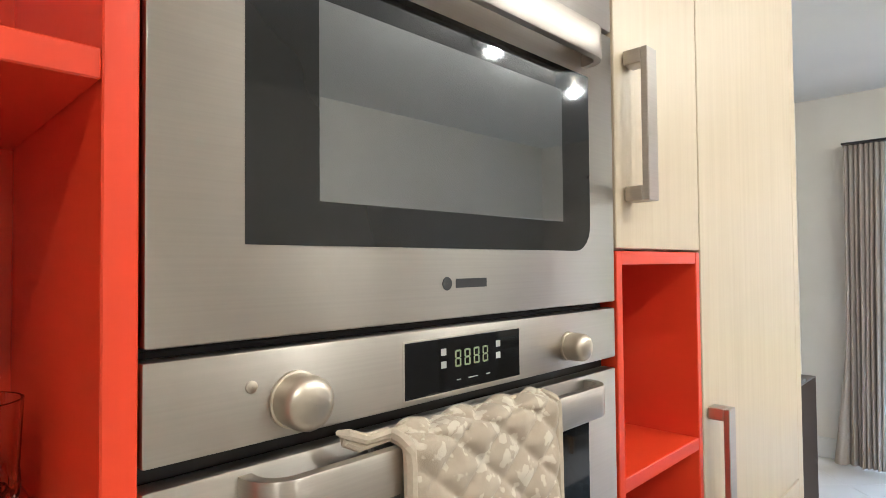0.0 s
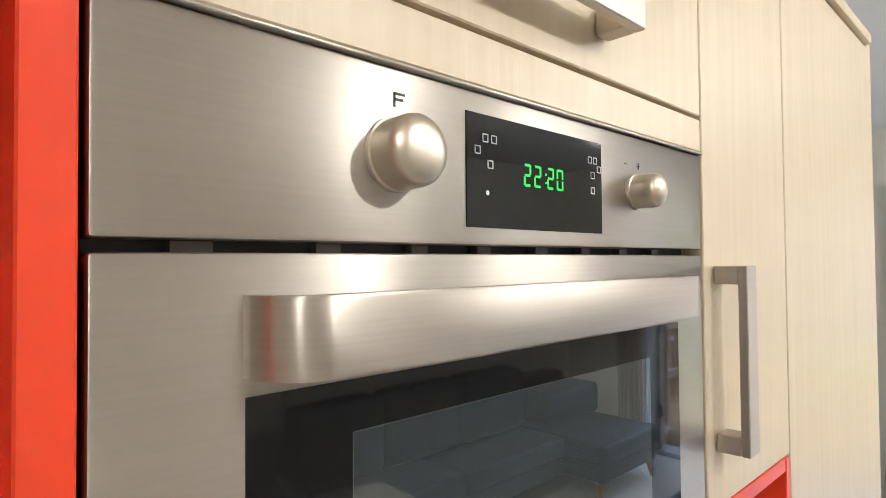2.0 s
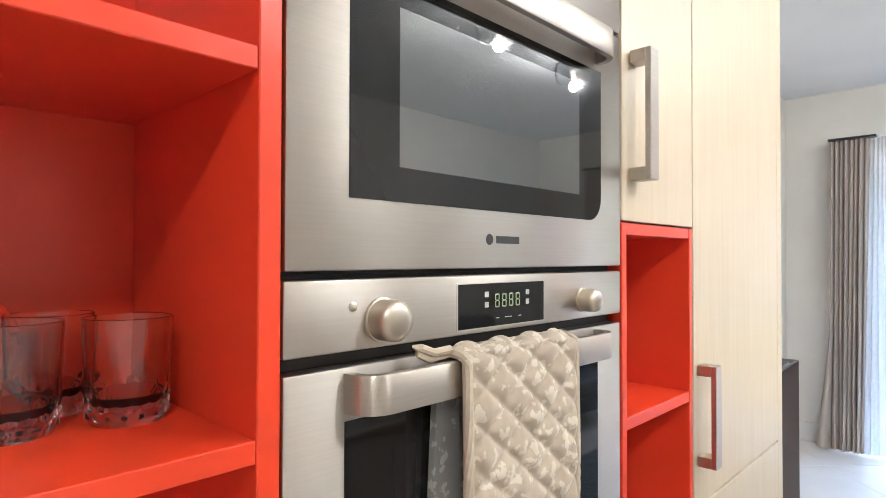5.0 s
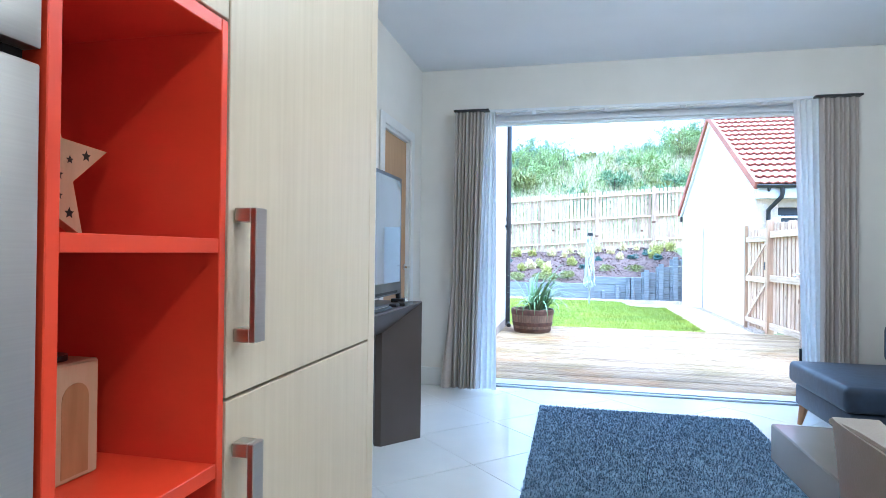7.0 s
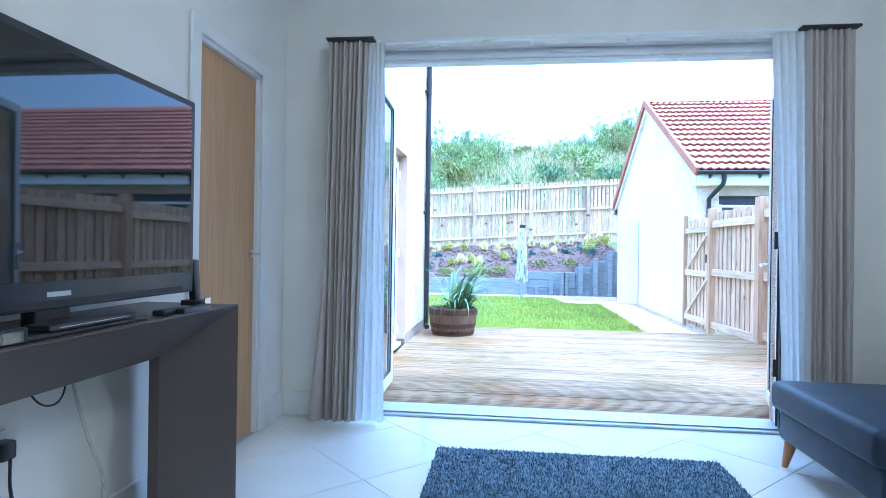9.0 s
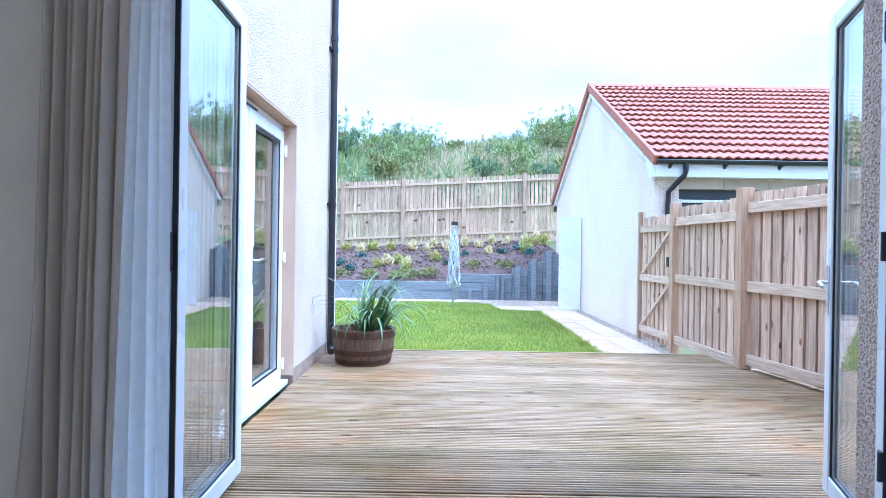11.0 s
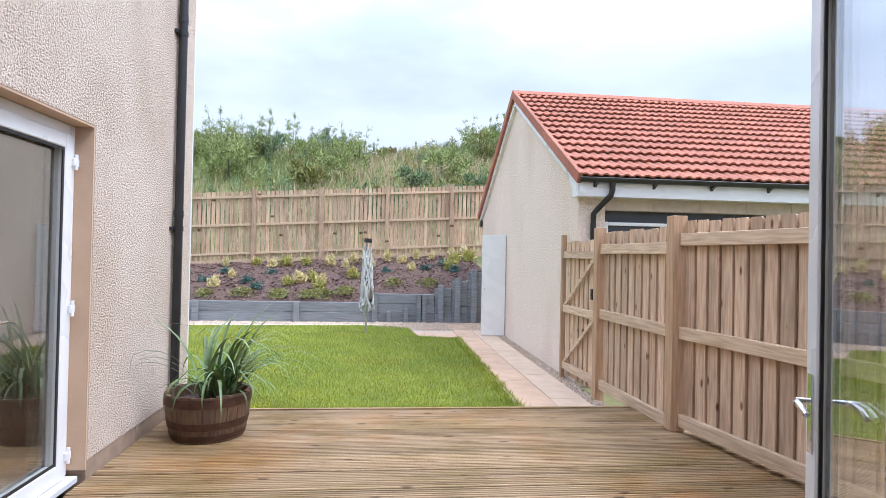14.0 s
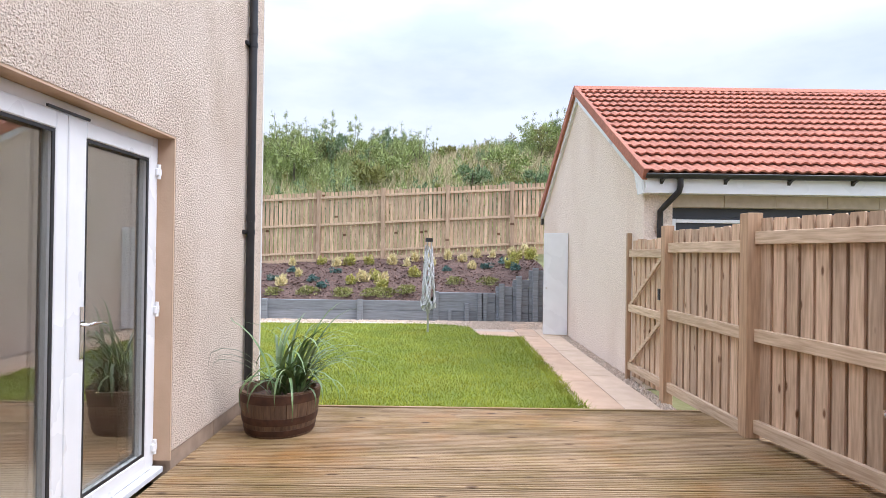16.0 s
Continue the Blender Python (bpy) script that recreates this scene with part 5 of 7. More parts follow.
def door_leaf(name, p0, p1, label, handle_end=None, group="folded patio door leaves"):
    """A glazed leaf standing from plan point p0 (hinge) to p1 (free end)."""
    d = Vector((p1[0] - p0[0], p1[1] - p0[1], 0))
    w = d.length
    m = Matrix.Translation((p0[0], p0[1], 0)) @ Matrix.Rotation(math.atan2(d.y, d.x), 4, "Z")
    t = thing(name, (p0[0], p0[1], 0), label, "door", group)

    def local(geo):
        geo.v = [tuple(m @ Vector(p)) for p in geo.v]
        return geo
    z0, z1, s, th = 0.012, 2.130, 0.072, 0.030
    part("stile", local(Geo().box(0, s, -th, th, z0, z1, 0.005)), UPVC, t)
    part("stile", local(Geo().box(w - s, w, -th, th, z0, z1, 0.005)), UPVC, t)
    part("rail", local(Geo().box(s + 0.0005, w - s - 0.0005, -th, th, z1 - s, z1, 0.005)), UPVC, t)
    part("rail", local(Geo().box(s + 0.0005, w - s - 0.0005, -th, th, z0, z0 + s + 0.012, 0.005)), UPVC, t)
    g = Geo()
    for yy in (-th * 0.62, th * 0.62):
        a, b, c, e = s - 0.004, w - s + 0.004, z0 + s + 0.008, z1 - s + 0.004
        g.box(a, a + 0.010, yy - 0.004, yy + 0.004, c, e).box(b - 0.010, b, yy - 0.004, yy + 0.004, c, e)
        g.box(a + 0.0101, b - 0.0101, yy - 0.004, yy + 0.004, c, c + 0.010).box(a + 0.0101, b - 0.0101, yy - 0.004, yy + 0.004, e - 0.010, e)
    part("gasket", local(g), GASKET, t, "black glazing seal")
    part("edge_seal", local(Geo().box(-0.008, -0.0005, -th, -th + 0.018, z0, z1).box(-0.008, -0.0005, th - 0.018, th, z0, z1)), GASKET, t, "black edge seal")
    p = part("pane", local(Geo().box(s + 0.001, w - s - 0.001, -0.010, 0.010, z0 + s + 0.013, z1 - s - 0.001)), PANE, t, "clear double-glazed pane")
    p.visible_shadow = False
    if handle_end:
        h = Geo().box(w - 0.055, w - 0.025, th, th + 0.006, 0.80, 1.02, 0.002).box(w - 0.055, w - 0.025, -th - 0.006, -th, 0.80, 1.02, 0.002)
        part("handle_plate", local(h), CHROME, t, "long chrome back plate")
        for sd in (1, -1):
            part("lever", local(Geo().cyl((w - 0.04, sd * th, 0.945), (w - 0.04, sd * (th + 0.045), 0.945), 0.008).tube([(w - 0.04, sd * (th + 0.042), 0.945), (w - 0.07, sd * (th + 0.050), 0.948), (w - 0.11, sd * (th + 0.052), 0.943), (w - 0.150, sd * (th + 0.050), 0.930)], 0.0085, 10)), CHROME, t, "chrome lever handle")
    for zz in (0.30, 1.05, 1.80):
        part("hinge", local(Geo().cyl((0.0, th + 0.008, zz), (0.0, th + 0.008, zz + 0.10), 0.009, None, 10).box(-0.006, 0.03, th - 0.001, th + 0.006, zz, zz + 0.10, 0.001)), BLACK_PLASTIC, t, "dark knuckle hinge")
    return t


door_leaf("patio_door_leaf", (-0.190, 5.70), (-0.216, 6.425), "white glazed patio door leaf folded open against the outside wall")
door_leaf("patio_door_leaf", (-0.285, 5.925), (-0.304, 6.39), "white glazed patio door leaf folded behind the first")
door_leaf("patio_door_leaf", (2.275, 5.69), (2.492, 6.322), "white glazed patio door leaf with a chrome lever handle standing open", True)


# ---- garden: ground ----
DZ, GZ = -0.030, -0.165      # deck and ground heights


def wall_top(x):
    return float(np.interp(x, [0.95, 1.05, 2.40, 2.60, 2.78, 2.95, 3.14, 3.30], [0.235, 0.43, 0.44, 0.575, 0.59, 0.73, 0.75, 0.94]))


def ground_height(x, y):
    if y < 17.65:
        return GZ - 0.035
    if y < 21.2:
        t = (y - 17.65) / 3.55
        return -0.15 + (1.12 + 0.054 * x * max(0.0, 1 - abs(x) / 60)) * t
    base = 0.97 + 0.054 * x * max(0.0, 1 - abs(x) / 60)
    t = min(1.0, (y - 21.2) / 17.0)
    h = base + (6.1 - 0.02 * x) * (t * (2 - t) * 0.35 + t * 0.65)
    return h + 0.28 * math.sin(x * 0.35 + y * 0.13) * t + 0.18 * math.sin(x * 0.9 - y * 0.4) * t


xs = [-600, -300, -150, -80, -50] + [-36 + 1.5 * k for k in range(49)] + [50, 80, 150, 300, 600]
ys = [-400, -200, -100, -50, -20, -5, 0, 6, 10, 14, 17, 17.64, 17.66] + [18 + 0.8 * k for k in range(28)] + [42, 46, 52, 60, 80, 120, 200, 400, 700]
g = Geo()
nx = len(xs)
g.add([(x, y, ground_height(x, y)) for y in ys for x in xs], [(j * nx + i, j * nx + i + 1, (j + 1) * nx + i + 1, (j + 1) * nx + i) for j in range(len(ys) - 1) for i in range(nx - 1)])
solid("ground", g, MEADOW, (0, 0, 0), "rough grassy ground rising to a hillside beyond the fence", "ground", kind="structure")

# lawn
LAWN = [(-6.0, 9.95), (2.60, 9.95), (2.63, 12.5), (2.60, 15.1), (1.93, 15.3), (1.78, 16.45), (1.05, 16.85), (-6.0, 16.45)]
lawn = solid("lawn", Geo().prism(LAWN, "z", GZ - 0.03, GZ + 0.012), TURF, (0, 13, GZ), "mown green lawn behind the decking", "lawn", kind="structure")


def inside(poly, x, y):
    r = np.zeros(len(x), bool)
    n = len(poly)
    for i in range(n):
        (x0, y0), (x1, y1) = poly[i], poly[(i + 1) % n]
        if y0 != y1:
            c = ((y0 > y) != (y1 > y)) & (x < (x1 - x0) * (y - y0) / (y1 - y0) + x0)
            r ^= c
    return r


def blades(rs, x, y, z, h0, h1, w, lean):
    n = len(x)
    a = rs.uniform(0, 2 * math.pi, n)
    b = rs.uniform(0, 2 * math.pi, n)
    h = rs.uniform(h0, h1, n)
    l = h * rs.uniform(0, lean, n)
    v = np.zeros((n, 3, 3))
    v[:, 0] = np.stack([x - w * np.cos(a), y - w * np.sin(a), z], 1)
    v[:, 1] = np.stack([x + w * np.cos(a), y + w * np.sin(a), z], 1)
    v[:, 2] = np.stack([x + l * np.cos(b), y + l * np.sin(b), z + h], 1)
    return v


rs = np.random.RandomState(11)
n = 150000
bx = rs.uniform(-4.2, 2.7, n)
by = 9.95 + (16.9 - 9.95) * rs.uniform(0, 1, n) ** 1.35
keep = inside(LAWN, bx, by)
bx, by = bx[keep], by[keep]
tris("lawn_grass", blades(rs, bx, by, np.full(len(bx), GZ + 0.010), 0.018, 0.045, 0.0035, 0.9), BLADE, None, "short mown grass blades", "grass", (0, 0, 0))
# loose longer grass at the lawn's rim
ex = rs.uniform(2.52, 2.68, 2500)
ey = rs.uniform(10.0, 15.1, 2500)
tris("lawn_edge_grass", blades(rs, ex, ey, np.full(2500, GZ + 0.005), 0.02, 0.07, 0.004, 1.3), BLADE, None, "longer grass along the lawn's edge", "grass", (0, 0, 0))
tris("deck_edge_grass", blades(rs, rs.uniform(0.3, 2.6, 1800), rs.uniform(9.97, 10.03, 1800), np.full(1800, GZ), 0.08, 0.17, 0.004, 0.5), BLADE, None, "longer grass along the decking's edge", "grass", (0, 0, 0))

# paving, gravel
gravel = solid("gravel", Geo().box(-6.5, 3.56, 15.0, 17.60, GZ - 0.03, GZ - 0.012).box(2.5, 3.56, 9.9, 15.0, GZ - 0.03, GZ - 0.012), GRAVEL, (2, 16, GZ), "pale gravel border along the path and wall", "gravel", kind="structure")


def stones(n, area, size, seed):
    rs = np.random.RandomState(seed)
    out = []
    for x0, x1, y0, y1, share in area:
        k = int(n * share)
        c = np.stack([rs.uniform(x0, x1, k), rs.uniform(y0, y1, k), np.full(k, GZ - 0.006)], 1)
        r = rs.uniform(size * 0.5, size, (k, 1))
        pts = [c + r * np.array(o) * rs.uniform(0.6, 1.3, (k, 1)) for o in ((1, 0, 0), (-0.5, 0.87, 0), (-0.5, -0.87, 0), (0, 0, 0.9))]
        for a, b, d in ((0, 1, 3), (1, 2, 3), (2, 0, 3)):
            out.append(np.stack([pts[a], pts[b], pts[d]], 1))
    return np.concatenate(out)


tris("gravel_stones", stones(7000, ((1.1, 3.5, 16.2, 17.5, 0.45), (3.41, 3.55, 10.0, 16.2, 0.35), (-4.5, 1.2, 16.9, 17.5, 0.2)), 0.03, 3), GRAVEL, None, "loose pale gravel stones", "gravel", (0, 0, 0))
path = thing("garden_path", (3.0, 13, GZ), "path of pink and buff paving slabs along the garage", "path", kind="structure")
for material, x, w in ((SLAB, 2.855, 0.37), (SLAB_BUFF, 3.225, 0.36)):
    slab_me = mesh_of("paving_slab", Geo().box(-w / 2 + 0.001, w / 2 - 0.001, -0.3015, 0.3015, -0.03, 0.0, 0.0015), material)
    for k in range(12):
        piece("paving_slab", slab_me, path, Matrix.Translation((x - 3.0 + 0.004 * math.sin(k), -2.86 + 0.605 * k + (0.3 if x > 3 else 0.0), 0.004 + 0.002 * math.sin(k * 2.3))))
cross_me = mesh_of("paving_slab", Geo().box(-0.298, 0.298, -0.298, 0.298, -0.03, 0.0, 0.004), SLAB)
for k in range(2):
    piece("paving_slab", cross_me, path, Matrix.Translation((-0.632 - 0.605 * k, 2.56, 0.003)))
edge = thing("lawn_edging", (-1, 16.75, GZ), "pale concrete edging strip at the end of the lawn", "edging", kind="structure")
for k in range(8):
    x0 = -6.0 + 0.9 * k
    yy = 16.50 + 0.052 * (x0 + 6.0)
    part("edging_stone", Geo().box(x0, x0 + 0.893, yy, yy + 0.09, GZ - 0.03, GZ + 0.022, 0.006), GARAGE_RENDER, edge)

# ---- timber decking ----
deck = thing("deck", (1.6, 7.9, DZ), "weathered grooved softwood decking outside the patio doors", "decking", kind="structure")
part("joists", Geo().box(-0.455, 4.25, 5.905, 9.92, GZ - 0.06, DZ - 0.036), DECK_UNDER, deck)
part("edge_board", Geo().box(-0.45, 3.66, 9.925, 9.952, GZ - 0.03, DZ - 0.002, 0.003), DECK, deck)


def grooved_board(length, width):
    """A board along x with ridges and grooves across its top."""
    n = 5
    top = []
    for k in range(n):
        a, b = -width / 2 + width * (k + 0.12) / n, -width / 2 + width * (k + 0.62) / n
        c = -width / 2 + width * (k + 0.74) / n
        d_ = -width / 2 + width * (k + 1.0) / n
        top += [(a, 0.0), (b, 0.0), (c, -0.0075), (d_, -0.0075)]
    top = [(-width / 2, -0.004)] + top[:-1] + [(width / 2, -0.004)]
    outline = [(width / 2, -0.028), (-width / 2, -0.028)] + top
    return Geo().prism(outline, "x", -length / 2, length / 2)


BW = 0.1416
board_me = mesh_of("deck_board", grooved_board(4.70, BW - 0.008), DECK, smooth=0)
for k in range(28):
    piece("deck_board", board_me, deck, pose(0.30 + random.uniform(-0.004, 0.004), 5.98 + BW * k - 7.9, random.uniform(-0.0015, 0.0015), random.uniform(-0.35, 0.35)))

# ---- the wing of the house with french doors ----
WX0 = -0.457
FY0, FY1, FTOP = 6.74, 8.415, 2.055
for k, box in enumerate(((-0.80, WX0, 5.903, FY0, DZ + 0.105, 5.6), (-0.80, WX0, FY1, 10.13, DZ + 0.105, 5.6), (-0.80, WX0, FY0, FY1, FTOP, 5.6), (-5.0, -0.801, 9.85, 10.13, DZ + 0.105, 5.6))):
    solid("wall_wing_%d" % (k + 1), Geo().box(*box), RENDER_WALL, (WX0, 8, 0), "cream roughcast wing wall beside the decking", "wall", kind="structure")
base_course = thing("wall_base", (WX0, 8, DZ), "smooth brown stone base course under the roughcast", "wall base", kind="structure")
for y0, y1 in ((5.903, 6.735), (8.42, 9.10), (9.103, 9.70), (9.703, 10.12)):
    part("stone", Geo().box(-0.79, WX0 - 0.006, y0, y1, DZ - 0.1, DZ + 0.103, 0.004), BASE_STONE, base_course)
reveal = solid("reveal_band", Geo().box(-0.60, WX0 - 0.003, FY1 - 0.014, FY1 - 0.0005, DZ + 0.05, FTOP - 0.001).box(-0.60, WX0 - 0.003, FY0 + 0.0005, FY0 + 0.014, DZ + 0.05, FTOP - 0.001).box(-0.60, WX0 - 0.003, FY0 + 0.0145, FY1 - 0.0145, FTOP - 0.014, FTOP - 0.0005),
               SMOOTH_RENDER, (WX0, 8, 0), "smooth terracotta-pink render in the door reveal", "trim", kind="structure")
fd = thing("door_2", (-0.57, 7.58, DZ), "closed white plastic french doors with chrome handles in the wing wall", "door", kind="structure")
GX0, GX1 = -0.625, -0.565
part("frame_post", Geo().box(GX0, GX1, FY0 + 0.015, FY0 + 0.07, DZ + 0.02, FTOP - 0.016, 0.004), UPVC, fd)
part("frame_post", Geo().box(GX0, GX1, FY1 - 0.07, FY1 - 0.015, DZ + 0.02, FTOP - 0.016, 0.004), UPVC, fd)
part("frame_head", Geo().box(GX0, GX1, FY0 + 0.0705, FY1 - 0.0705, FTOP - 0.075, FTOP - 0.016, 0.004), UPVC, fd)
part("door_sill", Geo().box(-0.66, -0.50, FY0 + 0.015, FY1 - 0.015, DZ - 0.02, DZ + 0.019, 0.004), UPVC, fd)
for y0, y1, lever in ((FY0 + 0.072, 7.505, 7.545), (7.566, FY1 - 0.072, 7.640)):
    z0, z1, s = DZ + 0.024, FTOP - 0.078, 0.082
    a, b = GX0 + 0.010, GX1 + 0.022
    part("stile", Geo().box(a, b, y0, y0 + s, z0, z1, 0.005), UPVC, fd)
    part("stile", Geo().box(a, b, y1 - s, y1, z0, z1, 0.005), UPVC, fd)
    part("rail", Geo().box(a, b, y0 + s + 0.0005, y1 - s - 0.0005, z1 - s, z1, 0.005), UPVC, fd)
    part("rail", Geo().box(a, b, y0 + s + 0.0005, y1 - s - 0.0005, z0, z0 + s + 0.02, 0.005), UPVC, fd)
    g = Geo()
    x = b - 0.012
    c, e = z0 + s + 0.018, z1 - s + 0.003
    g.box(x, x + 0.006, y0 + s - 0.003, y0 + s + 0.019, c, e).box(x, x + 0.006, y1 - s - 0.019, y1 - s + 0.003, c, e)
    g.box(x, x + 0.006, y0 + s + 0.0192, y1 - s - 0.0192, c, c + 0.020).box(x, x + 0.006, y0 + s + 0.0192, y1 - s - 0.0192, e - 0.020, e)
    part("gasket", g, GASKET, fd, "black glazing seal")
    p = part("pane", Geo().box(-0.600, -0.580, y0 + s + 0.001, y1 - s - 0.001, z0 + s + 0.021, z1 - s - 0.001), PANE, fd, "reflecting double-glazed pane")
    p.visible_shadow = False
xh = GX1 + 0.022
part("meeting_post", Geo().box(GX0 + 0.010, xh + 0.006, 7.5055, 7.5655, DZ + 0.024, FTOP - 0.078, 0.004), UPVC, fd, "white cover strip between the two doors")
hp = part("handle_plate", Geo().box(xh, xh + 0.006, 7.610, 7.640, 0.80, 1.06, 0.002), CHROME, fd, "long chrome back plate")
part("lever", Geo().cyl((xh, 7.625, 0.968), (xh + 0.045, 7.625, 0.968), 0.008).tube([(xh + 0.043, 7.625, 0.968), (xh + 0.05, 7.66, 0.974), (xh + 0.05, 7.71, 0.972), (xh + 0.048, 7.755, 0.960)], 0.0085, 10), CHROME, fd, "chrome lever handle")
for zz in (0.10, 0.95, 1.80):
    part("hinge", Geo().box(xh - 0.002, xh + 0.018, FY1 - 0.092, FY1 - 0.040, zz, zz + 0.045, 0.004).cyl((xh + 0.012, FY1 - 0.066, zz - 0.02), (xh + 0.012, FY1 - 0.066, zz + 0.07), 0.011, None, 12), UPVC, fd, "white flag hinge")
part("drip_bar", Geo().box(xh - 0.002, xh + 0.010, 7.35, 7.66, FTOP - 0.075, FTOP - 0.062, 0.002), GREY_DOOR, fd, "thin dark drip bar over the doors")
# plain room behind the french doors; unseen far opening added to let daylight in
solid("wall_inner_room", Geo().box(-4.9, -4.8, 5.95, 7.25, -0.1, 2.7).box(-4.9, -4.8, 8.75, 9.84, -0.1, 2.7).box(-4.9, -4.8, 7.25, 8.75, 2.2, 2.7).box(-4.9, -4.8, 7.25, 8.75, -0.1, 0.85).box(-4.79, -0.803, 5.905, 5.95, -0.1, 2.7).box(-4.79, -0.803, 9.80, 9.845, -0.1, 2.7).box(-4.79, -0.803, 5.951, 9.799, 2.6, 2.7).box(-4.79, -0.803, 5.951, 9.799, -0.15, -0.04),
      ROOM_BEIGE, (-2.8, 8, 0), "plain beige room behind the french doors", "wall", kind="structure")
rc = thing("curtain", (-0.86, 8.2, 0), "beige curtain hanging inside the french doors", "curtain")
part("cloth", curtain(0, 0.42, 0, 0.46, 0, 0.02, 2.15, 6, 0.05), CURTAIN, rc, smooth=70)
for ch in rc.children:
    ch.data.transform(Matrix.Translation(Vector((0.86, -8.2, 0))))
    ch.data.transform(Matrix.Rotation(radians(90), 4, "Z"))
    ch.data.transform(Matrix.Translation((-0.06, -0.40, 0)))

# downpipe
dpipe = thing("downpipe", (-0.40, 9.70, 0), "black plastic downpipe at the corner of the wing", "downpipe")
part("pipe", Geo().cyl((-0.412, 9.70, DZ + 0.02), (-0.412, 9.70, 5.6), 0.034, None, 20), BLACK_PVC, dpipe)
for zz in (1.50, 3.10, 4.7):
    part("bracket", Geo().cyl((-0.412, 9.70, zz - 0.02), (-0.412, 9.70, zz + 0.02), 0.039, None, 20).box(-0.456, -0.43, 9.62, 9.78, zz - 0.016, zz + 0.016, 0.003), BLACK_PVC, dpipe)
    part("collar", Geo().cyl((-0.412, 9.70, zz + 0.09), (-0.412, 9.70, zz + 0.15), 0.038, None, 20), BLACK_PVC, dpipe)
part("shoe", Geo().tube([(-0.412, 9.70, DZ + 0.06), (-0.40, 9.66, DZ + 0.03), (-0.38, 9.58, DZ + 0.028)], 0.032, 14), BLACK_PVC, dpipe)
solid("corner_trim", Geo().box(WX0 - 0.006, WX0 + 0.006, 10.115, 10.137, DZ, 5.6, 0.002), GLOSS_WHITE, (WX0, 10.13, 0), "pale plastic corner bead of the roughcast", "trim", kind="structure")

# ---- half-barrel planter ----
BXC, BYC, BH = -0.005, 9.235, 0.335
planter = thing("barrel_planter", (BXC, BYC, DZ), "oak half-barrel planter with rusty iron hoops on the decking", "planter")


def barrel_r(z):
    t = z / BH
    return 0.252 + 0.048 * t - 0.010 * (2 * t - 1) ** 2 + 0.010


NS = 22
for k in range(NS):
    a0, a1 = 2 * math.pi * (k + 0.02) / NS, 2 * math.pi * (k + 0.98) / NS
    verts, faces = [], []
    top = BH - 0.004 * (k % 3)
    for j in range(6):
        z = top * j / 5
        r = barrel_r(z)
        for rr, aa in ((r, a0), (r + 0.002, (a0 + a1) / 2), (r, a1), (r - 0.026, a1), (r - 0.026, a0)):
            verts.append((BXC + rr * math.cos(aa), BYC + rr * math.sin(aa), DZ + 0.0005 + z))
    for j in range(5):
        faces += [(j * 5 + i, j * 5 + (i + 1) % 5, (j + 1) * 5 + (i + 1) % 5, (j + 1) * 5 + i) for i in range(5)]
    faces += [tuple(range(5)), tuple(reversed(range(25, 30)))]
    part("stave", Geo().add(verts, faces), BARREL_OAK, planter, smooth=30)
for z0, z1 in ((0.018, 0.060), (0.098, 0.150), (0.255, 0.318)):
    part("hoop", Geo().lathe([(barrel_r(z0) + 0.001, z0), (barrel_r(z0) + 0.0055, z0), (barrel_r(z1) + 0.0055, z1), (barrel_r(z1) + 0.001, z1)], (BXC, BYC, DZ), 48), HOOP, planter, "rusty iron hoop")
part("soil", Geo().lathe([(0.0002, 0.262), (0.14, 0.268), (0.262, 0.250)], (BXC, BYC, DZ), 32), SOIL, planter, "dark potting soil")


def strap_leaves(count, cx, cy, z, rs, length, spread, width):
    g = Geo()
    for k in range(count):
        a = rs.uniform(0, 2 * math.pi)
        if math.cos(a) < -0.2 and rs.uniform() < 0.5:
            a = math.pi - a
        r0 = rs.uniform(0.0, 0.055)
        L = rs.uniform(length[0], length[1])
        up = rs.uniform(0.25, 1.0)
        w = rs.uniform(width * 0.6, width)
        px, py, pz = cx + r0 * math.cos(a), cy + r0 * math.sin(a), z
        el = radians(35 + 52 * up)
        bend = radians(rs.uniform(95, 215) * (1.25 - 0.50 * up))
        tw = a + rs.uniform(-0.5, 0.5)
        pts, n = [], 9
        for i in range(n + 1):
            t = i / n
            e = el - bend * t ** 1.7
            ww = w * (1 - t ** 2.2) * (0.55 + 0.45 * min(1, t * 5)) + 0.0005
            sx, sy = -math.sin(tw) * ww, math.cos(tw) * ww
            pts += [(px - sx, py - sy, pz + 0.3 * ww), (px, py, pz), (px + sx, py + sy, pz + 0.3 * ww)]
            px += math.cos(e) * math.cos(tw) * L / n
            py += math.cos(e) * math.sin(tw) * L / n
            pz += math.sin(e) * L / n
            if px < WX0 + 0.03:
                px = WX0 + 0.03
            if pz < DZ + 0.01:
                pz = DZ + 0.012
        faces = []
        for i in range(n):
            faces += [(i * 3, i * 3 + 1, i * 3 + 4, i * 3 + 3), (i * 3 + 1, i * 3 + 2, i * 3 + 5, i * 3 + 4)]
        g.add(pts, faces)
    return g


rs = np.random.RandomState(21)
plant = thing("grass_lily", (BXC + 0.03, BYC, DZ + 0.26), "green strap-leaved plant arching over the rim of the barrel", "plant")
for k, (dx, dy) in enumerate(((0.0, 0.0), (0.07, 0.03), (-0.06, -0.04), (0.10, -0.06))):
    part("leaf_clump", strap_leaves(25, BXC + 0.04 + dx, BYC + dy, DZ + 0.262, rs, (0.36, 0.92), 1.0, 0.0160), STRAP_LEAF, plant, smooth=60)


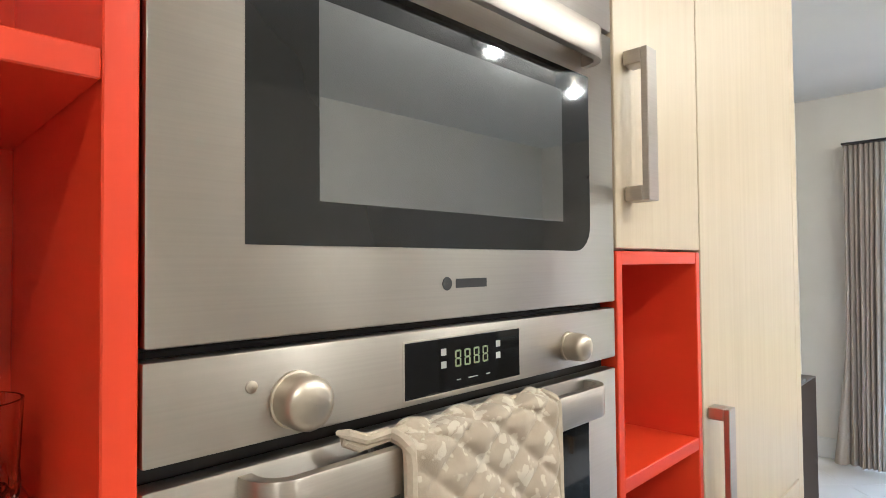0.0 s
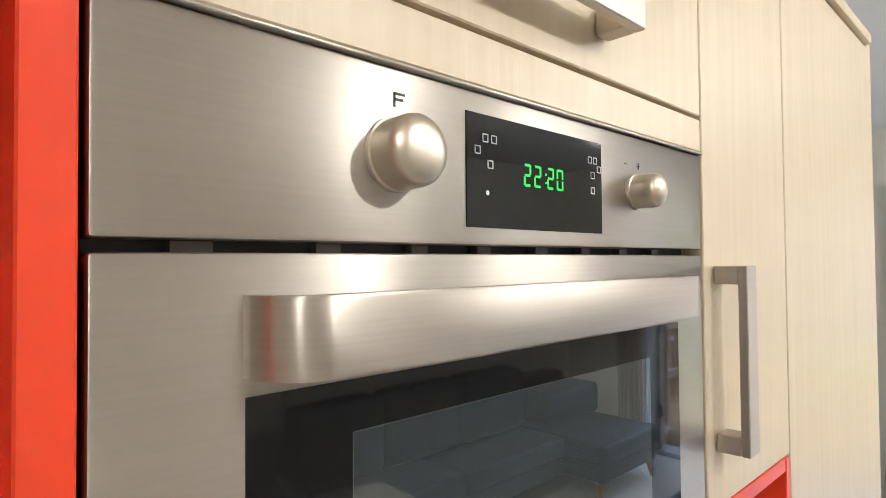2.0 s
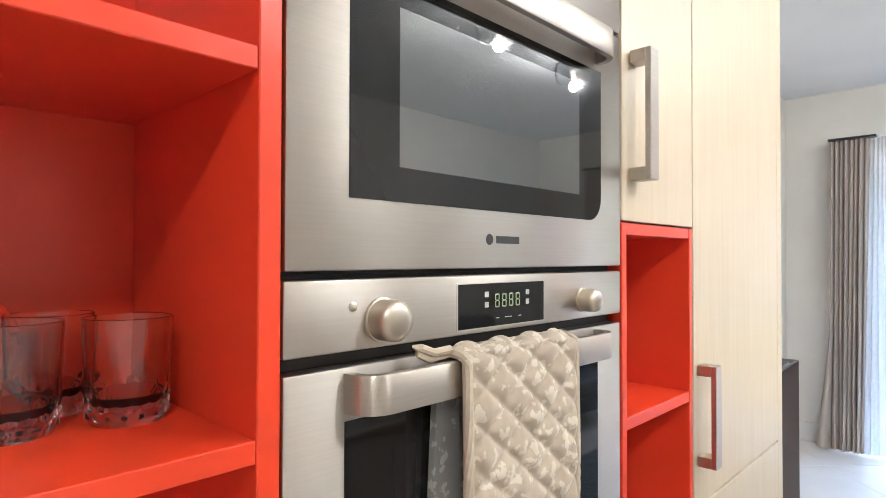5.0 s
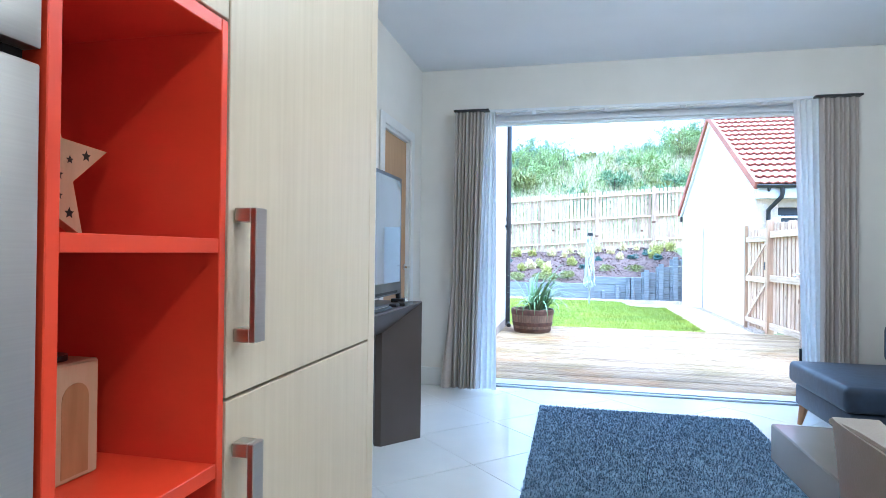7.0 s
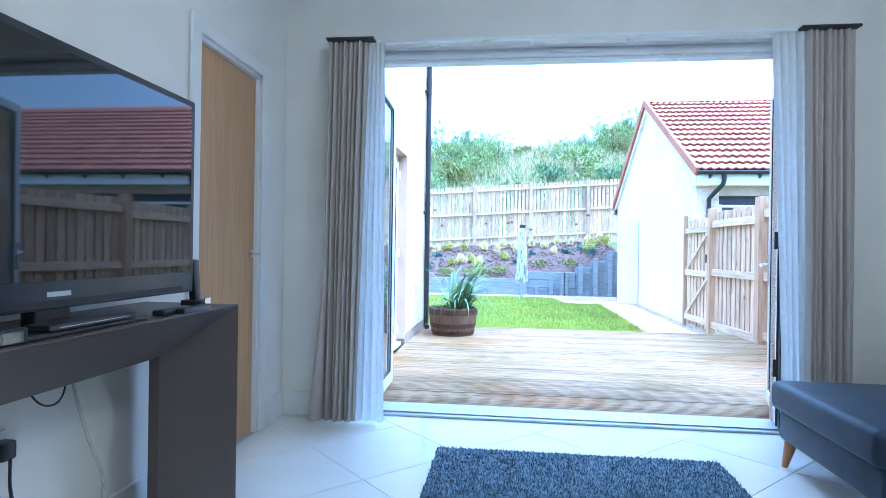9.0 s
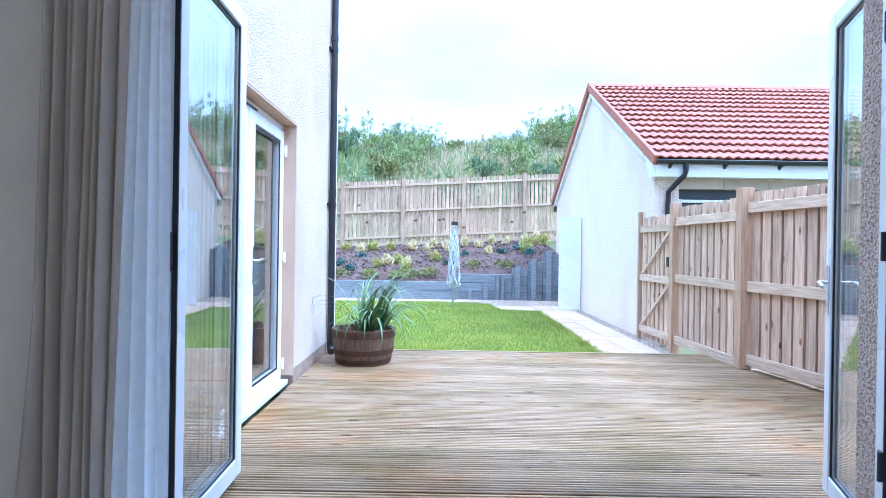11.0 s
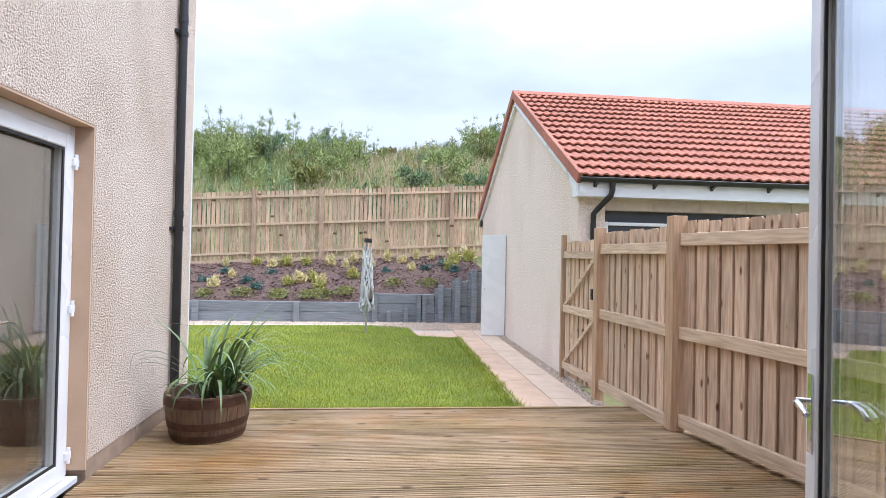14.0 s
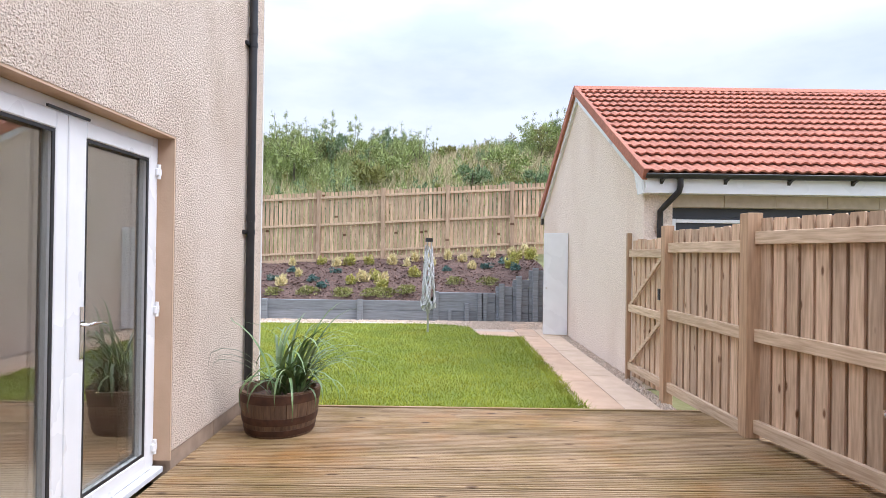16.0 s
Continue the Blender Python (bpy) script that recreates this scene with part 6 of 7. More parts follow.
# ---- close-boarded fence and gate ----
def picket_mesh(w, h, t, tip):
    return mesh_of("picket", Geo().prism([(-w / 2, 0), (w / 2, 0), (w / 2, h - tip), (w / 2 - tip, h), (-w / 2 + tip, h), (-w / 2, h - tip)], "x", -t / 2, t / 2), FENCE_WOOD, smooth=0)


PICKETS = [picket_mesh(0.104, 1.632, 0.018, 0.006), picket_mesh(0.102, 1.640, 0.018, 0.004), picket_mesh(0.097, 1.636, 0.018, 0.009)]


def fence_run(name, p0, p1, z0, heights, label, group, step=0.128, rails=(0.045, 0.735, 1.475), rail_h=0.098):
    """Boards on rails from plan point p0 to p1; the rails stand on the side of smaller x."""
    d = Vector((p1[0] - p0[0], p1[1] - p0[1], 0))
    L, a = d.length, math.atan2(d.x, -d.y)
    t = thing(name, (p0[0], p0[1], z0), label, "fence", group)
    turn = Matrix.Rotation(math.atan2(d.y, d.x) - math.pi / 2, 4, "Z")
    n = int(L / step)
    for k in range(n):
        s = (k + 0.5) * L / n
        ob = piece("picket", PICKETS[k % 3 if k % 5 else 1], t, turn @ Matrix.Translation((0.032 + 0.002 * (k % 2), s, 0.03 + heights * s / L + 0.004 * math.sin(k * 1.7))))
        if k < n - 1:
            piece("back_picket", PICKETS[1], t, turn @ Matrix.Translation((0.072, s + 0.5 * L / n, 0.03 + heights * s / L - 0.012 + 0.004 * math.sin(k * 2.3))))
    for zz in rails:
        sl = Geo().box(-0.020, 0.0215, 0.0, L, 0, rail_h, 0.003)
        sl.v = [(x, y, z + heights * y / L) for x, y, z in sl.v]
        me = mesh_of("rail", sl, FENCE_RAIL)
        piece("rail", me, t, turn @ Matrix.Translation((0, 0, zz)))
    return t


def fence_post(x, y, z0, h, w=0.10, label="square pine fence post", angle=0.0):
    g = Geo().box(-w / 2, w / 2, -w / 2, w / 2, 0, h, 0.004)
    ob = solid("fence_post", g, FENCE_POST, (0, 0, 0), label, "fence post", "posts of the side fence")
    ob.matrix_basis = pose(x, y, z0, 0, 0, angle)
    return ob


fence_post(3.608, 9.215, DZ, 1.715, 0.118)
fence_post(3.545, 10.70, GZ - 0.02, 1.84, 0.10)
fence_post(3.505, 11.80, GZ - 0.02, 1.80, 0.055)
fence_post(3.98, 6.90, DZ, 1.715, 0.118, angle=8)
fence_run("timber_fence", (3.975, 6.96), (3.622, 9.155), DZ, 0.0, "tall pine board fence beside the decking", "panels of the side fence")
fence_run("timber_fence", (3.605, 9.275), (3.548, 10.65), DZ - 0.03, 0.0, "pine board fence panel beside the path", "panels of the side fence", rails=(0.02, 0.76, 1.44))
gate = fence_run("timber_gate", (3.540, 10.76), (3.510, 11.765), GZ + 0.03, 0.0, "braced pine board gate beside the garage", "panels of the side fence", rails=(0.10, 0.80, 1.46), rail_h=0.09)
for z0, z1 in ((0.20, 0.80), (0.90, 1.46)):
    me = mesh_of("brace", Geo().prism([(0.90, z0), (0.98, z0), (0.09, z1), (0.01, z1)], "x", -0.018, 0.0), FENCE_RAIL, smooth=0)
    piece("brace", me, gate, Matrix.Rotation(math.atan2(1.005, -0.03) - math.pi / 2, 4, "Z"))
part("latch", Geo().box(3.505, 3.518, 10.80, 10.86, 0.88, 1.00, 0.002).tube([(3.50, 10.82, 0.95), (3.49, 10.79, 0.94), (3.50, 10.77, 0.93)], 0.006, 8), BLACK_PVC, gate, "dark metal latch")


# ---- garage ----
GXA, GXB, GYA, GYB = 3.56, 11.4, 11.45, 18.05
RY, RZ, EZ = 14.75, 4.235, 2.30
gar = thing("garage", (7, 14.7, GZ), "cream roughcast garage with a red tiled roof", "garage")
AY = (RZ - EZ - 0.10) / (RY - 11.30)
gable = [(GYA, GZ - 0.1), (GYB, GZ - 0.1), (GYB, 2.22), (RY, 4.07), (GYA, 2.22)]
part("gable_wall", Geo().prism(gable, "x", GXA, GXA + 0.25), GARAGE_RENDER, gar, "cream roughcast gable", smooth=0)
part("gable_wall", Geo().prism(gable, "x", GXB - 0.25, GXB), GARAGE_RENDER, gar, smooth=0)
part("rear_wall", Geo().box(GXA + 0.2505, GXB - 0.2505, GYB - 0.25, GYB, GZ - 0.1, 2.2), GARAGE_RENDER, gar)
part("front_pier", Geo().box(GXA + 0.2505, GXA + 0.33, GYA, GYA + 0.25, GZ - 0.1, 2.2), GARAGE_RENDER, gar)
part("lintel", Geo().box(GXA + 0.3305, GXB - 0.2505, GYA + 0.02, GYA + 0.25, 1.912, 2.2), STONE_BLOCK, gar)
for k in range(9):
    part("lintel_block", Geo().box(GXA + 0.332 + 0.60 * k, GXA + 0.328 + 0.60 * (k + 1), GYA + 0.002, GYA + 0.0195, 1.914, 2.055, 0.003), STONE_BLOCK, gar, "buff cast stone block")
gdoor = part("garage_door", Geo().box(GXA + 0.3305, GXB - 0.2505, GYA + 0.10, GYA + 0.15, GZ, 1.9115), GREY_DOOR, gar, "dark grey garage door")
for k in range(7):
    part("door_rib", Geo().box(GXA + 0.335, GXB - 0.255, GYA + 0.088, GYA + 0.0998, 1.60 - 0.25 * k, 1.81 - 0.25 * k, 0.004), GREY_DOOR, gdoor)
part("door_frame", Geo().box(GXA + 0.335, GXA + 0.395, GYA + 0.06, GYA + 0.087, GZ, 1.78, 0.003).box(GXA + 0.40, GXA + 2.6, GYA + 0.06, GYA + 0.087, 1.735, 1.775, 0.003), UPVC, gdoor, "white frame under the lintel")
part("fascia", Geo().box(GXA - 0.05, GXB + 0.05, 11.29, 11.312, 2.055, 2.235, 0.003), UPVC, gar, "white fascia board")
part("soffit", Geo().box(GXA - 0.05, GXB + 0.05, 11.3125, GYA + 0.0, 2.055, 2.066), UPVC, gar)
part("fascia_box_end", Geo().prism([(11.29, 2.055), (11.50, 2.055), (11.62, 2.30), (11.29, 2.235)], "x", GXA - 0.062, GXA - 0.0505), UPVC, gar, smooth=0)
# gutter with brackets and downpipe
prof = [(11.285 - 0.052 + 0.052 * math.cos(radians(a)), 2.262 + 0.050 * math.sin(radians(a))) for a in range(180, 361, 20)]
prof += [(p[0] * 0.94 + 11.233 * 0.06, p[1] + 0.006) for p in reversed(prof)]
part("gutter", Geo().prism(prof, "x", GXA - 0.07, GXB + 0.07), BLACK_PVC, gar, "black plastic gutter")
for k in range(11):
    xk = GXA + 0.12 + 0.72 * k
    part("gutter_bracket", Geo().prism([(11.288, 2.255), (11.288, 2.160), (11.262, 2.185), (11.20, 2.213), (11.186, 2.235), (11.186, 2.258)], "x", xk, xk + 0.035), BLACK_PVC, gar, smooth=0)
part("downpipe", Geo().tube([(GXA + 0.33, 11.235, 2.24), (GXA + 0.33, 11.235, 2.13), (GXA + 0.32, 11.25, 2.07), (GXA + 0.20, 11.36, 1.91), (GXA + 0.17, 11.40, 1.86), (GXA + 0.17, 11.405, 1.70), (GXA + 0.17, 11.405, GZ)], 0.034, 14), BLACK_PVC, gar, "black swan-neck downpipe")
# roof deck under the tiles
for sgn, y_e in ((1, 11.22), (-1, 2 * RY - 11.22)):
    part("roof_slope", Geo().add([(GXA - 0.06, y_e, EZ - 0.045), (GXB + 0.06, y_e, EZ - 0.045), (GXB + 0.06, RY, RZ - 0.045), (GXA - 0.06, RY, RZ - 0.045), (GXA - 0.06, y_e, EZ - 0.085), (GXB + 0.06, y_e, EZ - 0.085), (GXB + 0.06, RY, RZ - 0.085), (GXA - 0.06, RY, RZ - 0.085)],
                                 [(0, 1, 2, 3), (4, 7, 6, 5), (0, 4, 5, 1), (2, 6, 7, 3), (0, 3, 7, 4), (1, 5, 6, 2)]), ROOF_TILE_FAR, gar, smooth=0)
part("ridge", Geo().prism([(RY - 0.12, RZ - 0.05), (RY - 0.07, RZ + 0.018), (RY, RZ + 0.042), (RY + 0.07, RZ + 0.018), (RY + 0.12, RZ - 0.05)], "x", GXA - 0.09, GXB + 0.09), ROOF_TILE_FAR, gar, "red ridge tiles")
SL = math.hypot(RY - 11.22, RZ - EZ)
SA = math.atan2(RZ - EZ, RY - 11.22)
COURSES = 14
gauge = SL / COURSES
TW = 0.250


def pantile():
    """One double-curved interlocking tile; y runs up the slope from its lower edge."""
    n = 12
    verts, faces = [], []
    for y, lift in ((0.0, 0.042), (gauge + 0.03, 0.0)):
        for th in (0.0, -0.020):
            for i in range(n + 1):
                u = i / n
                verts.append((u * TW, y, lift + th + 0.012 * math.sin(4 * math.pi * u + 0.4)))
    w = n + 1
    for i in range(n):
        faces += [(i, i + 1, 2 * w + i + 1, 2 * w + i), (w + i + 1, w + i, i, i + 1)[::-1], (3 * w + i, 3 * w + i + 1, w + i + 1, w + i)]
    faces += [(0, 2 * w, 3 * w, w), (n, w + n, 3 * w + n, 2 * w + n)]
    return verts, faces


tv_, tf_ = pantile()
tile_geo = Geo().add(tv_, tf_)
tile_me = mesh_of("roof_tile", tile_geo, ROOF_TILE, smooth=50)
far_tiles = Geo()
roof_m = Matrix.Translation((GXA - 0.04, 11.20, EZ - 0.030)) @ Matrix.Rotation(SA, 4, "X")
gar_inv = Matrix.Translation((-7, -14.7, -GZ))
COLS = int((GXB - GXA + 0.08) / TW)
for r in range(COURSES):
    for c in range(COLS):
        m = roof_m @ Matrix.Translation((c * TW + 0.0, r * gauge, 0.0)) @ Matrix.Rotation(radians(random.uniform(-0.4, 0.4)), 4, "Z")
        if c < 21:
            piece("roof_tile", tile_me, gar, gar_inv @ m)
        else:
            far_tiles.add([m @ Vector(p) for p in tv_], tf_)
back_m = Matrix.Translation((GXB + 0.04, 2 * RY - 11.20, EZ - 0.030)) @ Matrix.Rotation(math.pi, 4, "Z") @ Matrix.Rotation(SA, 4, "X")
for r in range(COURSES):
    for c in range(COLS):
        m = back_m @ Matrix.Translation((c * TW, r * gauge, 0.0))
        far_tiles.add([m @ Vector(p) for p in tv_], tf_)
part("far_roof_tiles", far_tiles, ROOF_TILE_FAR, gar, kind="stuff", smooth=0)
# verge tiles down the gable
for sgn in (1, -1):
    for r in range(COURSES):
        m = Matrix.Translation((GXA - 0.065, 11.20 if sgn > 0 else 2 * RY - 11.20, EZ - 0.03)) @ (Matrix.Rotation(SA, 4, "X") if sgn > 0 else Matrix.Scale(-1, 4, (0, 1, 0)) @ Matrix.Rotation(SA, 4, "X"))
        part("verge_tile", Geo().box(-0.034, 0.022, r * gauge, (r + 1) * gauge + 0.015, -0.098 + 0.014, 0.050, 0.006, 1, m), ROOF_TILE, gar, "red verge tile")
    ye = 11.26 if sgn > 0 else 2 * RY - 11.26
    vb = [(ye, EZ - 0.20), (RY, RZ - 0.235), (RY, RZ - 0.10), (ye, EZ - 0.075)]
    part("barge_board", Geo().prism(vb, "x", GXA - 0.050, GXA - 0.0005), UPVC, gar, "thin white barge board", smooth=0)
part("far_gutter_end", Geo().box(GXA - 0.06, GXA - 0.01, 18.02, 18.20, 2.02, 2.16, 0.01), BLACK_PVC, gar)
# side door of the garage, standing open
sd = part("side_door", Geo().box(-0.0, 0.44, -0.021, 0.021, 0.02, 1.90, 0.004, 1, Matrix.Translation((3.545, 15.42, GZ)) @ Matrix.Rotation(radians(173), 4, "Z")), UPVC, gar, "open white side door")
part("door_knob", Geo().cyl((3.14, 15.40, 0.72), (3.14, 15.34, 0.72), 0.012, None, 10), CHROME, sd)
# the gable is solid here: a black sheet stands for the unlit inside
part("doorway_dark", Geo().box(GXA - 0.004, GXA + 0.01, 15.46, 16.28, GZ + 0.02, 1.74), BLACK_GAP, gar, "black sheet painting in the dark inside the doorway")

# ---- retaining wall of grey sleepers ----
ret = thing("retaining_wall", (0, 17.6, GZ), "low grey-stained timber sleeper wall stepping up to one side", "retaining wall", kind="structure")


def sleepers(x0, x1, top, rows):
    h = (top - GZ + 0.02) / rows
    for r in range(rows):
        part("sleeper", Geo().box(x0 + 0.004, x1 - 0.004, 17.62 + 0.003 * (r % 2), 17.71, GZ - 0.02 + h * r + 0.003, GZ - 0.02 + h * (r + 1) - 0.003, 0.006), SLEEPER, ret)


def ret_post(x, top, w=0.125):
    part("post", Geo().box(x - w / 2, x + w / 2, 17.53, 17.618, GZ - 0.02, top, 0.006), SLEEPER, ret)


for x0, x1 in ((-6.4, -4.55), (-4.55, -2.72), (-2.72, -0.62), (-0.62, 1.03)):
    sleepers(x0, x1, 0.255, 2)
sleepers(1.03, 2.42, 0.455, 3)
sleepers(2.42, 2.80, 0.60, 4)
sleepers(2.80, 3.16, 0.76, 5)
sleepers(3.16, 3.56, 0.97, 6)
for x, top in ((-4.55, 0.27), (-2.72, 0.27), (-0.60, 0.27), (1.09, 0.475), (2.08, 0.455), (2.17, 0.455), (2.55, 0.665), (2.93, 0.84), (3.30, 1.03)):
    ret_post(x, top)
ret_post(1.40, 0.07, 0.085)
ret_post(1.78, 0.22, 0.10)

# planted bed
def bed_z(x, y):
    v = min(1.0, max(0.0, (y - 17.70) / 3.27))
    return wall_top(x) * (1 - v) ** 1.2 + (1.165 + 0.054 * x) * v ** 0.9 + 0.245 * v * (1 - v)


bed = solid("planting_bed", Geo().sheet(lambda u, v: (-7 + 10.55 * u, 17.70 + 3.27 * v, bed_z(-7 + 10.55 * u, 17.70 + 3.27 * v) + 0.02 * math.sin(u * 60) * math.sin(v * 17)), 120, 24), SOIL, (0, 19, 0.3), "sloping bed of dark bark mulch", "planting bed", kind="structure", smooth=60)


rs = np.random.RandomState(8)
k = 9000
cx_, cy_ = rs.uniform(-5.5, 3.5, k), rs.uniform(17.75, 20.9, k)
cz_ = np.array([bed_z(a, b) for a, b in zip(cx_, cy_)]) + rs.uniform(0.0, 0.03, k)
c_ = np.stack([cx_, cy_, cz_], 1)
tri_ = np.stack([c_ + rs.uniform(-0.05, 0.05, (k, 3)) * np.array([1, 1, 0.5]) for _ in range(3)], 1)
tris("bark_mulch", tri_, BARK, None, "loose bark chips on the bed", "mulch", (0, 0, 0))


def leaf_ball(rs, n, rx, rz, leaf, upright=0.0):
    """A low shrub of many small leaves round the origin, uneven and with gaps."""
    v = []
    lobes = rs.uniform(-0.5, 0.5, (7, 3)) * np.array([rx, rx, rz * 0.6]) + np.array([0, 0, rz * 0.45])
    for _ in range(n):
        lo_ = lobes[rs.randint(7)]
        d = rs.normal(size=3)
        d /= np.linalg.norm(d)
        p = lo_ + d * np.array([rx * 0.55, rx * 0.55, rz * 0.5]) * rs.uniform(0.6, 1.0)
        p[2] = max(0.01, p[2])
        out = d + np.array([0, 0, upright])
        out /= np.linalg.norm(out)
        s = rs.normal(size=3)
        s -= out * s.dot(out)
        s /= np.linalg.norm(s)
        L = leaf * rs.uniform(0.6, 1.3)
        v.append([p - s * L * 0.35, p + s * L * 0.35, p + out * L])
    return np.array(v)


def stuff_mesh(name, arr, material):
    me = bpy.data.meshes.new(name)
    n = len(arr)
    me.vertices.add(n * 3)
    me.vertices.foreach_set("co", arr.astype(np.float32).ravel())
    me.loops.add(n * 3)
    me.loops.foreach_set("vertex_index", np.arange(n * 3, dtype=np.int32))
    me.polygons.add(n)
    me.polygons.foreach_set("loop_start", np.arange(0, n * 3, 3, dtype=np.int32))
    me.update(calc_edges=True)
    me.materials.append(material)
    return me


KINDS = {
    "gold": (stuff_mesh("foliage", leaf_ball(rs, 460, 0.25, 0.33, 0.080, 0.6), LEAF_YELLOW), "yellow-leaved low shrub in the bark bed"),
    "cream": (stuff_mesh("foliage", leaf_ball(rs, 300, 0.22, 0.36, 0.095, 0.9), LEAF_CREAM), "cream variegated upright shrub in the bark bed"),
    "blue": (stuff_mesh("foliage", leaf_ball(rs, 380, 0.26, 0.20, 0.065, 0.1), LEAF_BLUE), "blue-green spreading juniper in the bark bed"),
    "olive": (stuff_mesh("foliage", leaf_ball(rs, 420, 0.30, 0.16, 0.055, 0.3), LEAF_OLIVE), "olive-green low mound at the edge of the bed"),
    "green": (stuff_mesh("foliage", leaf_ball(rs, 520, 0.30, 0.45, 0.085, 0.8), LEAF_YELLOW), "bright green-yellow bush at the end of the bed"),
}
stem_me = mesh_of("stem", Geo().cyl((0, 0, -0.03), (0.01, 0.01, 0.16), 0.012, 0.006, 6), TRUNK)


def shrub(kind, x, y, s=1.0):
    me, label = KINDS[kind]
    t = thing("shrub", (x, y, bed_z(x, y)), label, "shrub", "shrubs in the bark bed")
    a = (x * 7.3 + y * 3.1) % 6.28
    m = Matrix.Rotation(a, 4, "Z") @ Matrix.Diagonal((s, s, s, 1))
    piece("foliage", me, t, m)
    piece("stem", stem_me, t, m)


for kind, places in {
    "olive": ((-2.6, 17.95), (-1.85, 17.98), (-1.15, 17.92), (-0.45, 17.95), (0.35, 18.1), (1.55, 18.2), (2.25, 18.15), (0.0, 17.9), (-3.3, 17.95)),
    "gold": ((-0.95, 18.6), (-0.4, 18.9), (-1.3, 20.3), (-0.75, 20.35), (-0.2, 18.3), (-2.1, 20.5), (0.55, 19.1), (2.9, 18.9)),
    "cream": ((-2.4, 19.2), (-1.6, 20.2), (-0.7, 18.75), (-0.2, 18.75), (0.45, 20.5), (0.3, 20.0), (0.85, 20.3), (1.35, 20.5), (1.75, 20.1), (2.15, 20.6), (2.6, 20.5), (3.1, 20.6), (3.5, 20.6), (-2.9, 20.5), (-2.6, 18.5), (1.95, 19.3), (0.9, 19.9), (-0.15, 20.2)),
    "blue": ((-2.7, 19.7), (-2.9, 18.9), (-1.9, 18.8), (-1.5, 19.5), (-1.6, 18.4), (1.35, 19.2), (2.35, 19.4), (2.85, 19.5), (0.9, 18.8), (2.95, 18.6), (-3.6, 19.6)),
    "green": ((3.15, 19.6), (3.45, 19.3)),
}.items():
    for i, (x, y) in enumerate(places):
        shrub(kind, x, y, (0.85 if kind == "olive" else 0.56) + 0.16 * ((i * 37) % 5) / 4)

# ---- boundary fence on the slope ----
far_pickets = [mesh_of("picket", Geo().prism([(-0.043, 0), (0.043, 0), (0.043, 1.86), (0.037, 1.866), (-0.037, 1.866), (-0.043, 1.86)], "y", -0.009, 0.009), FENCE_WOOD, smooth=0) for _ in range(1)]
SPAN = 1.815
rail_me = mesh_of("rail", Geo().box(0, SPAN - 0.1, -0.025, 0.02, 0, 0.062, 0.003), FENCE_RAIL)
post_me = mesh_of("post", Geo().box(-0.055, 0.055, -0.085, 0.040, -0.2, 2.05, 0.004), FENCE_WOOD)
grav_me = mesh_of("gravel_board", Geo().box(0, SPAN - 0.1, -0.012, 0.012, 0, 0.15, 0.003), FENCE_RAIL)


def far_base(x):
    return 1.235 + 0.0575 * x


bf = thing("boundary_fence", (0, 21.0, far_base(0)), "long pine board boundary fence stepping along the slope", "fence")
for k in range(-3, 5):
    x0 = -2.284 + SPAN * k
    z0 = far_base(x0) - far_base(0)
    slope = math.atan(0.0575)
    piece("post", post_me, bf, Matrix.Translation((x0, 0, z0 - 0.12)))
    for zz in (0.16, 0.94, 1.70):
        piece("rail", rail_me, bf, Matrix.Translation((x0 + 0.05, -0.03, z0 + zz)) @ Matrix.Rotation(-slope, 4, "Y"))
    piece("gravel_board", grav_me, bf, Matrix.Translation((x0 + 0.05, -0.01, z0 - 0.13)) @ Matrix.Rotation(-slope, 4, "Y"))
    n = 14
    for i in range(n):
        xx = x0 + 0.06 + (SPAN - 0.12) * (i + 0.5) / n
        piece("picket", far_pickets[0], bf, Matrix.Translation((xx, 0.005 + 0.003 * (i % 2), far_base(xx) - far_base(0) + 0.015 + 0.006 * math.sin(i * 2.1 + k))))

# ---- folded rotary clothes dryer ----
dry = thing("rotary_dryer", (0.965, 15.6, GZ), "folded rotary clothes dryer with bunched grey cords on the lawn", "clothes dryer")
part("pole", Geo().cyl((0.965, 15.6, GZ), (0.965, 15.6, 0.55), 0.019, None, 12), ALU, dry)
for k in range(4):
    a = math.pi / 4 + math.pi / 2 * k
    ca, sa = math.cos(a) * 0.055, math.sin(a) * 0.055
    part("arm", Geo().tube([(0.965 + ca * 0.5, 15.6 + sa * 0.5, 0.20), (0.965 + ca * 1.2, 15.6 + sa * 1.2, 0.7), (0.975 + ca, 15.6 + sa, 1.60)], 0.012, 8), ALU, dry)
part("hub", Geo().cyl((0.972, 15.6, 1.54), (0.975, 15.6, 1.615), 0.075, 0.07, 12), BLACK_PVC, dry, "dark top hub")
rs = np.random.RandomState(4)
for _ in range(26):
    a = rs.uniform(0, 6.28)
    z = rs.uniform(1.2, 1.5)
    pts = []
    while z > 0.25:
        r = 0.065 + 0.085 * (1.5 - z) / 1.3 * rs.uniform(0.5, 1.1)
        pts.append((0.968 + r * math.cos(a), 15.6 + r * math.sin(a), z))
        a += rs.uniform(-0.5, 0.5)
        z -= rs.uniform(0.05, 0.13)
    part("cord", Geo().tube(pts, 0.010, 5), CORD, dry)

# ---- hillside vegetation ----
rs = np.random.RandomState(31)


def hill_z(x, y):
    return np.array([ground_height(a, b) for a, b in zip(x, y)])


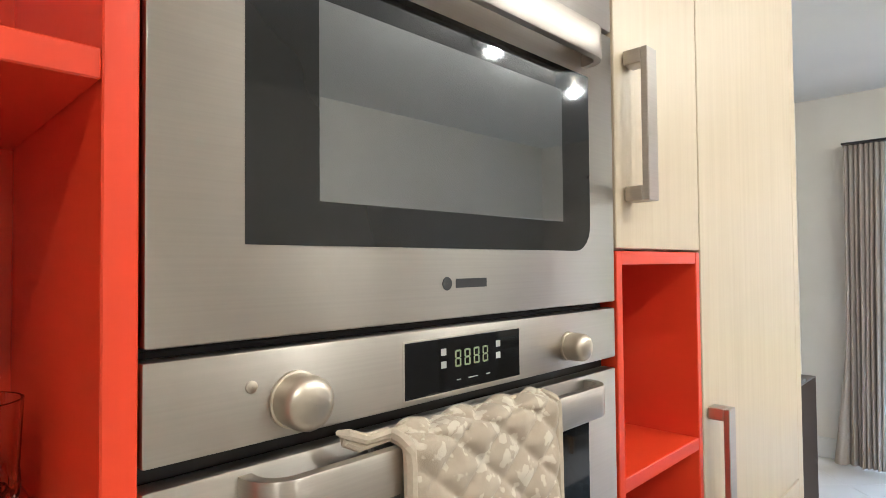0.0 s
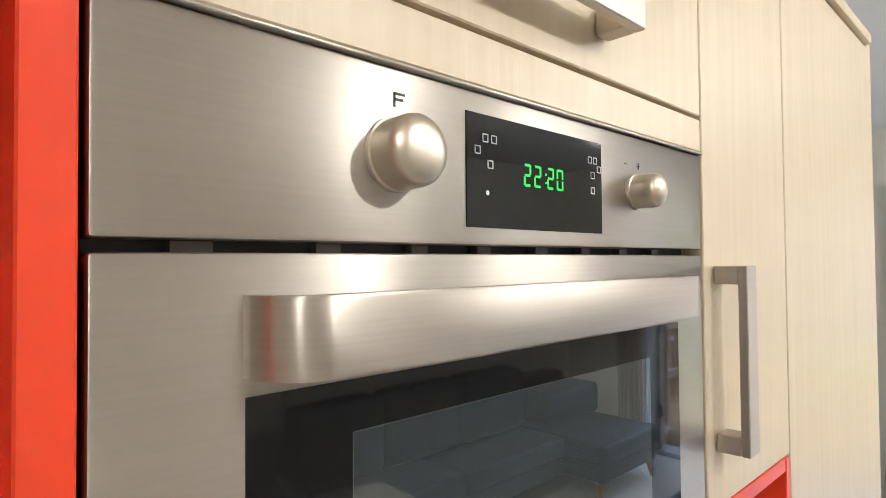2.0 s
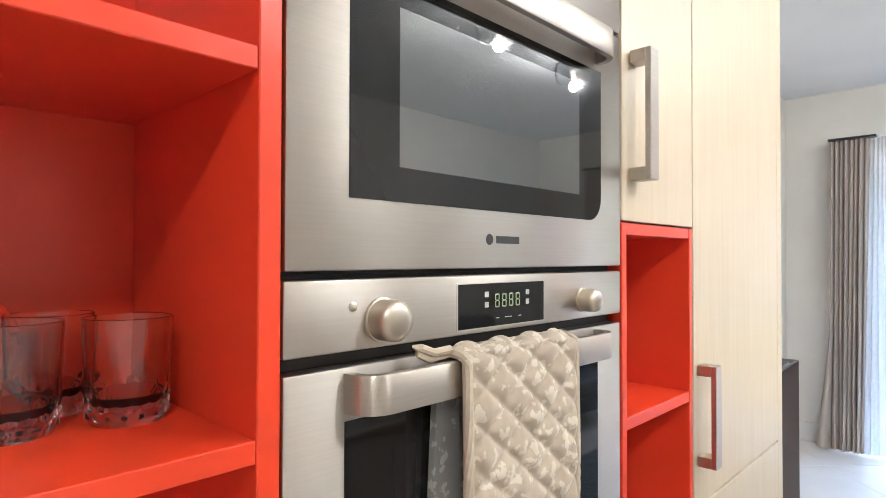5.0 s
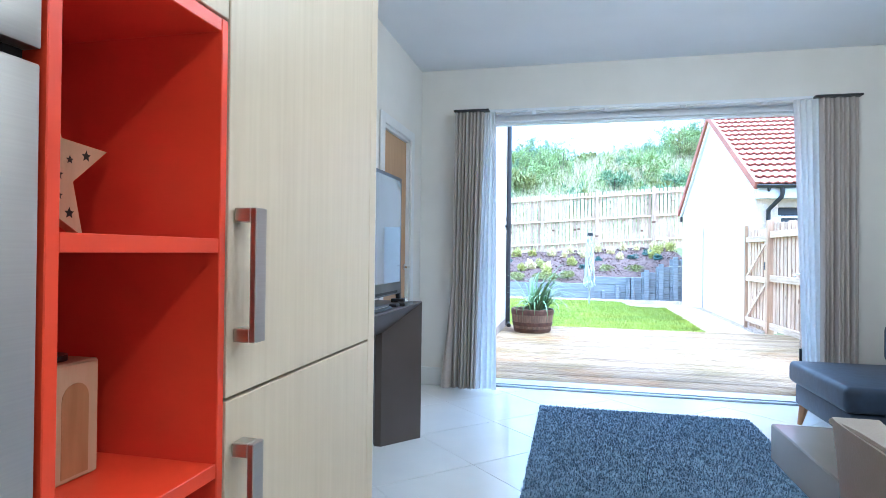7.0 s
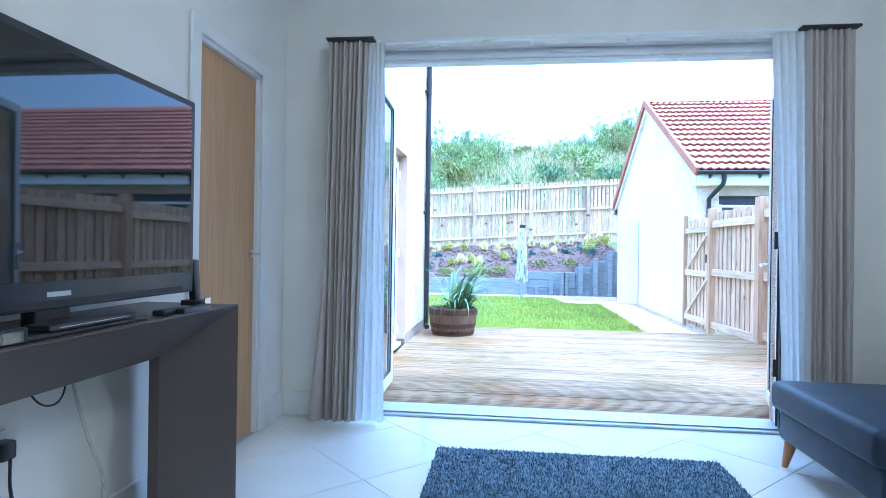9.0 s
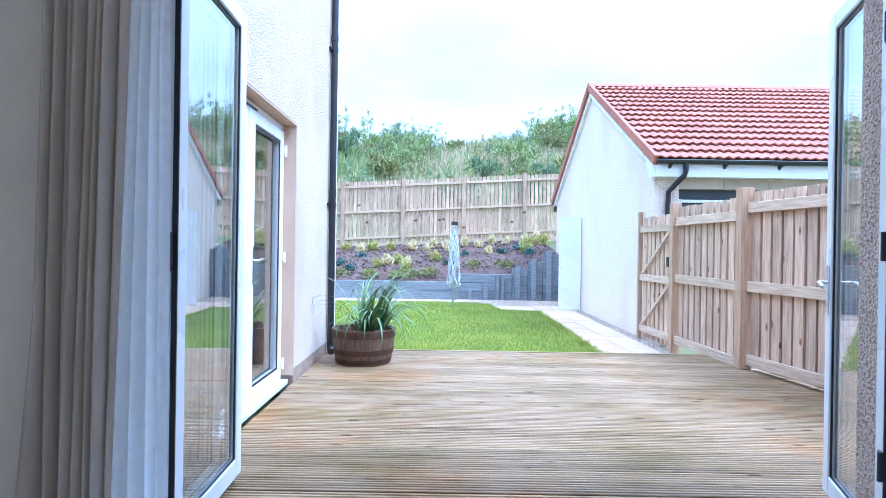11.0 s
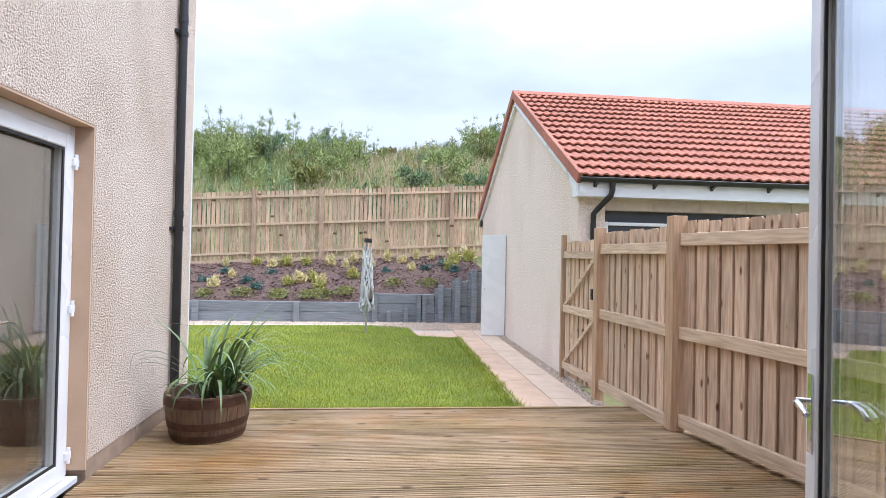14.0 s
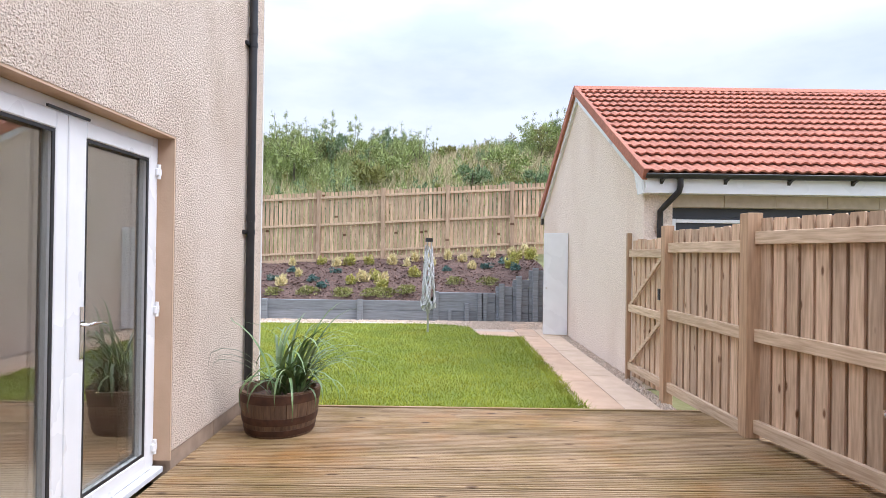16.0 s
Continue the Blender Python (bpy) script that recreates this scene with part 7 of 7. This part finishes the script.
n = 80000
hx = rs.uniform(-20, 22, n)
hy = 21.4 + 19.5 * rs.uniform(0, 1, n) ** 0.85
hz = hill_z(hx, hy) - 0.03
patch = np.sin(hx * 0.55 + 1.0) + np.sin(hy * 0.6 + hx * 0.25) + rs.normal(0, 0.55, n) + 0.09 * (hx - 2) * 0.6
straw = patch > -0.35
tris("hill_grass_green", blades(rs, hx[~straw], hy[~straw], hz[~straw], 0.2, 0.7, 0.020, 0.8), MEADOW_GREEN, None, "long green meadow grass on the hillside", "grass", (0, 0, 0))
tris("hill_grass_straw", blades(rs, hx[straw], hy[straw], hz[straw], 0.3, 0.85, 0.016, 0.8), MEADOW_STRAW, None, "pale seeding meadow grass on the hillside", "grass", (0, 0, 0))


def scrub(rs, clumps, x0, x1, y0, y1, tall, leaf, each):
    """Low scrub: clumps of small leaves along upright shoots, many to a hillside."""
    cx, cy = rs.uniform(x0, x1, clumps), rs.uniform(y0, y1, clumps)
    cz = hill_z(cx, cy)
    h, r = tall * rs.uniform(0.4, 1.0, clumps), rs.uniform(0.15, 0.50, clumps)
    i = np.repeat(np.arange(clumps), each)
    k = len(i)
    up = rs.uniform(0.05, 1.0, k)
    a, q = rs.uniform(0, 2 * math.pi, k), np.sqrt(rs.uniform(0, 1, k)) * (1.15 - 0.8 * up)
    c = np.stack([cx[i] + r[i] * q * np.cos(a), cy[i] + r[i] * q * np.sin(a), cz[i] + h[i] * up * rs.uniform(0.8, 1.1, k)], 1)
    side = rs.normal(size=(k, 3))
    side /= np.linalg.norm(side, axis=1)[:, None]
    out = rs.normal(size=(k, 3)) * 0.5 + np.array([0, 0, 0.8])
    z = leaf * rs.uniform(0.6, 1.4, (k, 1))
    return np.stack([c - side * z * 0.3, c + side * z * 0.3, c + out * z], 1)


tris("hill_scrub_green", scrub(rs, 230, -14, 14, 22.0, 38.0, 1.0, 0.10, 130), LEAF, None, "low green scrub on the hillside", "scrub", (0, 0, 0))
tris("hill_scrub_dark", scrub(rs, 110, -14, 13, 22.5, 38.0, 1.1, 0.09, 130), LEAF_DARK, None, "dark green scrub on the hillside", "scrub", (0, 0, 0))
tris("hill_scrub_yellow", scrub(rs, 60, -10, 8, 22.5, 34.0, 1.1, 0.10, 110), LEAF_OLIVE, None, "yellow-green scrub on the hillside", "scrub", (0, 0, 0))


def bush_arr(rs, n, r, h, leaf):
    v = []
    lobes = [(rs.uniform(-r, r) * 0.7, rs.uniform(-r, r) * 0.7, rs.uniform(0.2, 0.85) * h, rs.uniform(0.25, 0.5) * r) for _ in range(11)]
    for _ in range(n):
        lx, ly, lz, lr = lobes[rs.randint(11)]
        d = rs.normal(size=3)
        d /= np.linalg.norm(d)
        p = np.array([lx, ly, lz]) + d * lr * rs.uniform(0.4, 1.1) * np.array([1, 1, 0.9])
        p[2] = max(0.02, p[2])
        s = rs.normal(size=3)
        s /= np.linalg.norm(s)
        L = leaf * rs.uniform(0.6, 1.4)
        v.append([p - s * L * 0.4, p + s * L * 0.4, p + (d + np.array([0, 0, 0.5])) * L])
    return np.array(v)


def sapling(seed, h, w, stems, leaf, material):
    """A loose young tree: leaning stems with short twigs, leaves in wisps along them and gaps between."""
    r = np.random.RandomState(seed)
    g, v = Geo(), []
    for k in range(stems):
        a = 6.28 * (k + r.uniform(0, 0.7)) / stems
        reach, top = w * r.uniform(0.25, 0.75), h * r.uniform(0.55, 1.0)
        foot = np.array([0.06 * math.cos(a), 0.06 * math.sin(a), -0.1])
        tip = np.array([reach * math.cos(a), reach * math.sin(a), top])
        g.cyl(tuple(foot), tuple(tip), 0.020, 0.004, 5)
        for _ in range(11):
            t = r.uniform(0.12, 1.0)
            p = foot + (tip - foot) * t
            b = r.uniform(0, 6.28)
            L = w * r.uniform(0.18, 0.60) * (1.15 - 0.75 * t)
            q = p + np.array([L * math.cos(b), L * math.sin(b), L * r.uniform(0.2, 1.0)])
            g.cyl(tuple(p), tuple(q), 0.007, 0.002, 4)
            for _ in range(26):
                c = p + (q - p) * r.uniform(0.2, 1.1) + r.normal(0, 0.055, 3)
                sd = r.normal(size=3)
                sd /= np.linalg.norm(sd)
                o = r.normal(size=3) * 0.6 + np.array([0, 0, 0.5])
                z = leaf * r.uniform(0.6, 1.4)
                c[2] = max(0.02, c[2])
                v.append([c - sd * z * 0.35, c + sd * z * 0.35, c + o * z])
    return stuff_mesh("crown", np.array(v), material), mesh_of("trunk", g, TRUNK)


bushes = [stuff_mesh("crown", bush_arr(rs, 1700, 0.9, 1.4, 0.10), LEAF), stuff_mesh("crown", bush_arr(rs, 1500, 0.8, 1.2, 0.095), LEAF_DARK), stuff_mesh("crown", bush_arr(rs, 1100, 0.7, 1.0, 0.12), LEAF_OLIVE)]
yellow_bush = stuff_mesh("crown", bush_arr(rs, 700, 0.55, 1.0, 0.11), LEAF_YELLOW)
saps = [sapling(3, 2.3, 1.0, 6, 0.072, LEAF), sapling(4, 2.0, 0.8, 5, 0.068, LEAF_DARK), sapling(5, 2.6, 0.7, 4, 0.066, LEAF), sapling(6, 1.7, 1.0, 6, 0.072, LEAF_OLIVE)]


def limbs(h, seed):
    r = random.Random(seed)
    g = Geo().cyl((0, 0, -0.1), (0.02, 0.01, h), 0.045, 0.008, 7)
    for _ in range(9):
        z = r.uniform(0.2, 0.9) * h
        a = r.uniform(0, 6.28)
        L = 0.28 * (1.1 - z / h) * h * 0.7
        g.cyl((0, 0, z), (L * math.cos(a), L * math.sin(a), z + L * 0.6), 0.014, 0.004, 5)
    return mesh_of("trunk", g, TRUNK)


trunk_low = limbs(0.95, 1)


def hill_plant(name, label, cat, crown, trunk, x, y, s, group):
    t = thing(name, (x, y, ground_height(x, y) - 0.03), label, cat, group)
    m = Matrix.Rotation((x * 5.1 + y) % 6.28, 4, "Z") @ Matrix.Diagonal((s, s, s * 1.02, 1))
    piece("trunk", trunk, t, m)
    piece("crown", crown, t, m)


for i in range(58):
    x, y = rs.uniform(-15, 16), rs.uniform(23.5, 38.5)
    q = rs.uniform()
    if abs(x - 5.0) < 4.5 and q < 0.45:
        continue
    b = yellow_bush if i % 9 == 0 else bushes[i % 3]
    hill_plant("bush", "yellow-green bush on the hillside" if b is yellow_bush else "green bush on the hillside", "bush", b, trunk_low, x, y, rs.uniform(0.55, 1.15), "bushes on the hillside")
for i in range(64):
    x = rs.uniform(-13, 0.6) if i % 3 else rs.uniform(6.0, 15.5)
    y = rs.uniform(31.0, 38.5)
    k = int(rs.randint(4))
    crown, stem = saps[k]
    hill_plant("young_tree", "slender feathery young tree on the crest of the hillside", "tree", crown, stem, x, y, rs.uniform(0.55, 1.0), "young trees on the hillside")
for x, y, k, size in ((-6.2, 31, 0, 1.15), (-7.4, 29.5, 2, 1.2), (-5.0, 31.5, 0, 1.0), (-3.4, 34, 2, 0.95), (-2.2, 36, 1, 1.0), (-1.0, 36.3, 0, 0.95), (0.6, 37.5, 2, 0.55), (2.2, 38, 3, 0.4), (3.6, 38, 3, 0.42), (5.0, 37.5, 3, 0.5), (7.2, 36.5, 1, 1.0), (8.3, 36.5, 0, 1.0), (9.4, 36.2, 2, 0.9), (10.6, 36, 0, 1.0)):
    crown, stem = saps[k]
    hill_plant("young_tree", "slender feathery young tree on the crest of the hillside", "tree", crown, stem, x, y, size, "young trees on the hillside")
for x, y, s in ((6.6, 36, 1.05), (7.8, 36.4, 1.1), (9.0, 36.2, 1.0), (-0.6, 33.5, 1.0), (-2.5, 33, 0.95)):
    hill_plant("bush", "large green bush on the crest of the hillside", "bush", bushes[0], trunk_low, x, y, s, "bushes on the hillside")

# ---- polished floor tiles, laid diagonally ----
TS = 0.555
tile_box = Geo().box(-TS / 2 + 0.0015, TS / 2 - 0.0015, -TS / 2 + 0.0015, TS / 2 - 0.0015, -0.006, 0.0, 0.0008)
ft_me = mesh_of("floor_tile", tile_box, FLOOR_TILE, smooth=0)


def clip_tile(cx, cy):
    """A tile at plan (cx, cy) cut at the walls, or None outside."""
    c = math.cos(math.pi / 4)
    h = TS / 2 - 0.0015
    poly = [(cx + (a - b) * c * h, cy + (a + b) * c * h) for a, b in ((-1, -1), (1, -1), (1, 1), (-1, 1))]
    for axis, lim, sign in ((0, WEST + 0.001, 1), (0, EAST - 0.001, -1), (1, SOUTH + 0.001, 1), (1, 5.559, -1)):
        out = []
        for i in range(len(poly)):
            p, q = poly[i - 1], poly[i]
            ip, iq = sign * (p[axis] - lim) >= 0, sign * (q[axis] - lim) >= 0
            if ip != iq:
                t = (lim - p[axis]) / (q[axis] - p[axis])
                out.append((p[0] + t * (q[0] - p[0]), p[1] + t * (q[1] - p[1])))
            if iq:
                out.append(q)
        poly = out
        if len(poly) < 3:
            return None, False
    return poly, len(poly) != 4


for i in range(-14, 18):
    for j in range(-14, 18):
        a, b = 2.735 + TS * (i + 0.5), 2.65 + TS * (j + 0.5)
        cx, cy = (a - b) / math.sqrt(2), (a + b) / math.sqrt(2)
        if not (WEST - 0.4 < cx < EAST + 0.4 and SOUTH - 0.4 < cy < 5.95):
            continue
        poly, cut = clip_tile(cx, cy)
        if poly is None:
            continue
        if cut:
            part("floor_tile", Geo().prism(poly, "z", -0.006, 0.0), FLOOR_TILE, floor, smooth=0)
        else:
            piece("floor_tile", ft_me, floor, pose(cx, cy, 0, 0, 0, 45))
